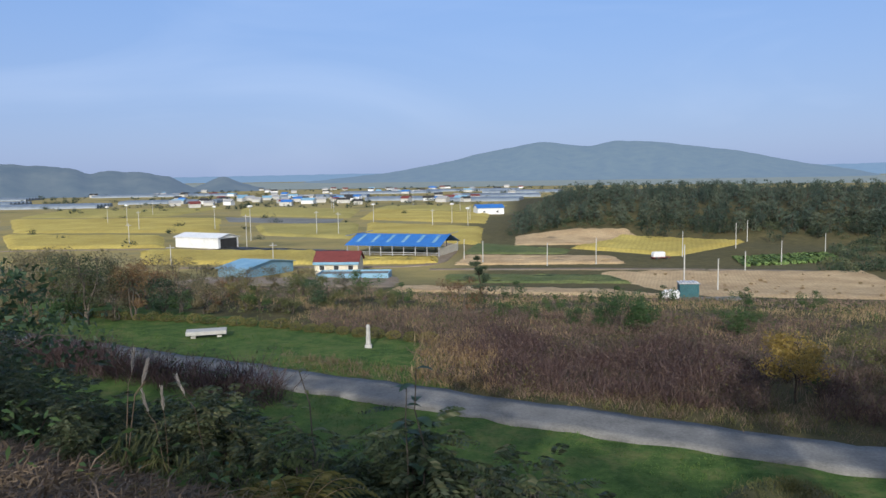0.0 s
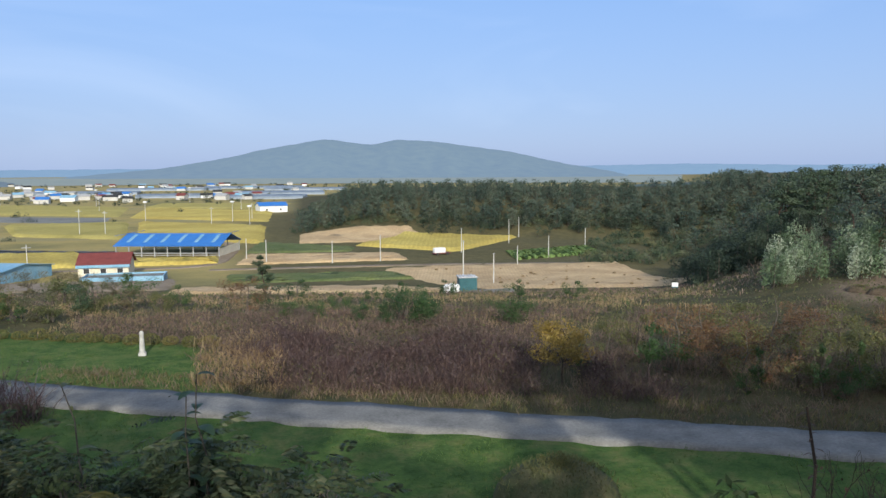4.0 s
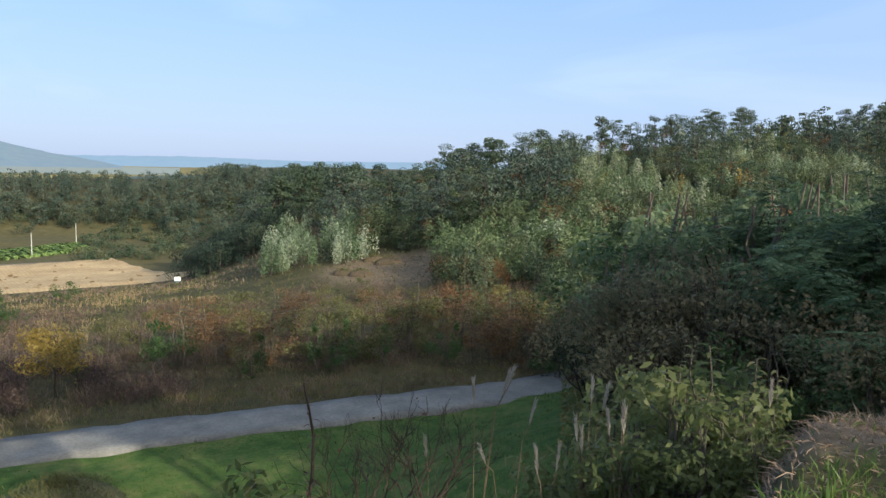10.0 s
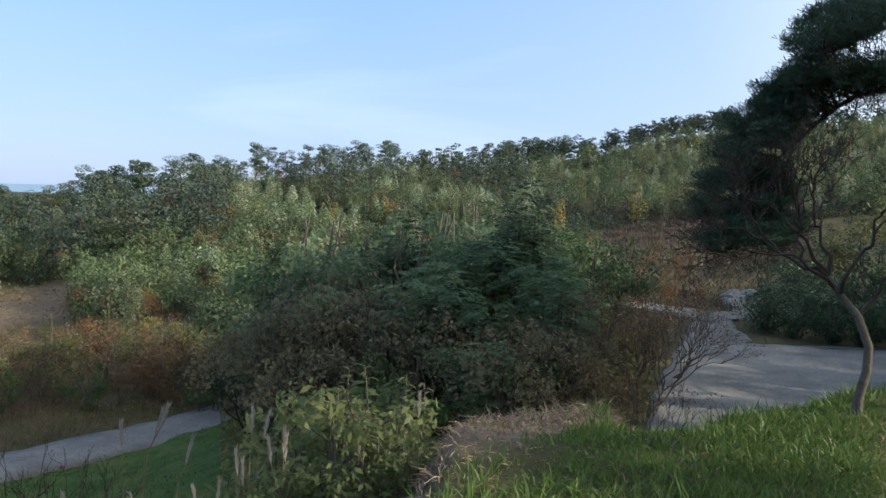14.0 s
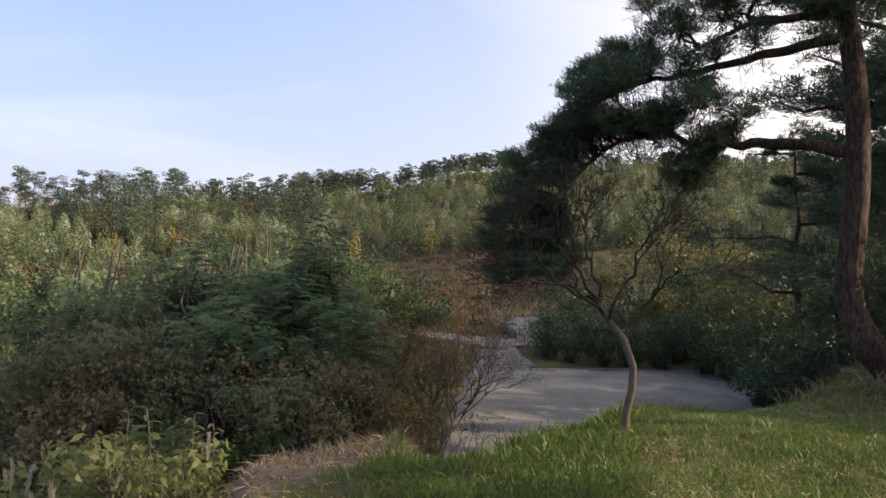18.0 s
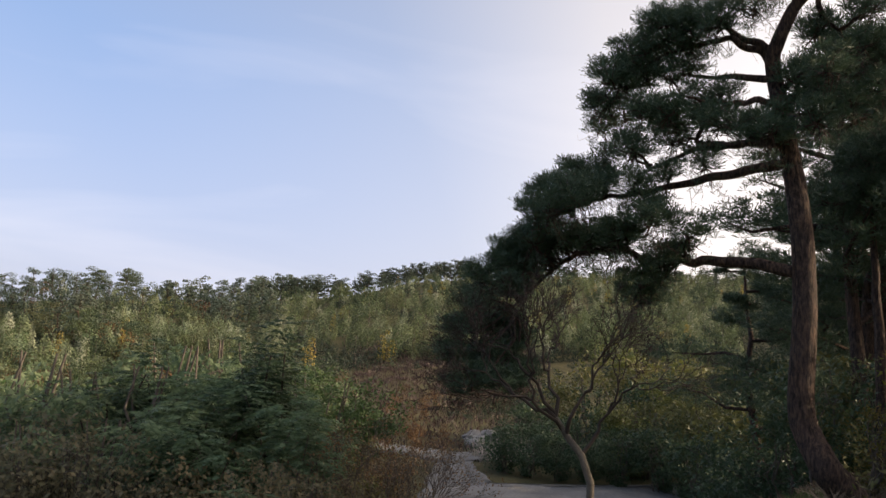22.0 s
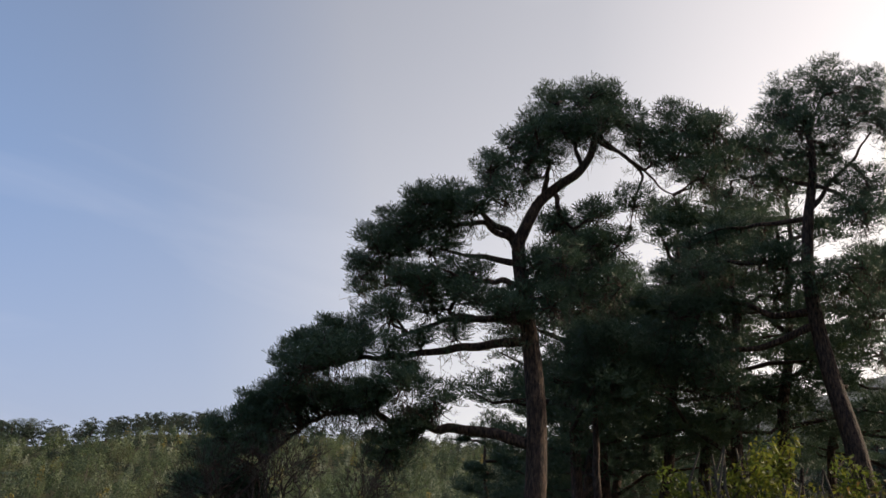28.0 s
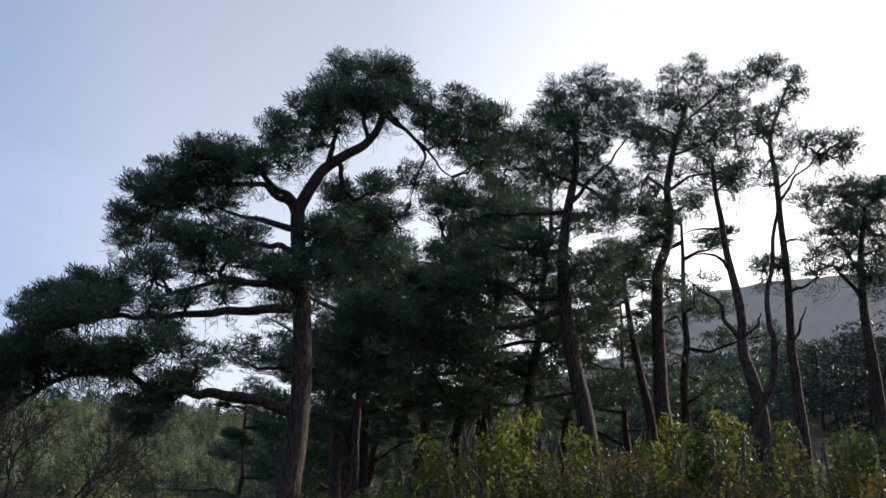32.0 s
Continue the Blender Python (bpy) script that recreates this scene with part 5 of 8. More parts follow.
copies(bank[0], [(114.5, 39, 1.2), (117.5, 33, 1.0), (112, 47, 1.5)])
copies(bank[1], [(116.0, 35, 1.1), (107.5, 46, 1.3), (113.5, 43, 1.4), (119.4, 30, 1.1), (124.5, 19, 0.8), (118, 42, 1.3)], 0.8)
# mostly dark shrubs here: their colour carries the bank's shade
copies(bank[2], [(103.4, 34.6, 0.62), (105.4, 34.6, 0.6), (107.6, 34.4, 0.6), (109.8, 34.2, 0.7), (112.4, 33.8, 0.8), (114.8, 33, 0.9), (116.5, 28, 0.85), (118.4, 25, 0.8), (120.2, 19, 0.72), (122.8, 17, 0.7), (126, 16.5, 0.7), (102.4, 43, 0.8), (103.6, 47, 0.7), (109.5, 41, 1.2), (104.6, 40, 0.9), (121, 28, 1.0), (119, 22, 0.75), (107, 37, 0.8), (116.5, 37, 1.2)], 1.5)
# sunlit undergrowth below the grove
M_AUTUMN = foliage("orange_and_olive_leaves", [(0.07, 0.09, 0.026), (0.14, 0.12, 0.03), (0.27, 0.14, 0.035)], 0.5)
under = [plant("shrub", broad_shape(630, 2.8, 1.1, 2300, 0.10, 0.03, 16, stems=6, upright=0.5, aspect=0.45), M_YELLOW_GREEN, M_BARK_GREY, "sunlit yellow-green leafy shrub below the pines", "shrub", polar(134.6, 13.2), 0, reach(134.6, 13.2, 8.6, 2.8), "undergrowth below the pines", "foliage"),
         plant("shrub", broad_shape(631, 2.6, 1.2, 1700, 0.10, 0.03, 16, stems=6, aspect=0.45), M_AUTUMN, M_BARK_GREY, "olive shrub with orange leaves below the pines", "shrub", polar(144.8, 13.0), 0, 1.0, "undergrowth below the pines", "foliage")]
grown(under[0], 2.8, [(136.2, 14.5, 9.0), (139.6, 13.6, 6.5), (142.0, 15, 7.5), (150.2, 13.4, 7.4), (152.4, 13.8, 8.2), (158.6, 13.2, 7.6), (161.2, 14.0, 8.6), (132.4, 14.6, 6.5), (129.8, 14.0, 5.0), (164.5, 13.5, 8.0), (147.8, 15.5, 8.6), (155.6, 15, 8.8), (153.8, 16, 9.0), (145.0, 15, 7.0)])
copies(under[1], [(147.2, 13.0, 0.95), (149.0, 12.4, 0.8), (156.2, 12.6, 1.0), (160.2, 12.4, 0.85), (163.0, 12.8, 0.95), (141.0, 12.6, 0.7), (138.0, 12.5, 0.65), (131.0, 13, 0.6), (127.6, 13.2, 0.55), (125.6, 13.5, 0.5), (153.6, 12.2, 0.8), (145.8, 11.8, 0.6), (151.2, 11.6, 0.6), (158, 11.6, 0.7)], 0.9)


# thin bent tree standing in the grass
def thin_tree():
    rng = np.random.default_rng(42)
    foot = polar(107.5, 7.1)
    ob = thing("small_tree", "thin bent bare tree standing in the sunlit grass", "tree", at=foot, turn=-radians(107.5))
    P = [(-0.02, 0, -0.25), (-0.02, 0, 0.15), (0.03, 0.0, 0.4), (0.03, 0.0, 0.6), (-0.06, 0, 0.84), (-0.2, 0.0, 1.0), (-0.3, 0.0, 1.15)]
    piece("trunk", mesh_of("trunk", [(*tube(np.array(P), [0.055, 0.04, 0.036, 0.035, 0.033, 0.028, 0.022], 9), M_BARK_GREY)], smooth=True), ob)

    def fork(a, d, L, r, depth, wood):
        b = a + d * L
        wood.append(tube(wander(rng, a, b, 5, 0.07), np.linspace(r, r * 0.6, 5), 6 if depth < 2 else 3))
        if depth > 5:
            return
        for k in range(3 if depth in (1, 2, 3) else 2):
            e = d + units(rng, 1)[0] * 0.7 + np.array([0, 0, 0.06])
            e /= np.linalg.norm(e)
            fork(b, e, L * rng.uniform(0.62, 0.86), max(0.0028, r * 0.66), depth + 1, wood)

    for d, k in (((-0.9, 0.1, 0.4), 6), ((-0.55, -0.2, 0.8), 6), ((0.45, 0.15, 0.75), 4), ((-0.2, 0.3, 0.9), 6), ((0.3, -0.2, 0.75), 5), ((-0.75, -0.3, 0.7), 5)):
        wood = []
        d = np.array(d) / np.linalg.norm(d)
        fork(np.array(P[k]), d, 0.44, 0.02, 0, wood)
        piece("branch", mesh_of("branch", [(*merge(wood), M_BARK_DARK)], smooth=True), ob)


thin_tree()
# reddish bare shrub at the concrete's edge
redbare = plant("bare_shrub", bare_shape(640, 2.9, 1.8, 420, 0.07, 5), M_RUST, M_BARK_GREY, "half-bare shrub with few brown leaves at the concrete's edge", "shrub", polar(94.2, 19.5), 0.5, 1.05, leaf_name="foliage")
plant("bare_shrub", bare_shape(641, 2.9, 1.8, 420, 0.08, 5), M_RUST, M_BARK_GREY, "brownish half-bare shrub beside the thicket", "shrub", polar(91.4, 22), 0.5, 1.15, leaf_name="foliage")

copies(redbare, [(95.0, 16.6, 0.85), (93.2, 21.5, 1.1), (95.4, 23.5, 0.9), (90.2, 19.4, 1.0), (96.4, 28.5, 0.8)], 1.4)
small = plant("shrub", bare_shape(642, 1.6, 1.0, 380, 0.08, 4), M_RUST, M_BARK_GREY, "low brown shrub on the earth bank", "shrub", polar(92.6, 18), 0.5, 0.9, "low shrubs on the earth bank", "foliage")
copies(small, [(90.4, 18.5, 1.0), (93.4, 23, 1.0), (91.6, 16, 0.7), (94.0, 26, 1.1), (88.6, 16.5, 0.8), (95.2, 30, 1.0), (92.2, 26, 1.2), (95.8, 34, 1.1)])

# ---- young trees and shrubs in the brush across the road ----
plant("young_tree", broad_shape(650, 3.15, 1.7, 4200, 0.11, 0.42, 22), M_OCHRE, M_BARK_DARK, "small yellowing tree at the edge of the brush", "tree", polar(25.3, 35.4), 0.4, 1.0)
young = [plant("shrub", broad_shape(651, 2.6, 1.5, 1700, 0.11, 0.1, 14, stems=4), M_RUST, M_BARK_GREY, "rust-brown shrub in the brush across the road", "shrub", polar(36.6, 40), 0, 0.95, "shrubs in the brush", "foliage"),
         plant("shrub", broad_shape(652, 2.6, 1.5, 1900, 0.11, 0.1, 14, stems=4), M_OLIVE, M_BARK_GREY, "olive shrub in the brush across the road", "shrub", polar(45, 41), 0, 0.95, "shrubs in the brush", "foliage"),
         plant("shrub", broad_shape(653, 2.4, 1.4, 2000, 0.11, 0.05, 14, stems=4), M_BROAD, M_BARK_GREY, "green shrub in the brush across the road", "shrub", polar(12.6, 64), 0, 0.9, "shrubs in the brush", "foliage")]
copies(young[0], [(39.4, 38, 1.0), (41.5, 44, 1.3), (57.5, 40, 1.25), (54.2, 42, 1.2), (59.5, 38, 1.1), (-16.5, 66, 0.9), (1.5, 60, 1.1), (34.2, 44, 1.0), (48.4, 46, 1.2), (62, 42, 1.2), (-21.5, 66, 1.2)], 0.0, 2.6, -8.2)
copies(young[1], [(37.8, 46, 1.1), (43.0, 38, 1.0), (47.2, 39, 1.1), (50.2, 40, 1.25), (52.0, 46, 1.4), (55.6, 46, 1.4), (30.5, 42, 0.9), (58.2, 46, 1.4), (61.0, 46, 1.5), (42.2, 52, 1.3), (46.8, 54, 1.4), (50.5, 55, 1.5), (-11.5, 60, 1.0), (-8.5, 64, 1.1), (63.5, 40, 1.3), (39, 56, 1.2), (35, 58, 1.0)], 0.5, 2.6)
copies(young[2], [ (10.8, 68, 0.9), (33.0, 39, 1.0), (8.2, 58, 0.75), (22.0, 72, 0.8), (2.8, 66, 1.1), (5.2, 74, 0.9), (-3.0, 66, 1.0), (-27.0, 60, 1.1), (-19.2, 62, 0.8), (-13.8, 62, 0.9), (26, 70, 0.8), (53, 38, 0.7), (44.5, 36.6, 0.6), (38.5, 36, 0.5), (60.5, 36.5, 0.6), (-6.6, 70, 1.3), (30, 64, 0.8), (16.5, 76, 0.8)], 1.1, 2.4, -8.6)
slim = [plant("young_tree", broad_shape(670, 2.8, 1.1, 1300, 0.09, 0.42, 12), M_OLIVE, M_BARK_GREY, "slim young tree with thin olive leaves above dry grass", "tree", polar(38.2, 37.5), 0, reach(38.2, 37.5, -10.6, 2.8), "young trees by the road"),
        plant("young_tree", broad_shape(671, 2.8, 1.2, 1300, 0.09, 0.38, 12), M_RUST, M_BARK_GREY, "slim young tree with rusty autumn leaves", "tree", polar(33.6, 38.5), 0, reach(33.6, 38.5, -10.0, 2.8), "young trees by the road"),
        plant("young_tree", broad_shape(672, 2.6, 0.7, 700, 0.1, 0.3, 10, upright=0.6), M_BROAD, M_BARK_GREY, "narrow green sapling beside the dry grass", "tree", polar(31.6, 37), 0, reach(31.6, 37, -11.0, 2.6), "young trees by the road")]
grown(slim[0], 2.8, [(41.6, 38, -10.4), (46.4, 39, -10.2), (49.6, 40, -9.6), (36.4, 42, -9.4), (44.2, 43, -9.0), (52.6, 41, -9.4), (56.4, 40.5, -9.2), (59.8, 41, -8.8), (28.6, 40, -10.4)], 0.3)
grown(slim[1], 2.8, [(35.2, 40, -9.6), (40.0, 41, -9.4), (55.0, 38.5, -10.2), (58.0, 39, -9.6), (50.8, 44, -8.6), (47.8, 43, -9.2)], 0.9)
grown(slim[2], 2.6, [(43.2, 36.5, -11.6), (45.4, 37, -11.2), (48.4, 37.5, -11.6), (39.2, 36.5, -12.2), (53.8, 38, -11.4), (61.2, 39.5, -10.6), (26.6, 37, -12.5)], 1.7)
arching = plant("bush", broad_shape(658, 2.6, 1.7, 3200, 0.14, 0.03, 26, stems=7, aspect=0.4), M_BROAD, M_BARK_GREY, "dense green bush with arching shoots below the fields", "bush", polar(13.4, 50), 0.3, reach(13.4, 50, -8.5, 2.6), "green bushes beyond the brush", "foliage")
grown(arching, 2.6, [(14.5, 51, -9.2), (12.4, 51, -9.5), (21.0, 51, -9.3), (22.1, 52, -9.6), (10.2, 53, -9.7), (6.4, 54, -9.5), (4.6, 55, -9.3), (2.4, 70, -8.6), (-3.4, 72, -8.6), (17.4, 56, -10.6), (23.6, 56, -10.6), (20.2, 52, -11.2)], 0.9)
browning = plant("shrub", broad_shape(623, 3.4, 2.0, 2400, 0.15, 0.05, 20, stems=5), M_BROWN, M_BARK_GREY, "olive-brown shrub with thin foliage behind the hedge", "shrub", polar(-18.4, 66), 0, 0.8, "bushes behind the hedge", "foliage")
for i, (az, r, s) in enumerate([(-29, 61, 1.2), (-26.4, 63, 1.1), (-23.6, 60, 0.85), (-20.4, 62, 0.8), (-17.6, 61, 0.75), (-14.8, 63, 0.7), (-12.2, 61, 0.65), (-9.4, 64, 0.7), (-6.8, 66, 0.6), (-4.4, 62, 0.5), (-24.8, 70, 1.1), (-21.8, 72, 0.9), (-15.8, 72, 0.8), (-10.6, 74, 0.75)]):
    again((browning, bank[1], browning, bank[2])[i % 4], polar(az, r), i * 1.7, s * 1.05)
# tree with pale stems by the left hedge
plant("tree", broad_shape(655, 5.2, 2.4, 5200, 0.12, 0.35, 24, stems=3), M_WEED, M_BARK_GREY, "dark tree on pale stems behind the hedge", "tree", polar(-25.3, 59), 0.4, 1.0)
grown(plant("tree", broad_shape(659, 5.2, 2.2, 3000, 0.15, 0.2, 20, stems=2), M_DARK, M_BARK_GREY, "dark leafy tree at the edge of the slope", "tree", polar(-32.4, 24), 0.4, reach(-32.4, 24, -2.6, 5.2)), 5.2, [(-34.0, 27, -2.0)])
plant("tree", broad_shape(656, 5.0, 2.2, 4200, 0.12, 0.3, 22, stems=3), M_RUST, M_BARK_GREY, "tree with reddish autumn leaves behind the hedge", "tree", polar(-22.4, 60), 0.4, 0.9)
plant("tree", pine_shape(657, 4.6, 420, 8, 0.3, 0.06, 0.15, 0.3), M_PINE_FAR, M_BARK, "young conifer above the dry brush", "tree", polar(2.9, 78), 0, 0.95)
for az, r, s in [(-29.5, 75, 1.4), (-26.0, 84, 1.5), (-21.0, 90, 1.3), (-17.8, 88, 1.1), (-14.5, 100, 0.9), (-11.0, 108, 1.0), (-7.5, 104, 0.8), (-31, 62, 1.3)]:
    again(browning, polar(az, r), az, s * 0.95)
for az, r, s in [(-28, 95, 1.4), (-24, 100, 1.3), (-19.5, 104, 1.2), (-16, 118, 1.0), (-12.6, 116, 1.0), (-9.5, 112, 0.9)]:
    again(browning, polar(az, r), az * 2.1, s * 1.0)

# ---- near weeds on the slope ----
def fern_shape(seed, n=12, L=0.75):
    """Arching fronds round one crown, each with close pairs of narrow leaflets."""
    rng = np.random.default_rng(seed)
    wood, B, W, Ls = [], [], [], []
    for i in range(n):
        th = i * 2.4 + rng.uniform(-0.3, 0.3)
        d = np.array([math.cos(th), math.sin(th), 0.0])
        q = np.linspace(0, 1, 20)
        rib = d * (q * L * rng.uniform(0.75, 1.1))[:, None]
        rib[:, 2] = L * (1.1 * q - 0.95 * q * q) * rng.uniform(0.8, 1.3)
        wood.append(tube(rib, np.linspace(0.005, 0.0015, 20), 3))
        side = np.cross(d, (0, 0, 1.0))
        for sg in (-1, 1):
            B.append(rib[2:])
            w = side * sg + d * 0.35
            W.append(np.repeat((w / np.linalg.norm(w))[None], 18, 0))
            Ls.append(0.17 * np.sin(0.5 + q[2:] * 2.5) + 0.01)
    B, W, Ls = np.concatenate(B), np.concatenate(W), np.concatenate(Ls)
    return merge(wood), blades(B, W, Ls, 0.028, rng, 0.15)


M_FERN = foliage("yellowing_fern", [(0.13, 0.13, 0.03), (0.22, 0.19, 0.05), (0.30, 0.22, 0.07)], 0.4)
near_bush = plant("bush", compound_shape(700, 2.0, 1.1, 280, 10, 0.11, 7), M_WEED, M_BARK_DARK, "dark leafy weeds with compound leaves on the slope", "bush", polar(-27.5, 8.5), 0, reach(-27.5, 8.5, -13.0, 2.0), "weeds on the near slope", "foliage")
grown(near_bush, 2.0, [(-31, 9.0, -10.0), (-24.0, 8.6, -14.5), (-22.6, 9.0, -15.0), (-20.8, 8.6, -15.5), (-18.4, 8.4, -15.0), (-16.0, 8.2, -15.5), (-26.0, 8.4, -13.5), (-33.5, 9.5, -9.0), (-29.2, 8.0, -12.0), (-26.0, 9.5, -13.5), (-22.0, 9.5, -15.5), (-30, 12, -9.5), (-20.5, 8.0, -14.5), (-16.8, 7.6, -15), (-1.5, 7.4, -17.2), (-4.6, 7.0, -17.6), (1.4, 7.2, -19.0), (-13.2, 7.4, -16.5), (6.5, 7.4, -20.4), (9.5, 7.2, -21.8), (-7.0, 7.2, -19.5), (-23.5, 6.6, -17), (-27, 6.4, -15), (-18.6, 6.4, -19)])
leafy = plant("bush", broad_shape(701, 1.2, 0.62, 1100, 0.095, 0.05, 18, stems=7, aspect=0.45, plain=False), M_LEAFY, M_BARK_GREY, "leafy green bush with broad leaves on the slope", "bush", polar(69.5, 6.6), 0, reach(69.5, 6.6, -15.5, 1.2), "leafy bushes below the edge", "foliage")
grown(leafy, 1.2, [(66.6, 6.4, -17), (72.8, 6.6, -14.8), (75.6, 6.4, -15.5), (64.2, 6.6, -18.5), (71.0, 7.4, -14.5), (68.0, 7.4, -15.5), (74.6, 7.2, -14), (77.6, 6.2, -17), (-19.5, 6.0, -20.5), (-15.5, 6.0, -21), (40.5, 6.5, -22.5), (36.8, 6.3, -22.8), (-10.5, 6.4, -20), (70.4, 5.4, -17.5), (73.4, 5.2, -16.5), (67.4, 5.4, -19), (76.0, 5.0, -17.5), (71.8, 6.0, -13.8), (74.4, 5.8, -14.4)], 0.4)
fern = plant("fern", fern_shape(702), M_FERN, M_STRAW, "yellowing fern fronds among the weeds", "fern", polar(-13.6, 6.0), 0, 0.8, "ferns", "fronds")
grown(fern, 0.5, [(-15.6, 5.6, -21.5), (-11.8, 5.8, -21), (-22.0, 5.3, -20.5), (-26, 5.4, -20)])


def stalk(az, r, el, label, n=9, size=0.16, mat=None, seed=0, thick=1.0):
    rng = np.random.default_rng(seed)
    h = EYE.z + r * math.tan(radians(el)) - polar(az, r).z
    ob = thing("weed_stalk", label, "weed", "tall weeds", at=polar(az, r), turn=seed * 1.1)
    st = wander(rng, (0, 0, -0.2), (rng.normal() * 0.08 * h, rng.normal() * 0.08 * h, h), 7, 0.02)
    piece("stem", mesh_of("stem", [(*tube(st, np.linspace(0.014, 0.005, 7) * thick, 5), M_BARK_GREY if thick == 1 else M_BARK_DARK)], smooth=True), ob)
    for i in range(n):
        f = 0.35 + 0.65 * i / max(1, n - 1)
        k = f * 5.99
        a = st[int(k)] + (st[int(k) + 1] - st[int(k)]) * (k - int(k))
        th = i * 2.4
        d = np.array([[math.cos(th), math.sin(th), 0.15]])
        d /= np.linalg.norm(d)
        L = size * rng.uniform(0.7, 1.2)
        q = np.linspace(0, 1, 7)
        rib = a + d[0] * (q * L)[:, None] + np.stack([0 * q, 0 * q, L * (0.22 * q - 0.5 * q * q)], -1)
        sd = np.cross(d[0], (0, 0, 1)) * (L * (0.25 if L > 0.13 else 0.13) * np.sin(np.pi * (0.04 + 0.94 * q)) ** 0.8)[:, None] + np.stack([0 * q, 0 * q, 0.04 * L * np.sin(np.pi * q)], -1)
        v = np.concatenate([rib + sd, rib, rib - sd * (1, 1, -1)])
        f = np.array([(k, k + 1, k + 8, k + 7) for k in (0, 1, 2, 3, 4, 5, 7, 8, 9, 10, 11, 12)])
        piece("leaf", mesh_of("leaf", [(v, f, mat or M_DARK)], smooth=True), ob)


stalk(-1.4, 6.8, -14.6, "tall weed with broad drooping leaves", 11, 0.2, M_DARK, 1)
stalk(-3.4, 6.8, -16.0, "tall weed with broad drooping leaves", 9, 0.17, M_DARK, 2)
stalk(-8.8, 6.8, -15.0, "dry weed stalk with small leaves", 8, 0.14, M_OLIVE, 3)
stalk(43.0, 5.6, -16.2, "dead brown stalk with withered leaves", 46, 0.075, M_DEAD, 4, 1.8)
stalk(72.6, 6.2, -11.7, "tall leafy weed stalk above the bushes", 44, 0.12, M_LEAFY, 5)
stalk(73.2, 6.0, -12.6, "tall leafy weed stalk above the bushes", 38, 0.11, M_LEAFY, 6)
stalk(75.8, 6.2, -12.6, "tall weed stalk with narrow leaves", 34, 0.11, M_OLIVE, 7)
stalk(76.8, 6.0, -13.6, "tall weed stalk with narrow leaves", 30, 0.10, M_OLIVE, 8)
stalk(70.4, 6.2, -13.8, "leafy weed stalk above the bushes", 30, 0.11, M_LEAFY, 9)
plant("bare_shrub", bare_shape(660, 1.9, 1.0, 30, 0.035, 5), M_DEAD, M_BARK_DARK, "thin bare twigs of a dead shrub on the slope", "shrub", polar(46.4, 5.8), 0.2, reach(46.4, 5.8, -16.0, 1.9), leaf_name="foliage")
plant("bare_shrub", bare_shape(661, 1.9, 1.0, 24, 0.035, 5), M_DEAD, M_BARK_DARK, "thin bare twigs of a dead shrub on the slope", "shrub", polar(49.6, 5.6), 1.2, reach(49.6, 5.6, -18.0, 1.9), leaf_name="foliage")


def plume_grass(az, r, seed, stems, label, el):
    """A clump of silver grass: arching leaves, and stems that each end in a plume."""
    rng = np.random.default_rng(seed)
    h = (EYE.z + r * math.tan(radians(el)) - polar(az, r).z) / 1.12
    ob = thing("plume_grass", label, "grass", "silver grass", at=polar(az, r), turn=seed)
    n = 70
    base = np.c_[rng.normal(size=(n, 2)) * 0.08, np.zeros(n) - 0.05]
    w = np.c_[rng.normal(size=(n, 2)) * 0.35, np.ones(n)]
    w /= np.linalg.norm(w, axis=1)[:, None]
    piece("leaves", mesh_of("leaves", [(*blades(base, w, rng.uniform(0.5, 0.95, n) * h * 0.75, 0.018, rng, 0.25), M_OLIVE)]), ob)
    for s in range(stems):
        d = np.array([rng.normal() * 0.11, rng.normal() * 0.11, 1.0]) * h * rng.uniform(0.75, 1.1)
        st = np.array([(0, 0, 0), d * 0.5, d * 0.85, d + (d[0] * 0.5, d[1] * 0.5, -0.02)])
        stem = piece("stem", mesh_of("stem", [(*tube(st, [0.0045, 0.004, 0.003, 0.002], 4), M_STRAW_DULL)]), ob)
        m = 70
        f = rng.uniform(0, 1, m)
        ax = np.array([d[0], d[1], 0.5])
        ax /= np.linalg.norm(ax)
        c = st[2] + (st[3] - st[2]) * 0.6 + ax * (f * 0.17)[:, None]
        ww = ax + units(rng, m) * 0.2
        ww /= np.linalg.norm(ww, axis=1)[:, None]
        piece("plume", mesh_of("plume", [(*blades(c, ww, 0.10, 0.005, rng, 0.2), M_PLUME)]), stem)


for i, (az, r, n, el) in enumerate([(52.2, 5.6, 1, -17.8), (55.6, 5.3, 3, -14.2), (58.2, 5.4, 2, -17.2), (61.2, 5.2, 2, -19.0), (64.0, 5.3, 4, -16.2), (66.6, 5.2, 3, -14.8), (-23.6, 6.4, 3, -11.8), (-20.6, 6.4, 2, -14.0), (-17.4, 6.6, 1, -14.5), (76.6, 5.6, 1, -13.5)]):
    plume_grass(az, r, 800 + i, n, "clump of silver grass with pale feathery plumes", el)
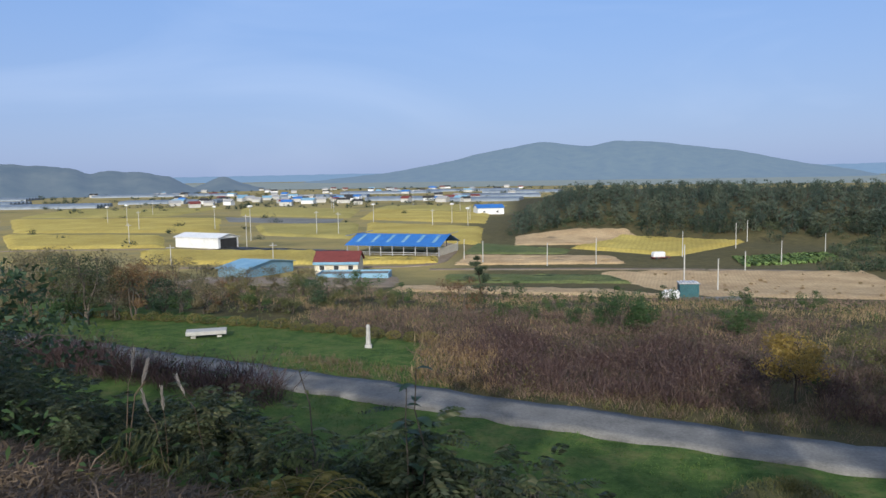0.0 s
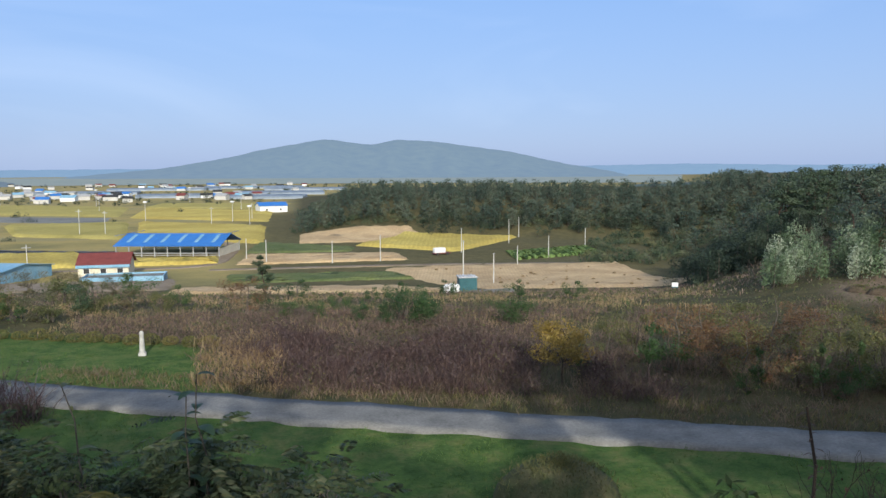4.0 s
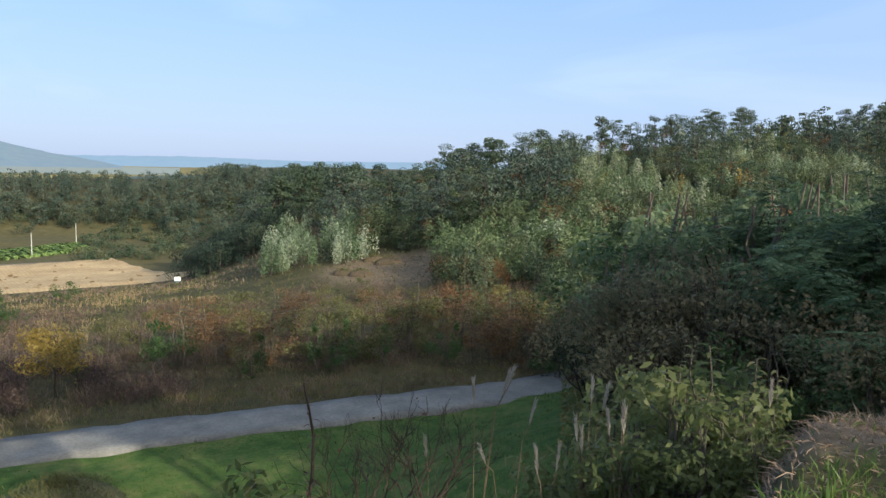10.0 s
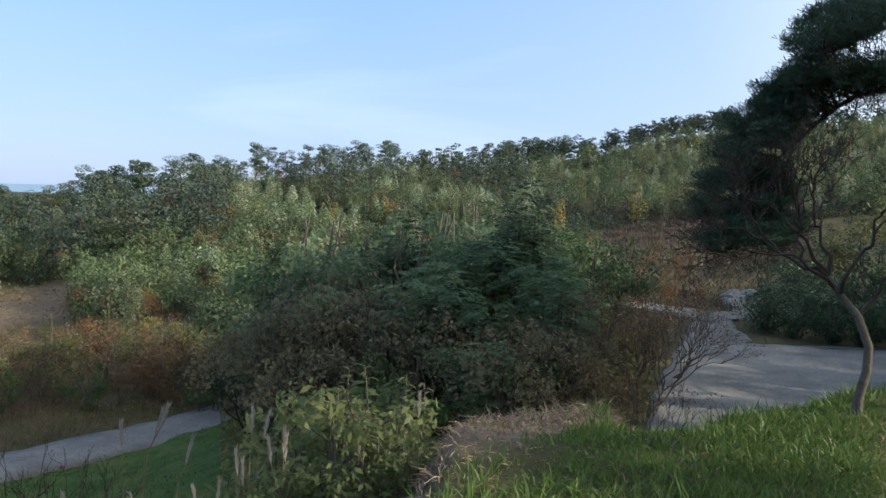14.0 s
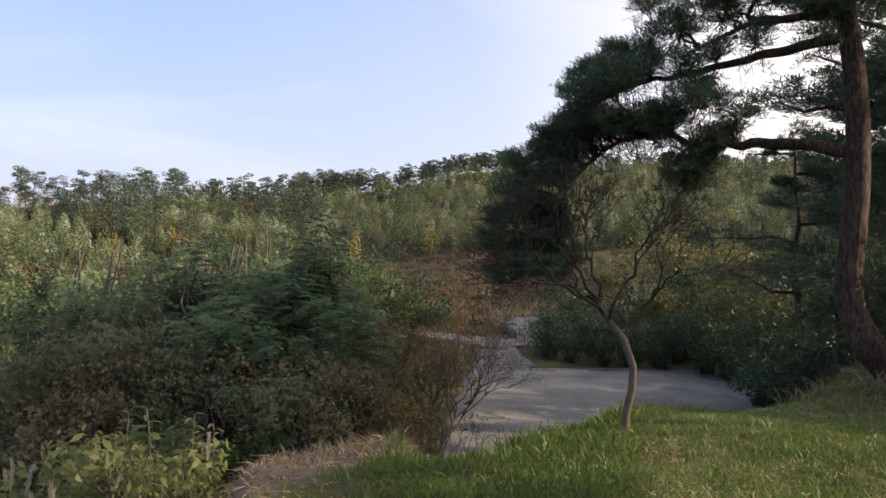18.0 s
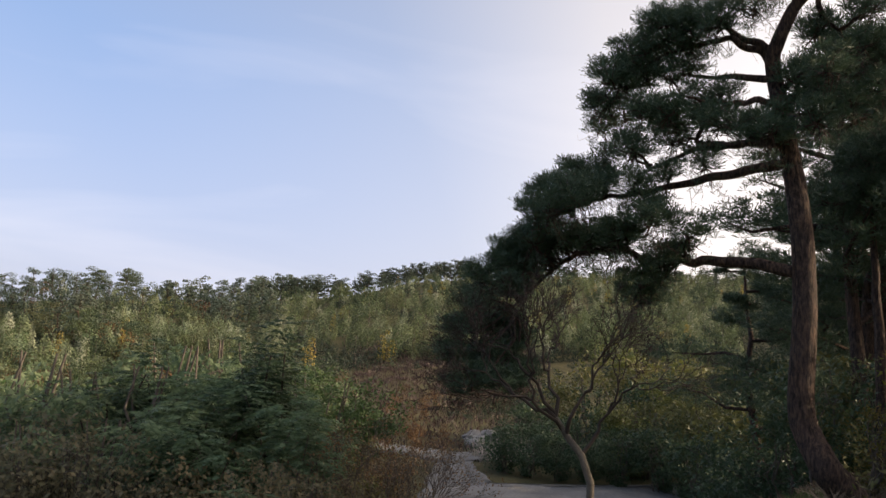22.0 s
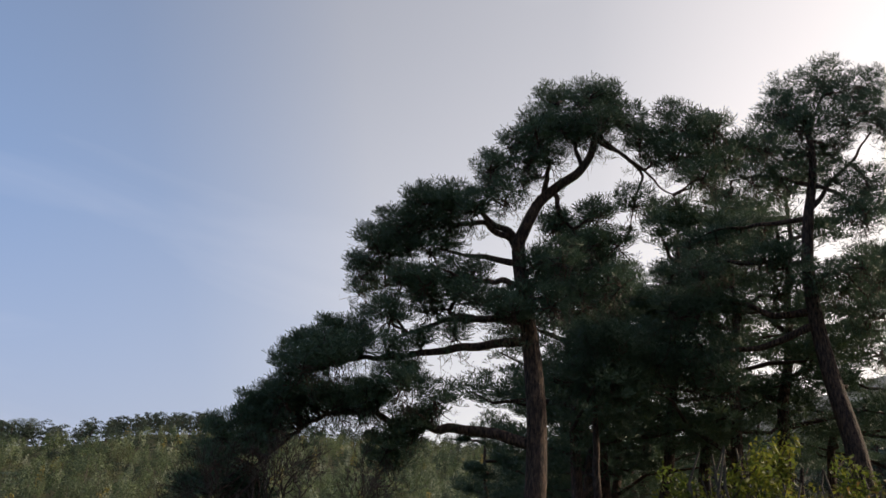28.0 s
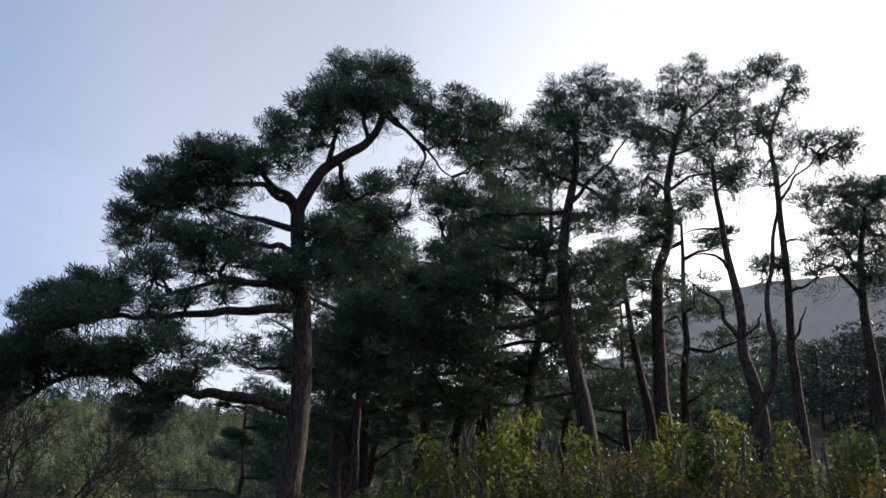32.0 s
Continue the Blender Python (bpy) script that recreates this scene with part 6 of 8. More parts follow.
# ---- fields on the valley floor ----
def crop(name, a, b, scale, rows=0.0, rough=0.9, turn=0.3):
    m, nt, bs, _ = nodes_of(name)
    c = ramp(nt, noise_of(nt, scale, 5, 0.65), [(0.3, a), (0.7, b)])
    c = mix(nt, 0.6, c, ramp(nt, noise_of(nt, 1.4, 3), [(0.3, (0.7, 0.7, 0.68)), (0.7, (1.2, 1.2, 1.2))]), "MULTIPLY")
    if rows:
        g = nt.nodes.new("ShaderNodeNewGeometry")
        mp = nt.nodes.new("ShaderNodeMapping")
        mp.inputs["Rotation"].default_value = (0, 0, turn)
        nt.links.new(g.outputs["Position"], mp.inputs[0])
        w = nt.nodes.new("ShaderNodeTexWave")
        w.inputs["Scale"].default_value, w.inputs["Distortion"].default_value, w.inputs["Detail"].default_value = rows, 1.2, 2
        nt.links.new(mp.outputs[0], w.inputs[0])
        c = mix(nt, 0.16, c, ramp(nt, w.outputs["Fac"], [(0.2, (0.6, 0.6, 0.6)), (0.7, (1.15, 1.15, 1.15))]), "MULTIPLY")
    nt.links.new(c, bs.inputs["Base Color"])
    bs.inputs["Roughness"].default_value, bs.inputs["Specular IOR Level"].default_value = rough, 0.1
    bump(nt, bs, noise_of(nt, 3.0, 4), 0.25)
    return m


M_RICE = crop("ripe_rice", (0.38, 0.29, 0.075), (0.56, 0.45, 0.125), 0.05, 0.25)
M_RICE_PALE = crop("paler_rice", (0.30, 0.26, 0.08), (0.44, 0.37, 0.12), 0.05, 0.25)
M_STUBBLE = crop("stubble", (0.40, 0.28, 0.155), (0.58, 0.43, 0.25), 0.12, 0.5)
M_FIELD_GREEN = crop("green_crop", (0.09, 0.12, 0.045), (0.16, 0.175, 0.075), 0.1, 0.4)
M_ROWS = crop("vegetable_rows", (0.12, 0.19, 0.06), (0.22, 0.30, 0.10), 0.1, 0.4)
M_WET = crop("bare_paddy", (0.16, 0.16, 0.15), (0.26, 0.26, 0.25), 0.04, 0.2)
M_BLACK = surface("black_mulch_film", (0.02, 0.02, 0.022), (0.05, 0.05, 0.05), 0.5, 0.5, 5, 0.05)
M_DIRT = surface("track_dirt", (0.20, 0.15, 0.10), (0.30, 0.24, 0.17), 0.3, 0.95, 3, 0.05)


def field(name, label, corners, mat, lift, category="field"):
    """A crop standing lift metres high on the four-cornered plot, with upright edges."""
    A, B, C, D = [np.array(c, float) for c in corners]
    n = 22
    s = np.linspace(0, 1, n)
    U, W = np.meshgrid(s, s, indexing="ij")
    P = (A * (1 - U)[..., None] + D * U[..., None]) * (1 - W)[..., None] + (B * (1 - U)[..., None] + C * U[..., None]) * W[..., None]
    rng = np.random.default_rng(len(label) + int(abs(A[0])))
    P[1:-1, 1:-1] += rng.normal(size=P[1:-1, 1:-1].shape) * 0.4
    Z = H(P[..., 0], P[..., 1]) + lift + rng.normal(size=U.shape) * 0.08 * min(1, lift * 2)
    rim = np.zeros_like(U, bool)
    rim[0], rim[-1], rim[:, 0], rim[:, -1] = True, True, True, True
    Z[rim] -= lift + 0.15
    i, j = np.meshgrid(np.arange(n - 1), np.arange(n - 1), indexing="ij")
    F = np.stack([i * n + j, i * n + j + 1, (i + 1) * n + j + 1, (i + 1) * n + j], -1).reshape(-1, 4)
    V = np.concatenate([P, Z[..., None]], -1).reshape(-1, 3)
    tagged(new(name, mesh_of(name, [(V, F, mat)])), label, category, "fields on the valley floor", "stuff")


field("rice_field", "golden ripe rice field", [(-86, 214), (-72, 180), (-29, 175), (-33, 204)], M_RICE, 0.8)
field("rice_field", "golden ripe rice field", [(-28, 186), (-27, 175), (-1, 174), (-1, 183)], M_RICE, 0.8)
field("rice_field", "golden ripe rice field", [(-166, 285), (-130, 226), (-82, 224), (-98, 268)], M_RICE, 0.8)
field("rice_field", "golden ripe rice field", [(-230, 403), (-168, 296), (-84, 286), (-112, 388)], M_RICE, 0.8)
field("rice_field", "golden ripe rice field", [(-80, 322), (-64, 268), (-28, 245), (-36, 330)], M_RICE_PALE, 0.8)
field("rice_field", "golden ripe rice field", [(-33, 330), (-25, 243), (11, 219), (16, 290)], M_RICE, 0.8)
field("paddy", "drained grey paddy field", [(-116, 401), (-102, 356), (-44, 324), (-46, 368)], M_WET, 0.1)
field("rice_field", "pale ripe rice field", [(-140, 530), (-110, 412), (-45, 372), (-50, 470)], M_RICE_PALE, 0.8)
field("rice_field", "golden ripe rice field", [(-42, 460), (-40, 360), (18, 316), (26, 400)], M_RICE, 0.8)
field("rice_field", "pale ripe rice field", [(-260, 520), (-236, 420), (-150, 412), (-150, 530)], M_RICE_PALE, 0.8)
field("rice_field", "pale ripe rice field", [(-40, 520), (-44, 470), (30, 420), (44, 500)], M_RICE_PALE, 0.6)
field("rice_field", "golden ripe rice field", [(-330, 430), (-190, 250), (-150, 240), (-245, 420)], M_RICE, 0.8)
field("stubble_field", "pale harvested field", [(20, 216), (23, 245), (58, 238), (61, 214)], M_STUBBLE, 0.4)
field("rice_field", "golden rice field below the wood", [(34, 205), (54, 231), (86, 214), (56, 181)], M_RICE, 0.8)
field("green_field", "green crop between pale fields", [(4, 194), (10, 224), (34, 200), (31, 190)], M_FIELD_GREEN, 0.4)
field("stubble_field", "pale harvested field", [(2, 170), (5, 190), (42, 183), (41, 168)], M_STUBBLE, 0.4)
field("green_field", "low green crop", [(0, 138), (0, 153), (34, 148), (35, 136)], M_FIELD_GREEN, 0.4)
field("stubble_field", "pale harvested field below the brush", [(-8, 98), (-8, 124), (27, 120), (31, 92)], M_STUBBLE, 0.4)
field("stubble_field", "harvested field with heaps of straw", [(37, 103), (31, 156), (84, 150), (74, 100)], M_STUBBLE, 0.4)
field("bare_plot", "bare ground beside the houses", [(-48, 118), (-48, 150), (-8, 150), (-8, 122)], M_DIRT, 0.3)
field("mulched_strip", "strip covered with black film", [(-66, 216), (-64, 224), (-24, 206), (-24, 200)], M_BLACK, 0.25)
heap_rng = random.Random(8)
heap_mesh = mesh_of("straw_heap", [(*leaf_cloud(in_ball(np.random.default_rng(3), 260, 0.5) * (0.8, 0.8, 0.45) + (0, 0, 0.25), 0.4, np.random.default_rng(4), 0.25), M_STRAW)])
for i in range(52):
    x, y = heap_rng.uniform(40, 74), heap_rng.uniform(106, 148)
    thing("straw_heap", "small heap of cut straw on the harvested field", "straw", "straw heaps", at=Vector((x, y, ground_at(x, y) + 0.35)), turn=i, data=heap_mesh).scale = (heap_rng.uniform(0.25, 0.5),) * 3
for i in range(11):
    x, y = 64 + i * 2.3, 160 + i * 0.6
    field("crop_row", "ridge of green vegetables", [(x, y), (x + 4, y + 17), (x + 5.2, y + 17), (x + 1.2, y)], M_ROWS, 0.5)
for p, w in (([(-3, 163), (46, 158), (75, 150)], 3.0), ([(-60, 172), (-2, 168), (3, 205), (-5, 300)], 3.0), ([(-180, 222), (-70, 220), (-24, 196)], 2.5)):
    tagged(new("track", mesh_of("track", [strip(p, w, 0.08, M_DIRT, 0.2, step=4)])), "pale farm track between fields", "track", kind="structure")


# ---- buildings and poles ----
M_WHITE = surface("white_sheet_metal", (0.66, 0.67, 0.68), (0.78, 0.78, 0.78), 0.5, 0.5, 4, 0.02)
M_CREAM = surface("cream_render", (0.60, 0.54, 0.42), (0.70, 0.64, 0.50), 0.6, 0.8, 6, 0.01)
M_BLUE = surface("blue_sheet_metal", (0.035, 0.14, 0.42), (0.05, 0.19, 0.52), 0.4, 0.45, 5, 0.02)
M_PALE_BLUE = surface("faded_blue_sheet", (0.16, 0.32, 0.46), (0.26, 0.42, 0.54), 0.4, 0.5, 5, 0.02)
M_RED = surface("dark_red_tiles", (0.14, 0.035, 0.03), (0.20, 0.055, 0.045), 0.8, 0.6, 6, 0.03)
M_DARK_GREY = surface("near_black", (0.03, 0.03, 0.03), (0.05, 0.05, 0.05), 1, 0.8, 6, 0.01)
M_STEEL = surface("grey_steel", (0.28, 0.28, 0.28), (0.40, 0.40, 0.40), 1, 0.5, 8, 0.01)
M_TEAL = surface("teal_paint", (0.025, 0.085, 0.10), (0.04, 0.12, 0.14), 1.2, 0.6, 12, 0.01)
M_POLE = surface("pole_concrete", (0.42, 0.41, 0.39), (0.55, 0.54, 0.51), 1.5, 0.85, 15, 0.01)
M_PLASTIC = surface("greenhouse_film", (0.12, 0.15, 0.19), (0.20, 0.235, 0.28), 0.2, 0.45, 2, 0.05, spec=0.5)
M_STONE = surface("pale_granite", (0.36, 0.35, 0.33), (0.50, 0.49, 0.46), 4, 0.75, 60, 0.005)


def gable(w, d, eave, ridge, over=0.4, thick=0.15):
    """A gabled roof, ridge along x."""
    bm = bmesh.new()
    x, y = w / 2 + over, d / 2 + over
    drop = (ridge - eave) * over / (d / 2)
    prof = [(-y, eave - drop), (0, ridge), (y, eave - drop), (y, eave - drop + thick), (0, ridge + thick), (-y, eave - drop + thick)]
    a = [bm.verts.new((-x, p, q)) for p, q in prof]
    b = [bm.verts.new((x, p, q)) for p, q in prof]
    for i in range(6):
        j = (i + 1) % 6
        bm.faces.new((a[i], a[j], b[j], b[i]))
    for v in (a, b):
        for q in ((0, 1, 4, 5), (1, 2, 3, 4)):
            bm.faces.new([v[k] for k in q])
    bmesh.ops.recalc_face_normals(bm, faces=bm.faces)
    return bm


def walls(w, d, h, ridge):
    bm = bmesh.new()
    prof = [(-d / 2, -0.5), (d / 2, -0.5), (d / 2, h), (0, ridge), (-d / 2, h)]
    a = [bm.verts.new((-w / 2, p, q)) for p, q in prof]
    b = [bm.verts.new((w / 2, p, q)) for p, q in prof]
    for i in range(5):
        j = (i + 1) % 5
        bm.faces.new((a[i], a[j], b[j], b[i]))
    bm.faces.new(a), bm.faces.new(b)
    bmesh.ops.recalc_face_normals(bm, faces=bm.faces)
    return bm


def spot(x, y):
    return Vector((x, y, ground_at(x, y)))


def house(name, label, x, y, w, d, h, ridge, turn, wall, roof, windows=3, band=None):
    ob = thing(name, label, "building", at=spot(x, y), turn=turn)
    part("wall", walls(w, d, h, ridge - 0.1), wall, ob)
    part("roof", gable(w, d, h, ridge), roof, ob)
    if band:
        part("eave_band", box(-w / 2 - 0.3, w / 2 + 0.3, -d / 2 - 0.5, -d / 2 - 0.3, h - 0.6, h - 0.05), band, ob)
    for i in range(windows):
        u = -w / 2 + w * (i + 0.5) / windows
        win = part("window", box(u - 0.6, u + 0.6, -d / 2 - 0.06, -d / 2 + 0.02, 0.9, 2.0), M_WHITE, ob, "white window frame")
        part("pane", box(u - 0.5, u + 0.5, -d / 2 - 0.09, -d / 2 - 0.05, 1.0, 1.9), M_DARK_GREY, win, "dark pane")
    return ob


# long open cattle shed
shed = thing("cattle_shed", "long open-sided shed with a bright blue metal roof", "building", at=spot(-10.4, 200), turn=math.atan2(-9, 28))
shed.scale = (0.86,) * 3
W, D = 29.0, 19.0
part("roof", gable(W, D, 3.2, 5.8, 0.6, 0.12), M_BLUE, shed)
for i in range(15):
    u = -W / 2 + W * i / 14
    part("roof_rib", box(u - 0.06, u + 0.06, -D / 2 - 0.55, D / 2 + 0.55, 5.9, 6.0), M_BLUE, shed) if i in (0, 14) else None
for i in range(9):
    u = -W / 2 + W * i / 8
    for v in (-D / 2, D / 2):
        part("post", box(u - 0.12, u + 0.12, v - 0.12, v + 0.12, -0.4, 3.3), M_STEEL, shed)
for v in (-D / 2, D / 2):
    part("rail", box(-W / 2, W / 2, v - 0.06, v + 0.06, 1.0, 1.2), M_STEEL, shed)
    part("rail", box(-W / 2, W / 2, v - 0.06, v + 0.06, 0.45, 0.6), M_STEEL, shed)
for i in range(6):
    u = -W / 2 + W * (i + 0.5) / 6
    bm = box(u - 0.5, u + 0.5, -7.2, -1.2, -0.03, 0.03)
    for vtx in bm.verts:
        vtx.co.z += 3.4 + 0.05 + (5.8 - 3.2) * (1 + vtx.co.y / (D / 2)) - 0.1
    part("skylight", bm, M_PALE_BLUE, shed, "translucent roof sheet")
part("gable_wall", box(W / 2 - 0.15, W / 2 + 0.02, -D / 2, D / 2, -0.4, 2.4), M_CREAM, shed)
barn = house("storage_barn", "white sheet-metal barn with a dark end", -70.4, 226, 17.5, 8, 3.1, 4.1, math.atan2(-10, 18), M_WHITE, M_WHITE, 0)
# flat near-black slab laid on the closed end wall
part("end_slab", box(8.77, 8.87, -3.2, 3.2, -0.2, 2.9), M_DARK_GREY, barn, "dark slab on the barn's end")
house("farmhouse", "cream house with a dark red roof and blue eaves", -22, 160, 9, 7, 2.7, 4.5, -0.05, M_CREAM, M_RED, 3, M_PALE_BLUE)
tank = thing("water_tank", "long low pale blue tank beside the house", "tank", at=spot(-17.5, 149), turn=-0.04)
for q in ((-7, 7, -3.2, -3.0), (-7, 7, 3.0, 3.2), (-7, -6.8, -3, 3), (6.8, 7, -3, 3)):
    part("side", box(*q, -0.4, 1.3, 0.02), M_PALE_BLUE, tank)
part("cover", box(-6.8, 6.8, -3, 3, 0.9, 1.0), M_WET, tank)
house("low_barn", "low barn with a faded blue roof", -39, 158, 7, 16, 2.1, 3.1, -0.42, M_PALE_BLUE, M_PALE_BLUE, 0)
house("barn", "white barn with a blue roof", 24, 395, 14, 9, 3.4, 5.0, 0.2, M_WHITE, M_BLUE, 2)
pump = thing("pump_shed", "small teal metal shed with clutter on its roof", "shed", at=polar(18.0, 97), turn=-0.15)
pump.scale = (0.84,) * 3
part("body", box(-1.35, 1.35, -1.2, 1.2, -0.3, 2.25, 0.03), M_TEAL, pump)
part("roof", box(-1.5, 1.5, -1.35, 1.35, 2.25, 2.36, 0.02), M_STEEL, pump)
part("door", box(-0.2, 0.75, -1.24, -1.2, 0.0, 1.95, 0.01), M_TEAL, pump)
for i in range(7):
    part("roof_slat", box(-1.4 + i * 0.42, -1.22 + i * 0.42, -1.3, 1.2, 2.36, 2.44 + 0.05 * (i % 3)), M_WHITE, pump)
slab = thing("concrete_slab", "pale concrete slab beside the teal shed", "slab", at=polar(20.0, 95.5))
part("slab", box(-2.6, 3.2, -1.4, 1.4, -0.3, 0.12, 0.03), M_CONC, slab)
for i, (az, r) in enumerate(((16.9, 95), (16.5, 95.6))):
    ob = thing("sack_pile", "pale sacks heaped beside the teal shed", "sack", at=polar(az, r), turn=i)
    for k in range(4):
        bm = bmesh.new()
        bmesh.ops.create_icosphere(bm, subdivisions=2, radius=0.5)
        for v in bm.verts:
            v.co = Vector((v.co.x * 1.3 + (k % 2) * 0.5 - 0.2, v.co.y * 0.9, v.co.z * 0.8 + 0.25 + 0.45 * (k // 2))) + noise.noise_vector(v.co * 3 + Vector((k, i, 0))) * 0.12
        part("sack", bm, M_WHITE, ob)
wrap = thing("covered_trailer", "farm trailer under a white plastic cover", "trailer", at=polar(15.9, 183), turn=0.2)
wrap.scale = (0.75,) * 3
bm = box(-2.0, 2.0, -1.1, 1.1, 0.5, 2.4, 0.4)
part("cover", bm, M_WHITE, wrap)
part("bed", box(-2.2, 3.6, -1.0, 1.0, 0.5, 0.8), M_RED, wrap)
for u in (-1.2, 2.4):
    for v in (-1.0, 1.0):
        bm = bmesh.new()
        bmesh.ops.create_cone(bm, cap_ends=True, segments=14, radius1=0.45, radius2=0.45, depth=0.25, matrix=Matrix.Translation((u, v, 0.42)) @ Matrix.Rotation(math.pi / 2, 4, "X"))
        part("wheel", bm, M_DARK_GREY, wrap)
board = thing("sign_board", "small white and teal board on a post in the field", "sign", at=polar(33.3, 96), turn=-0.5)
board.scale = (0.75,) * 3
part("post", box(-0.06, 0.06, -0.06, 0.06, -0.3, 1.0), M_STEEL, board)
part("board", box(-0.5, 0.5, -0.09, -0.05, 0.35, 1.25, 0.01), M_WHITE, board)
part("band", box(-0.5, 0.5, -0.1, -0.085, 0.35, 0.55), M_TEAL, board)


def pole(x, y, h, lamp=False, arm=False):
    ob = thing("field_lamp" if lamp else "utility_pole", "tall pole with a round white lamp head over the rice" if lamp else "slim pale concrete pole standing at a field's edge", "pole", "poles in the valley", at=spot(x, y))
    P = [(0, 0, -0.5), (0, 0, h * 0.5), (0, 0, h)]
    shaft = mesh_of("shaft", [(*tube(P, [0.12, 0.10, 0.08], 8), M_POLE)], smooth=True)
    piece("shaft", shaft, ob)
    if lamp:
        bm = bmesh.new()
        bmesh.ops.create_uvsphere(bm, u_segments=10, v_segments=6, radius=0.7)
        for v in bm.verts:
            v.co = Vector((v.co.x * 1.3, v.co.y, v.co.z * 0.6 + h + 0.2))
        part("lamp_head", bm, M_WHITE, ob)
    else:
        part("cap", box(-0.12, 0.12, -0.12, 0.12, h, h + 0.08), M_STEEL, ob)
    if arm:
        part("crossarm", box(-0.9, 0.9, -0.05, 0.05, h - 0.6, h - 0.45), M_STEEL, ob)


for x, y, h in ((34, 168, 5.8), (23, 167, 5.0), (9, 171, 5.2), (5, 179, 5.0), (57, 180, 6.0), (77, 199, 6.6), (86, 214, 6.0), (73, 163, 5.0), (92, 182, 5.0), (43, 118, 5.2), (34.5, 108, 7.2), (60, 150, 4.2)):
    pole(x, y, h)
for x, y, h in ((-58, 224, 9.5), (-96, 232, 7.0), (-63, 175, 5.0), (-40, 178, 5.0), (-44, 265, 8.5), (-36, 262, 8.0), (-4, 300, 7.0), (12, 330, 7.0), (-120, 300, 8.0), (-160, 420, 9.0), (-60, 420, 9.0), (10, 430, 9.0)):
    pole(x, y, h, arm=True)
for x, y, h in ((-137, 330, 9), (-90, 300, 9), (-152, 345, 8), (-62, 245, 11), (-30, 330, 8), (4, 322, 8), (10, 300, 7), (-70, 480, 10), (-20, 520, 10)):
    pole(x, y, h, lamp=True)

# ---- the village ----
ROOFS = (M_BLUE, M_RED, M_DARK_GREY, M_PALE_BLUE, M_WHITE, M_STEEL)
ROOF_WORDS = ("blue", "dark red", "dark grey", "faded blue", "white", "grey")
vr = random.Random(11)
for i in range(112):
    if i < 44:
        az, r = vr.uniform(-20, -6), vr.uniform(560, 760)
    elif i < 54:
        az, r = vr.uniform(-8, 3), vr.uniform(560, 760)
    else:
        az, r = vr.uniform(-33, 6), vr.uniform(800, 1310)
    k = vr.choice((0, 1, 2, 2, 2, 3, 3, 5, 5, 5))
    w, d, h = vr.uniform(5.5, 10), vr.uniform(5, 7), vr.uniform(2.4, 3.2)
    x, y = r * math.sin(radians(az)), r * math.cos(radians(az))
    house("village_house", "small distant house with a %s roof" % ROOF_WORDS[k], x, y, w, d, h, h + vr.uniform(1.0, 1.7), vr.uniform(-0.5, 0.5), M_POLE if vr.random() < 0.8 else M_WHITE, ROOFS[k], 0)["group"] = "village houses"


def tunnel(x, y, length, turn, n):
    ob = thing("greenhouse", "row of grey plastic-film greenhouse tunnels", "greenhouse", "greenhouses", at=spot(x, y), turn=turn)
    for i in range(n):
        th = np.linspace(0, math.pi, 9)
        ends = np.array([-length / 2, length / 2])
        V = np.array([(e, i * 7.5 + 3.4 * math.cos(t), 2.9 * math.sin(t) ** 0.8 - 0.1) for e in ends for t in th])
        F = np.array([(k, k + 1, 9 + k + 1, 9 + k) for k in range(8)])
        piece("tunnel", mesh_of("tunnel", [(V, F, M_PLASTIC)], smooth=True), ob)
        for e in ends:
            bm = bmesh.new()
            bm.faces.new([bm.verts.new((e, i * 7.5 + 3.4 * math.cos(t), 2.9 * math.sin(t) ** 0.8 - 0.1)) for t in th])
            part("end_wall", bm, M_PLASTIC, ob)


for x, y, L, t, n in ((-300, 560, 90, 0.1, 5), (-420, 640, 110, 0.1, 6), (-230, 640, 80, 0.1, 4), (-120, 760, 90, 0.0, 5), (-30, 640, 70, -0.1, 5), (30, 590, 60, -0.2, 5), (50, 700, 80, -0.1, 6), (-60, 900, 120, 0, 6), (40, 980, 120, 0, 6), (-330, 900, 160, 0.1, 6), (-520, 800, 160, 0.1, 6), (90, 860, 90, -0.2, 5)):
    tunnel(x, y, L, t, n)
wood_stuff("village_trees", "dark trees among the village houses", FAR_SCRUB, W_DARK, M_BARK_GREY,
           scatter(31, 260, -28, 4, 500, 800, size=(0.8, 2.0)) + scatter(32, 170, -40, 8, 780, 1300, size=(1.2, 2.6)) + scatter(33, 14, -30, 0, 240, 430, size=(1.0, 1.8)))


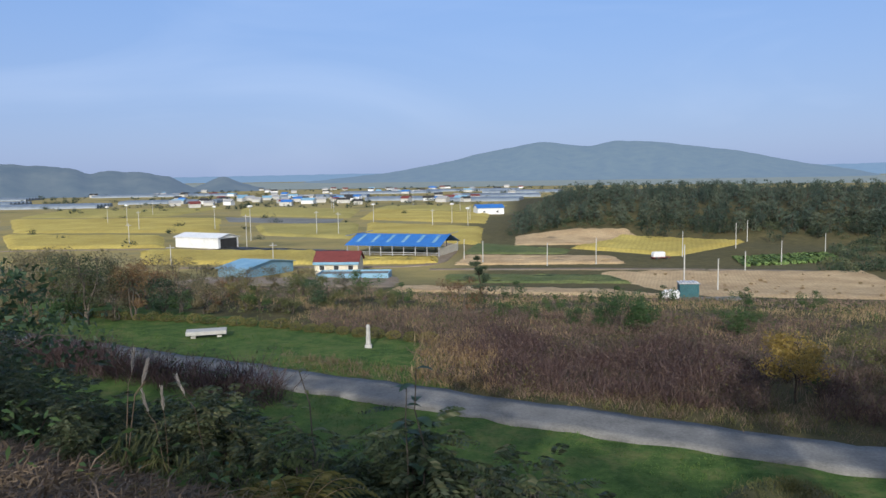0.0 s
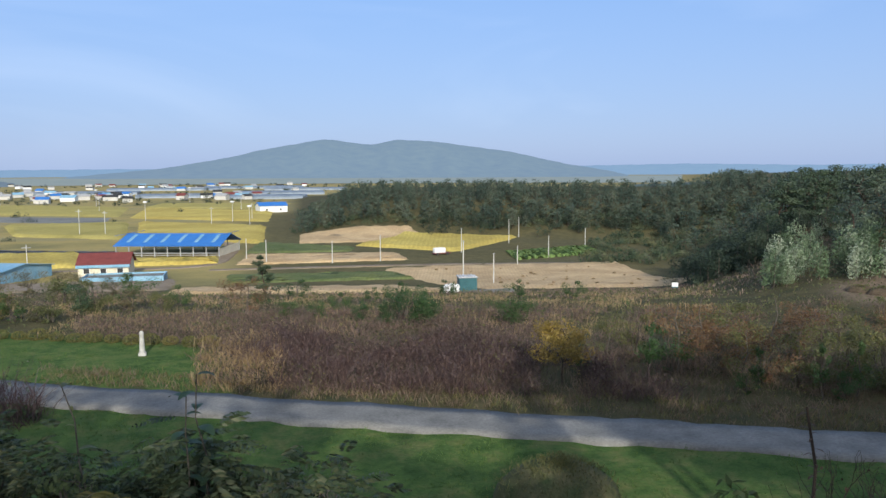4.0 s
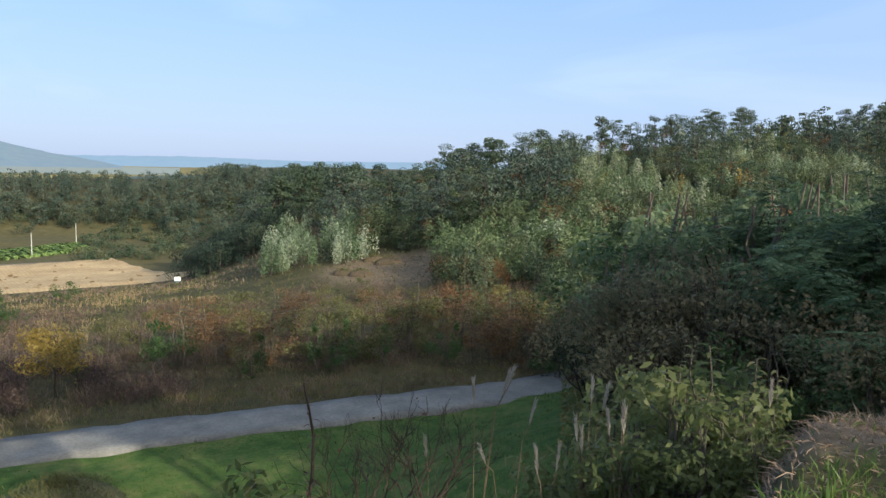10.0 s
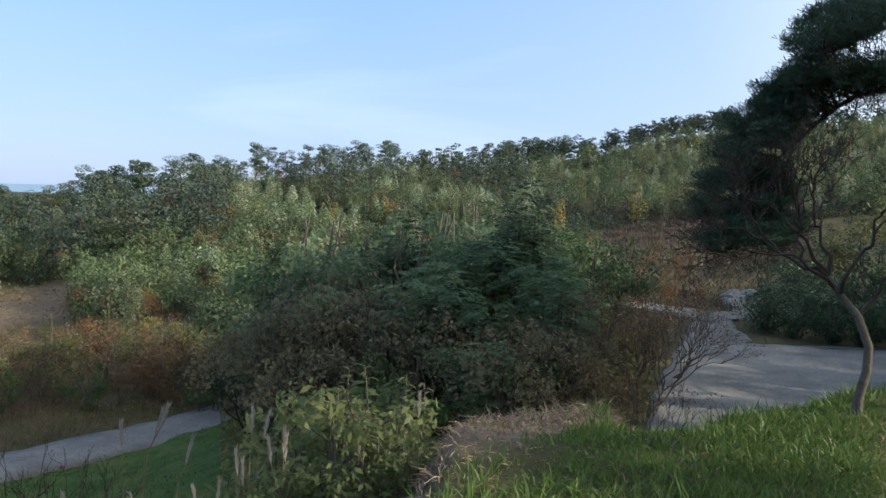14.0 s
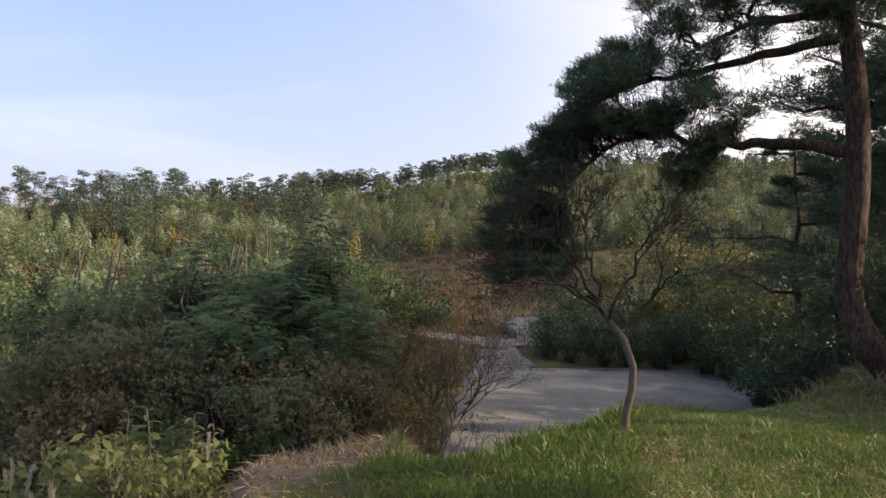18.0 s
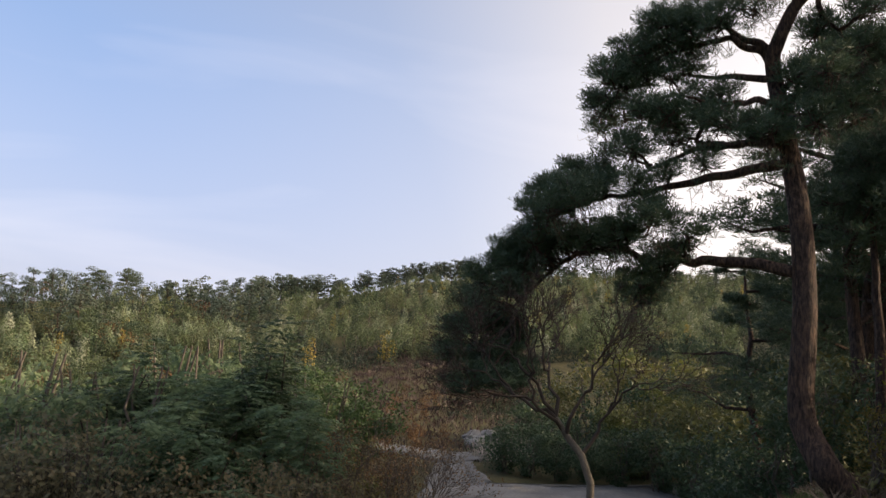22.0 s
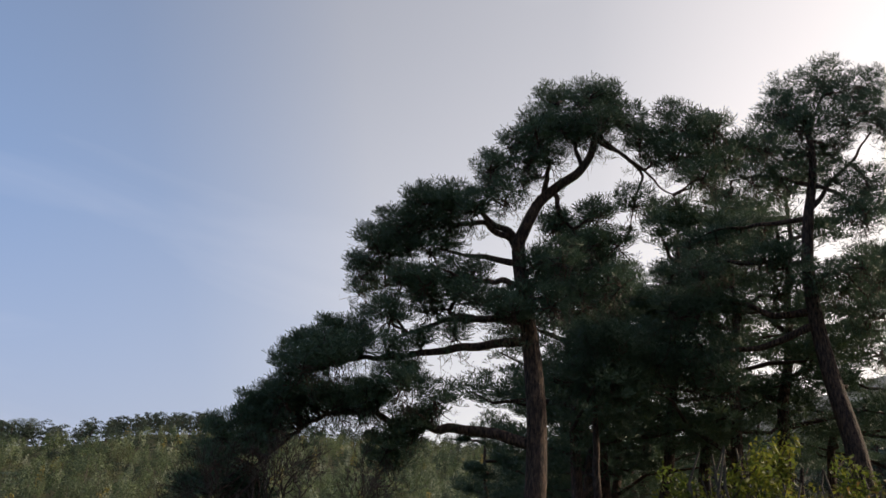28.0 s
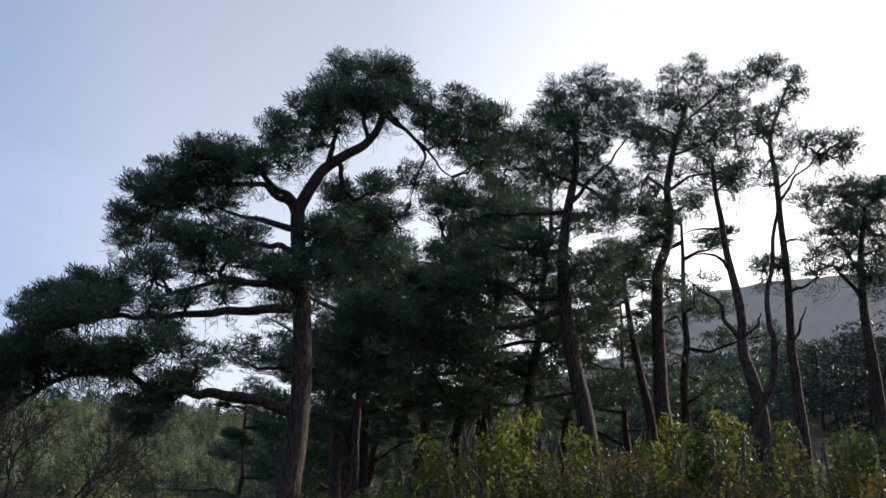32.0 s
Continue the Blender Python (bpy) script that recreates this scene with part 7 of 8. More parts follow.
# ---- far hills ----
def far_range(name, label, r, depth, azs, els, mat, seed, foot=-18.5, rugged=1.0):
    az = np.arange(azs[0], azs[-1] + 0.01, 0.12)
    el = np.interp(az, azs, els)
    for _ in range(6):
        el[1:-1] = (el[:-2] + 2 * el[1:-1] + el[2:]) / 4
    rng = np.random.default_rng(seed)
    ph = rng.uniform(0, 6.28, 8)
    bumps = sum(np.sin(az * f + p) / f for f, p in zip((3.1, 5.3, 9.7, 17, 29, 47, 71, 97), ph))
    top = 1.6 + r * np.tan(np.radians(el)) + bumps * r * 0.00055 * rugged
    s = np.r_[np.linspace(0, 1, 16), 1.25, 1.6, 2.0]
    hgt = np.where(s <= 1, S(s) ** 0.9, np.clip(2 - s, 0, 1))
    R = r - depth + depth * s[:, None] + 0 * az[None]
    Z = foot - 6 + (np.maximum(top, foot)[None] - foot + 6) * hgt[:, None]
    A = np.radians(az)[None] + 0 * R
    gul = np.sin(az * 1.3 + 2.2 * s[:, None] + ph[0]) + 0.4 * np.sin(az * 2.9 - 3 * s[:, None] + ph[1])
    R = R + gul * depth * 0.03 * np.sin(np.clip(s, 0, 1) * math.pi)[:, None]
    V = np.stack([R * np.sin(A), R * np.cos(A), Z], -1).reshape(-1, 3)
    na = len(az)
    i, j = np.meshgrid(np.arange(len(s) - 1), np.arange(na - 1), indexing="ij")
    F = np.stack([i * na + j, i * na + j + 1, (i + 1) * na + j + 1, (i + 1) * na + j], -1).reshape(-1, 4)
    tagged(new(name, mesh_of(name, [(V, F, mat)], smooth=True)), label, "hills", kind="structure")


# haze is put into the surface as a pale glow of its own
def hazed_mat(name, a, b, haze_glow, amount):
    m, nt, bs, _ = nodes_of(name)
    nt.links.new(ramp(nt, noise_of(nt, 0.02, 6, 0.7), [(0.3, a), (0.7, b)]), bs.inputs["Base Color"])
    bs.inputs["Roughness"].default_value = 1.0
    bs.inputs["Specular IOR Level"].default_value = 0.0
    bs.inputs["Emission Color"].default_value = (*haze_glow, 1)
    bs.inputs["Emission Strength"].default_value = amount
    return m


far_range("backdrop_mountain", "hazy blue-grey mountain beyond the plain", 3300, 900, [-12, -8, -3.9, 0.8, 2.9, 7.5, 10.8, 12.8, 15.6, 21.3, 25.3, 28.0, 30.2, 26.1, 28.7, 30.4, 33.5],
          [-0.5, -0.1, 0.29, 1.1, 1.62, 2.41, 1.97, 2.37, 2.22, 1.44, 0.54, 0.11, -0.37, 0.63, -0.3, -0.78, -0.6], hazed_mat("mountain", (0.03, 0.05, 0.035), (0.07, 0.09, 0.05), (0.19, 0.25, 0.385), 1.0), 3)
HILLS = hazed_mat("far_hills", (0.015, 0.025, 0.018), (0.075, 0.08, 0.055), (0.14, 0.185, 0.265), 1.05)
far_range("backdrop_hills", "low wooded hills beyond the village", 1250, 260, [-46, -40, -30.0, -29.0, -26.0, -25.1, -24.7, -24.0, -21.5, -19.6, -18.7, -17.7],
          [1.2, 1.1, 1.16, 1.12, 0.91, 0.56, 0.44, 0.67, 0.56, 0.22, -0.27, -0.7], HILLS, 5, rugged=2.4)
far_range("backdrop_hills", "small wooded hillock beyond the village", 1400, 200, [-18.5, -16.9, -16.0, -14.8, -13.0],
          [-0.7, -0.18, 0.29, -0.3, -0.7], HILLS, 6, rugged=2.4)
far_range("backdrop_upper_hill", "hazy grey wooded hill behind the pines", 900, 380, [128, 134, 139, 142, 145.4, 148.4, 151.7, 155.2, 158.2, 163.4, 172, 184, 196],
          [7.0, 9.0, 10.6, 11.4, 12.6, 16.1, 16.9, 17.3, 17.5, 17.4, 16.0, 12.0, 6.0], hazed_mat("hazy_hill", (0.03, 0.035, 0.03), (0.10, 0.11, 0.08), (0.15, 0.155, 0.178), 1.0), 11, rugged=3.0)


def far_plain():
    az = np.radians(np.arange(-48, 37, 1.0))
    r = np.array([1320, 1500, 1800, 2200, 2700, 3400.0])
    R, A = np.meshgrid(r, az, indexing="ij")
    V = np.stack([R * np.sin(A), R * np.cos(A), -18.0 + 0 * R], -1).reshape(-1, 3)
    n = len(az)
    i, j = np.meshgrid(np.arange(len(r) - 1), np.arange(n - 1), indexing="ij")
    F = np.stack([i * n + j, i * n + j + 1, (i + 1) * n + j + 1, (i + 1) * n + j], -1).reshape(-1, 4)
    tagged(new("backdrop_plain", mesh_of("backdrop_plain", [(V, F, hazed_mat("far_plain", (0.08, 0.09, 0.06), (0.18, 0.17, 0.10), (0.22, 0.28, 0.36), 0.75))])), "hazy far plain of fields and roofs", "plain", kind="structure")


far_plain()
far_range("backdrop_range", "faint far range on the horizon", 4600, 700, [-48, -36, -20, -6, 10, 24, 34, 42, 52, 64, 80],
          [0.35, 0.3, 0.15, 0.25, 0.0, 0.35, 0.5, 0.35, 0.45, 0.3, 0.2], hazed_mat("far_range", (0.05, 0.07, 0.07), (0.08, 0.10, 0.09), (0.22, 0.33, 0.52), 0.95), 7)
far_range("backdrop_rise", "low rise with a wood beyond the valley edge", 620, 160, [30, 36, 40, 44, 48, 54, 60], [-1.0, -0.75, -0.7, -0.6, -0.5, -0.5, -0.8], M_PINE_FAR, 9)
# ---- lawn furniture across the road ----
post = thing("stone_post", "slim white stone post on the lawn", "post", at=polar(-5.8, 44.6))
part("base", box(-0.2, 0.2, -0.2, 0.2, -0.2, 0.18, 0.02), M_STONE, post)
bm = bmesh.new()
bmesh.ops.create_cone(bm, cap_ends=True, segments=8, radius1=0.15, radius2=0.12, depth=0.95, matrix=Matrix.Translation((0, 0, 0.65)))
part("shaft", bm, M_STONE, post)
bm = bmesh.new()
bmesh.ops.create_uvsphere(bm, u_segments=12, v_segments=8, radius=0.13)
for v in bm.verts:
    v.co.z = v.co.z * 1.35 + 1.22
part("finial", bm, M_STONE, post)
table = thing("stone_table", "low pale stone offering table on the lawn", "stone table", at=polar(-17.6, 50.5), turn=0.25)
part("top", box(-1.25, 1.25, -0.55, 0.55, 0.22, 0.48, 0.03), M_STONE, table)
for u in (-0.8, 0.8):
    part("foot", box(u - 0.15, u + 0.15, -0.4, 0.4, -0.2, 0.22, 0.02), M_STONE, table)


def hedge_shape(seed):
    rng = np.random.default_rng(seed)
    c = in_ball(rng, 700, 0.8) * (0.62, 0.5, 0.36) + (0, 0, 0.26)
    c[:, 2] = np.maximum(c[:, 2], 0.02)
    return tube([(0, 0, -0.2), (0, 0, 0.3)], [0.04, 0.03], 4), leaf_cloud(c, 0.1, rng, 0.6)


hedge = plant("hedge_bush", hedge_shape(1), M_HEDGE, M_BARK_GREY, "clipped round bush in a row along the lawn", "bush", spot(-28.1, 56.9), 0, 1.0, "clipped hedge along the lawn", "foliage")
for i in range(1, 25):
    f = i / 24
    x, y = -28.1 + 27.2 * f, 56.9 - 11.6 * f + 1.3 * math.sin(f * 3.1)
    again(hedge, spot(x, y), i * 1.3, 0.95 + 0.15 * math.sin(i * 2.2))

M_ROCK = surface("grey_rock", (0.16, 0.155, 0.145), (0.30, 0.29, 0.27), 2.5, 0.9, 14, 0.04)
# black withered shrubs at the road's end
withered = plant("bare_shrub", bare_shape(662, 1.6, 1.4, 700, 0.13, 5), M_DEAD, M_BARK_DARK, "black withered shrub beside the end of the road", "shrub", polar(65.6, 30), 0.3, reach(65.6, 30, -13.2, 1.6), "withered shrubs by the road", "foliage")
grown(withered, 1.6, [(64.6, 30.5, -13.8), (66.6, 29, -13.4), (67.6, 28.5, -12.8)], 0.8)
# boulders where the concrete ends
rock_rng = random.Random(6)
for i in range(14):
    az, r = rock_rng.uniform(98.9, 102.6), rock_rng.uniform(44, 48)
    bm = bmesh.new()
    bmesh.ops.create_icosphere(bm, subdivisions=2, radius=rock_rng.uniform(0.25, 0.6))
    sx = rock_rng.uniform(0.8, 1.4)
    for v in bm.verts:
        v.co = Vector((v.co.x * sx, v.co.y, v.co.z * 0.75)) + noise.noise_vector(v.co * 1.7 + Vector((i * 3.1, 0, 0))) * 0.22
    me = bpy.data.meshes.new("boulder")
    bm.to_mesh(me), bm.free()
    me.materials.append(M_ROCK)
    ob = thing("boulder", "pale grey boulder dumped at the concrete's end", "rock", "boulders", at=polar(az, r, 0.15), turn=i, data=me)


# ---- ground cover ----
def cover(name, label, n, seed, area, keep, length, width, mat, lean=0.25, blades_each=6, bend=0.1, clump=0.12, category="grass"):
    """Upright blades in tufts over an area (az0, az1, r0, r1)."""
    rng = np.random.default_rng(seed)
    az0, az1, r0, r1 = area
    az = np.radians(rng.uniform(az0, az1, n))
    r = np.sqrt(rng.uniform(r0 * r0, r1 * r1, n))
    x, y = r * np.sin(az), r * np.cos(az)
    if keep is not None:
        k = keep(x, y)
        x, y = x[k], y[k]
    n = len(x)
    sz = rng.uniform(0.5, 1.25, n) * (0.75 + 0.35 * np.sin(x * 0.9) * np.sin(y * 0.8 + 1))
    x, y, sz = np.repeat(x, blades_each), np.repeat(y, blades_each), np.repeat(sz, blades_each)
    x, y = x + rng.normal(size=len(x)) * clump, y + rng.normal(size=len(x)) * clump
    base = np.stack([x, y, H(x, y) - 0.03], -1)
    w = np.c_[rng.normal(size=(len(x), 2)) * lean, np.ones(len(x))]
    w /= np.linalg.norm(w, axis=1)[:, None]
    V, F = blades(base, w, length * sz * rng.uniform(0.6, 1.2, len(x)), width, rng, bend)
    tagged(new(name, mesh_of(name, [(V, F, mat)])), label, category, kind="stuff")


def heads(name, label, n, seed, area, keep, height, size, mat, category="weeds"):
    rng = np.random.default_rng(seed)
    az0, az1, r0, r1 = area
    az = np.radians(rng.uniform(az0, az1, n))
    r = np.sqrt(rng.uniform(r0 * r0, r1 * r1, n))
    x, y = r * np.sin(az), r * np.cos(az)
    k = keep(x, y)
    x, y = x[k], y[k]
    z = H(x, y) + height * rng.uniform(0.15, 1.1, len(x)) * (0.8 + 0.3 * np.sin(x * 0.7) * np.sin(y * 0.6))
    tagged(new(name, mesh_of(name, [(*leaf_cloud(np.stack([x, y, z], -1), size, rng, 0.35), mat)])), label, category, kind="stuff")


def across(x, y):
    return (road_far(x, y) > 2.1) & ~((x < -1.5) & (road_far(x, y) < 15 - 0.2 * (x + 25)))


def shade_patch(x, y):
    p = road_far(x, y)
    return across(x, y) & (p > 3.0) & (p < 13 + 2.5 * np.sin(x * 0.6)) & (x > 1.5 + 1.5 * np.sin(y * 0.7)) & (x < 19) & ~round_tree(x, y)


def verge(x, y):
    p = road_far(x, y)
    return (p > 1.7) & (p < 4.5)


def round_tree(x, y):
    return (abs(np.degrees(np.arctan2(x, y)) - 25.3) < 1.7) & (np.hypot(x, y) < 38.5)


def brush_zone(x, y):
    az = np.degrees(np.arctan2(x, y))
    gaps = (az < 25) | (np.sin(x * 0.9 + 0.4 * np.sin(y)) * np.sin(y * 0.8 + 1.0) > 0.12)
    return across(x, y) & (road_far(x, y) > np.interp(x, [8, 20], [2.1, 6.0])) & gaps & ~round_tree(x, y)


cover("dry_brush", "dense reddish-brown dry weeds across the road", 7000, 41, (-10, 62, 33, 60), brush_zone, 1.0, 0.022, M_BRUSH, 0.6, 8, 0.08, 0.3, "weeds")
# this patch of brown weeds has the trees' shade in its colour
cover("dark_brush", "thick brown weeds in a patch, darkened for the trees' shade", 3600, 42, (0, 36, 33, 52), shade_patch, 1.4, 0.024, M_BRUSH_DARK, 0.55, 9, 0.08, 0.3, "weeds")
heads("brush_tops", "fine brown seed heads of the dry weeds", 60000, 43, (-10, 62, 33, 58), brush_zone, 1.15, 0.115, M_BRUSH)
heads("brush_dark_tops", "twiggy tops in the brush, darkened for the trees' shade", 22000, 143, (0, 36, 33, 52), shade_patch, 1.5, 0.13, M_BRUSH_DARK)
heads("brush_green", "green weeds mixed into the brush", 12000, 144, (-10, 62, 33, 62), lambda x, y: across(x, y) & (np.sin(x * 0.45 + 1) * np.sin(y * 0.4) > 0.1), 1.1, 0.16, M_OLIVE)
cover("verge_straw", "pale dry grass along the far side of the road", 4200, 66, (-12, 64, 29, 46), lambda x, y: (road_far(x, y) > 1.6) & (road_far(x, y) < np.interp(x, [6, 16], [4.0, 13.0])), 0.7, 0.025, M_STRAW_DULL, 0.4, 7, 0.15, 0.2)
cover("near_verge", "grass creeping over the near edge of the road", 2200, 67, (-12, 62, 24, 40), lambda x, y: (road_far(x, y) < -1.25) & (road_far(x, y) > -2.2), 0.22, 0.025, M_GRASS, 0.6, 7, 0.2, 0.15)
cover("verge_grass", "mixed grass and straw along the road", 2600, 44, (-14, 64, 29, 42), verge, 0.55, 0.03, M_OLIVE, 0.4, 7, 0.2, 0.15)
cover("straw_grass", "pale straw-coloured grass by the road", 700, 45, (-9, 4, 33, 46), across, 1.1, 0.035, M_STRAW, 0.3, 9, 0.25, 0.2)
cover("pale_grass", "pale feathery grass beyond the brush", 3000, 46, (-16, 36, 46, 80), lambda x, y: across(x, y) & (np.sin(x * 0.35 + 0.5) * np.sin(y * 0.3) > -0.15), 0.85, 0.035, M_STRAW, 0.25, 6, 0.2, 0.3)
heads("herb_cover", "low green herbs among the pale grass", 15000, 47, (-30, 60, 48, 90), across, 0.65, 0.26, M_OLIVE)
cover("far_weeds", "reddish weeds at the fields' edge", 3200, 48, (-30, 48, 70, 112), lambda x, y: ~((x > -9) & (x < 68) & (y > 96)), 0.55, 0.09, M_BRUSH, 0.3, 5, 0.1, 0.5, "weeds")
M_TURF = surface("mound_turf", (0.04, 0.06, 0.02), (0.12, 0.105, 0.05), 1.6, 0.95, 14, 0.05)
M_SOIL_DARK = surface("dark_mound_soil", (0.06, 0.045, 0.03), (0.13, 0.095, 0.06), 1.6, 0.95, 12, 0.05)
M_SOIL = surface("bare_mound_soil", (0.14, 0.10, 0.07), (0.27, 0.21, 0.15), 1.2, 0.95, 10, 0.05)


def mound(x, y, rad, h, seed, label, soil):
    """A rounded grave mound, thick with grass."""
    rng = np.random.default_rng(seed)
    th = np.linspace(0, 2 * math.pi, 36, endpoint=False)
    s = np.linspace(0, 1, 14)
    Sg, T = np.meshgrid(s, th, indexing="ij")
    wob = 1 + 0.05 * np.sin(3 * T + seed) + 0.04 * np.sin(5 * T)
    X, Y = rad * Sg * np.cos(T) * wob, rad * Sg * np.sin(T) * wob
    Z = h * (1 - Sg ** 2.2) ** 0.75 + 0.05 * np.sin(X * 3.1 + seed) * np.sin(Y * 2.7) - 0.12 * (Sg > 0.97)
    g = H(x + X, y + Y) - ground_at(x, y)
    V = np.stack([X, Y, Z + g], -1).reshape(-1, 3)
    n = 36
    i, j = np.meshgrid(np.arange(13), np.arange(n), indexing="ij")
    k = (j + 1) % n
    F = np.stack([i * n + j, i * n + k, (i + 1) * n + k, (i + 1) * n + j], -1).reshape(-1, 4)
    ob = thing("grave_mound", label, "mound", at=spot(x, y))
    piece("earth", mesh_of("earth", [(V, F, M_SOIL if soil else (M_TURF if rad > 1.5 else M_SOIL_DARK))], smooth=True), ob)
    m = 420 if soil else (2400 if rad > 1.5 else 380)
    pick = rng.integers(0, len(V), m)
    base = V[pick] + rng.normal(size=(m, 3)) * (0.12, 0.12, 0.0)
    w = np.c_[rng.normal(size=(m, 2)) * 0.5, np.ones(m)]
    w /= np.linalg.norm(w, axis=1)[:, None]
    tagged(piece("grass", mesh_of("grass", [(*blades(base, w, rng.uniform(0.1, 0.28, m), 0.022, rng, 0.2), M_OLIVE)]), ob), kind="stuff")


mound(9.6, 20.4, 2.0, 1.2, 1, "grassy rounded grave mound on the lawn", False)
mound(1.3, 21.6, 1.9, 0.9, 2, "worn mound of bare pale earth on the lawn", True)
mound(46.3, 46.0, 1.0, 0.40, 3, "low mound of dark earth in the hillside clearing", False)
mound(46.8, 44.4, 1.1, 0.45, 4, "low mound of dark earth in the hillside clearing", False)
mound(53.2, 48.9, 1.0, 0.45, 5, "low mound of dark earth in the hillside clearing", False)
mound(52.7, 46.5, 1.3, 0.60, 6, "low mound of dark earth in the hillside clearing", False)
cover("lawn_grass", "short green lawn below the bank", 9500, 49, (-30, 66, 17, 36), lambda x, y: road_far(x, y) < -1.6, 0.15, 0.028, M_GRASS, 0.5, 5, 0.1, 0.12)
cover("far_lawn_grass", "short green lawn across the road", 4500, 50, (-34, 0, 38, 58), lambda x, y: (road_far(x, y) > 1.8) & ~across(x, y) & (x < -1.5), 0.13, 0.035, M_GRASS, 0.5, 5, 0.1, 0.15)


def turf(x, y):
    return (y + 0.33 * x < 2.0 + 0.2 * np.sin(x * 2.3)) & (0.795 * x + 0.606 * y < 7.5)


cover("bank_grass", "short sunlit turf on the bank's top", 10000, 51, (76, 140, 2.2, 12.5), lambda x, y: turf(x, y) & (np.sin(x * 1.3 + 0.6) * np.sin(y * 1.1 + 0.5) > -0.35), 0.125, 0.009, M_GRASS, 0.55, 8, 0.12, 0.05)
cover("terrace_turf", "short turf on the open terrace", 3600, 71, (140, 330, 0.6, 11), lambda x, y: (0.5 * x + 0.866 * y < 1.6), 0.10, 0.008, M_GRASS, 0.5, 6, 0.1, 0.06)
cover("terrace_straw", "dry blades on the open terrace", 3000, 72, (140, 330, 0.6, 11), lambda x, y: (0.5 * x + 0.866 * y < 1.6), 0.09, 0.008, M_STRAW, 0.9, 6, 0.1, 0.08)
cover("bank_lush", "thick green grass on the bank", 6500, 74, (74, 108, 2.2, 8.5), turf, 0.2, 0.010, M_GRASS, 0.5, 9, 0.25, 0.06)
cover("bank_sunny", "short sunlit grass on the bank", 7500, 76, (103, 132, 3.5, 12.5), turf, 0.13, 0.009, M_GRASS, 0.6, 9, 0.2, 0.08)
cover("bank_tufts", "long green tufts in the turf", 620, 62, (84, 140, 3.0, 12), lambda x, y: turf(x, y) & (np.sin(x * 1.9 + 0.6) * np.sin(y * 1.6) > 0.15), 0.26, 0.009, M_GRASS, 0.4, 26, 0.35, 0.09)
cover("brow_tufts", "long arching green tufts at the bank's brow", 46, 64, (85, 98, 8.6, 10.6), lambda x, y: np.sin(x * 2.3) * np.sin(y * 3.1) > -0.3, 0.55, 0.014, M_GRASS, 0.45, 46, 0.35, 0.2)
cover("bank_dry_tufts", "pale dry tufts in the turf", 2100, 63, (92, 150, 3.0, 12), lambda x, y: turf(x, y) & (np.sin(x * 1.9 + 0.6) * np.sin(y * 1.6) < 0.1), 0.14, 0.008, M_STRAW, 0.7, 20, 0.35, 0.12)
cover("bank_straw", "dry blades in the turf", 4500, 52, (72, 150, 1.6, 13), turf, 0.095, 0.008, M_STRAW, 0.9, 6, 0.1, 0.06)
edge = lambda x, y: (abs(y + 0.33 * x - 1.4) < 0.8) | ((abs(0.795 * x + 0.606 * y - 5.2) < 0.8) & (y < 0))
cover("edge_grass", "long grass along the edge of the bank", 2600, 53, (70, 128, 3.5, 13), edge, 0.36, 0.010, M_GRASS, 0.4, 14, 0.2, 0.08)
slope = lambda x, y: (0.795 * x + 0.606 * y > 4.4) | (0.5 * x + 0.866 * y > 1.8)
cover("slope_straw", "matted dry grass on the slope", 5200, 54, (-36, 100, 2.5, 12), slope, 0.30, 0.013, M_STRAW_DULL, 0.9, 6, 0.4, 0.12)
cover("slope_grass", "green tufts on the slope", 1500, 55, (-17, 100, 3, 15), slope, 0.34, 0.015, M_GRASS, 0.5, 8, 0.3, 0.12)
heads("slope_weeds", "low leafy weeds on the slope", 9000, 56, (-36, 68, 5, 16), slope, 0.5, 0.09, M_BROAD)
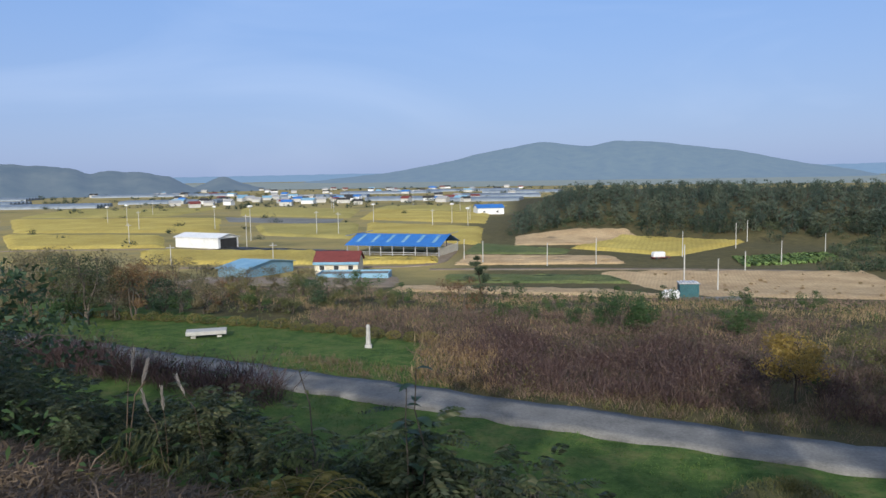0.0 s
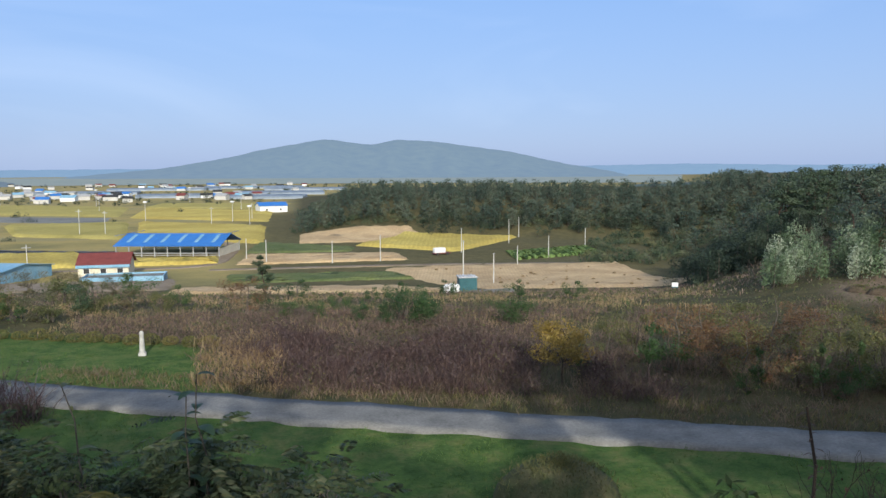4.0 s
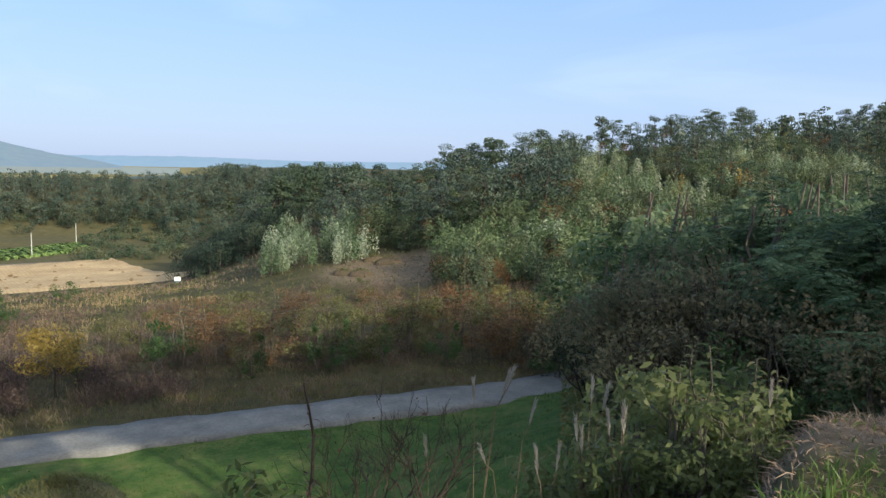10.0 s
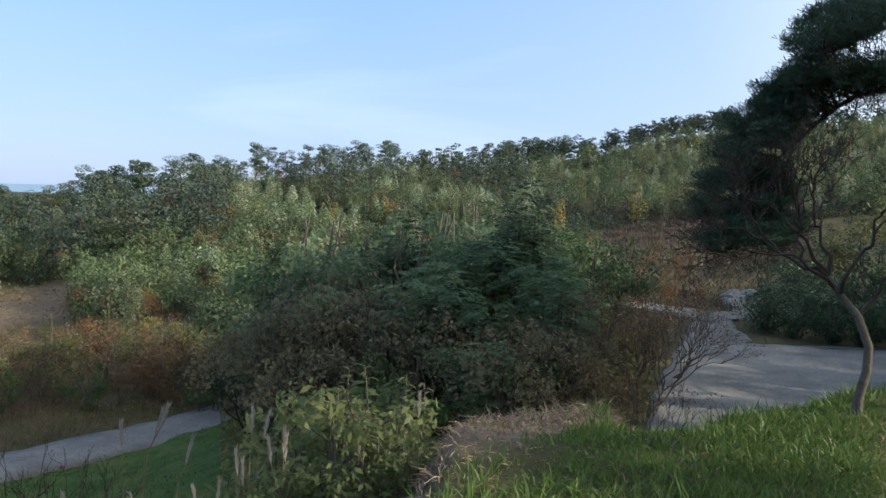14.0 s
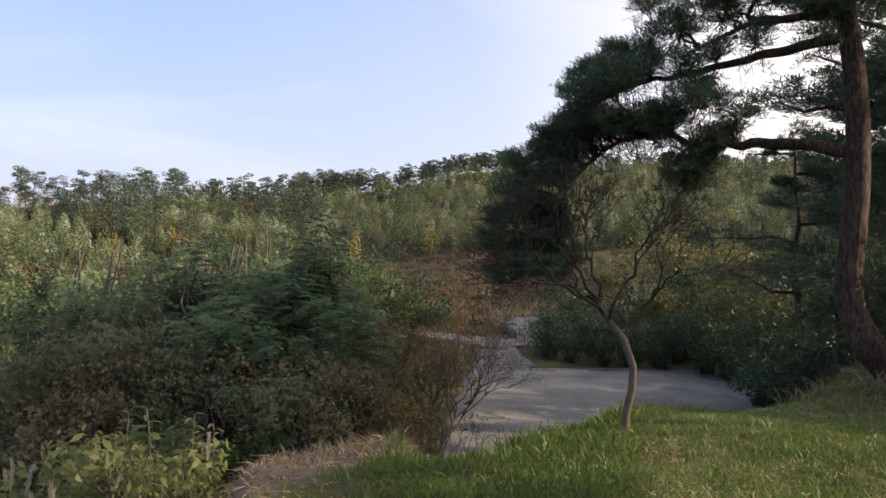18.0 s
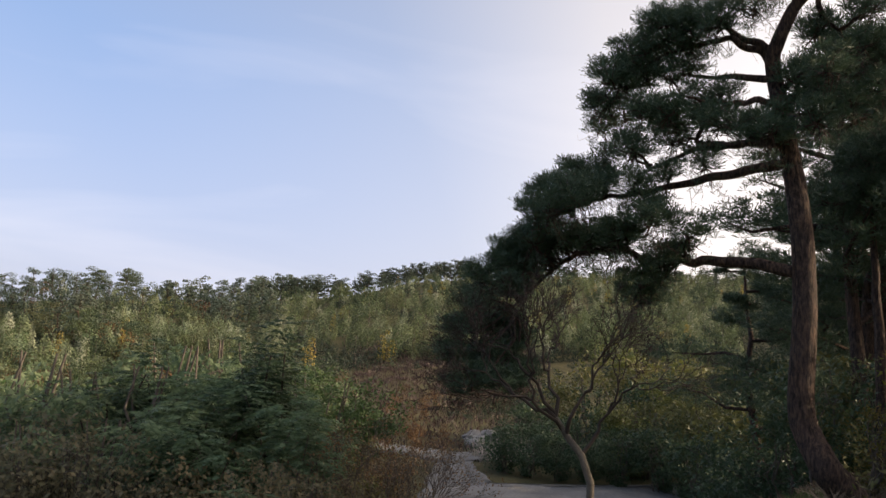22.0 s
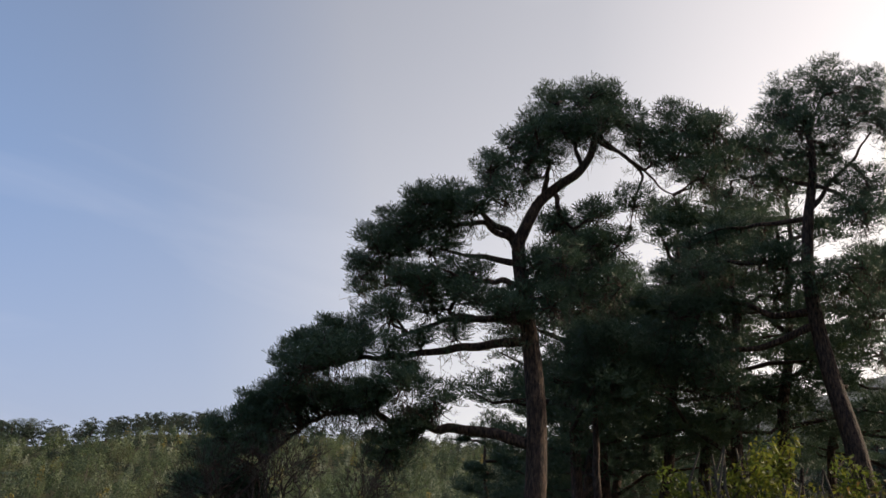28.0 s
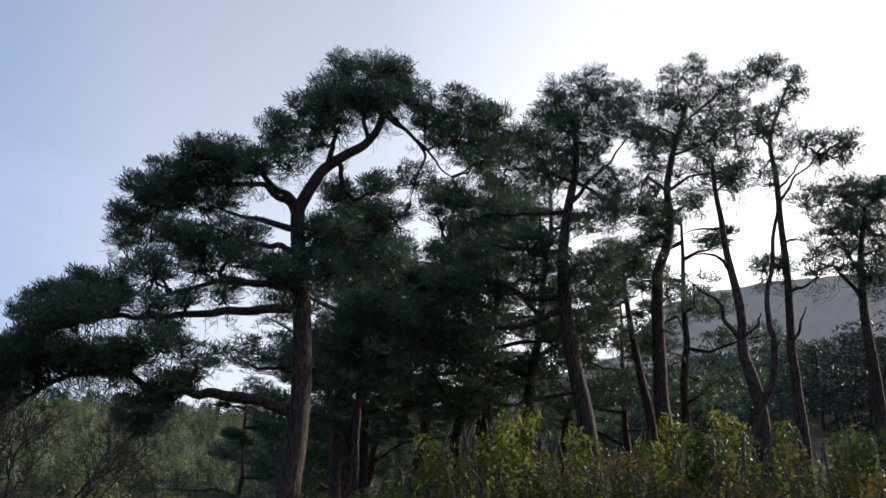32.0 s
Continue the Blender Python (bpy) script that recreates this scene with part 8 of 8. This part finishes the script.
heads("thicket_floor", "low leafy undergrowth beneath the thicket", 16000, 57, (62, 94, 12, 34), lambda x, y: road_far(x, y) < 9, 1.1, 0.2, M_OLIVE)
heads("vine_cover", "leafy vines over the bank across the concrete", 14000, 58, (100, 126, 35, 44), lambda x, y: x > -99, 1.3, 0.17, M_DARK)
heads("grove_floor", "low leafy undergrowth below the pines", 12000, 59, (124, 170, 10.5, 24), lambda x, y: x > -99, 1.0, 0.11, M_OLIVE)
cover("grove_straw", "dry grass below the pines", 1800, 60, (118, 170, 9.5, 18), None, 0.5, 0.014, M_STRAW_DULL, 0.5, 6, 0.3, 0.15)
cover("silver_grass", "pale silvery plume grass at the concrete's end", 70, 75, (99.8, 102.6, 38.5, 43), None, 1.7, 0.03, M_PLUME, 0.35, 16, 0.2, 0.25)
cover("valley_edge_weeds", "red-brown weeds in the hollow beyond the concrete", 2600, 61, (90, 104, 42, 95), None, 0.7, 0.06, M_BRUSH_DARK, 0.5, 8, 0.1, 0.4, "weeds")
M_LITTER = foliage("pinkish_straw", [(0.20, 0.14, 0.09), (0.30, 0.22, 0.15), (0.40, 0.30, 0.21)], 0.25)
cover("bank_litter", "matted pale straw on the earth bank", 2600, 68, (70, 97, 3.8, 12), lambda x, y: (y + 0.33 * x > 2.2) & (0.795 * x + 0.606 * y > 3.6), 0.34, 0.009, M_LITTER, 1.6, 8, 0.3, 0.16)
cover("dry_litter", "matted dry grass on the near bank", 1500, 69, (-36, -17, 3.0, 7.5), slope, 0.3, 0.010, M_STRAW_DULL, 1.8, 7, 0.3, 0.14)
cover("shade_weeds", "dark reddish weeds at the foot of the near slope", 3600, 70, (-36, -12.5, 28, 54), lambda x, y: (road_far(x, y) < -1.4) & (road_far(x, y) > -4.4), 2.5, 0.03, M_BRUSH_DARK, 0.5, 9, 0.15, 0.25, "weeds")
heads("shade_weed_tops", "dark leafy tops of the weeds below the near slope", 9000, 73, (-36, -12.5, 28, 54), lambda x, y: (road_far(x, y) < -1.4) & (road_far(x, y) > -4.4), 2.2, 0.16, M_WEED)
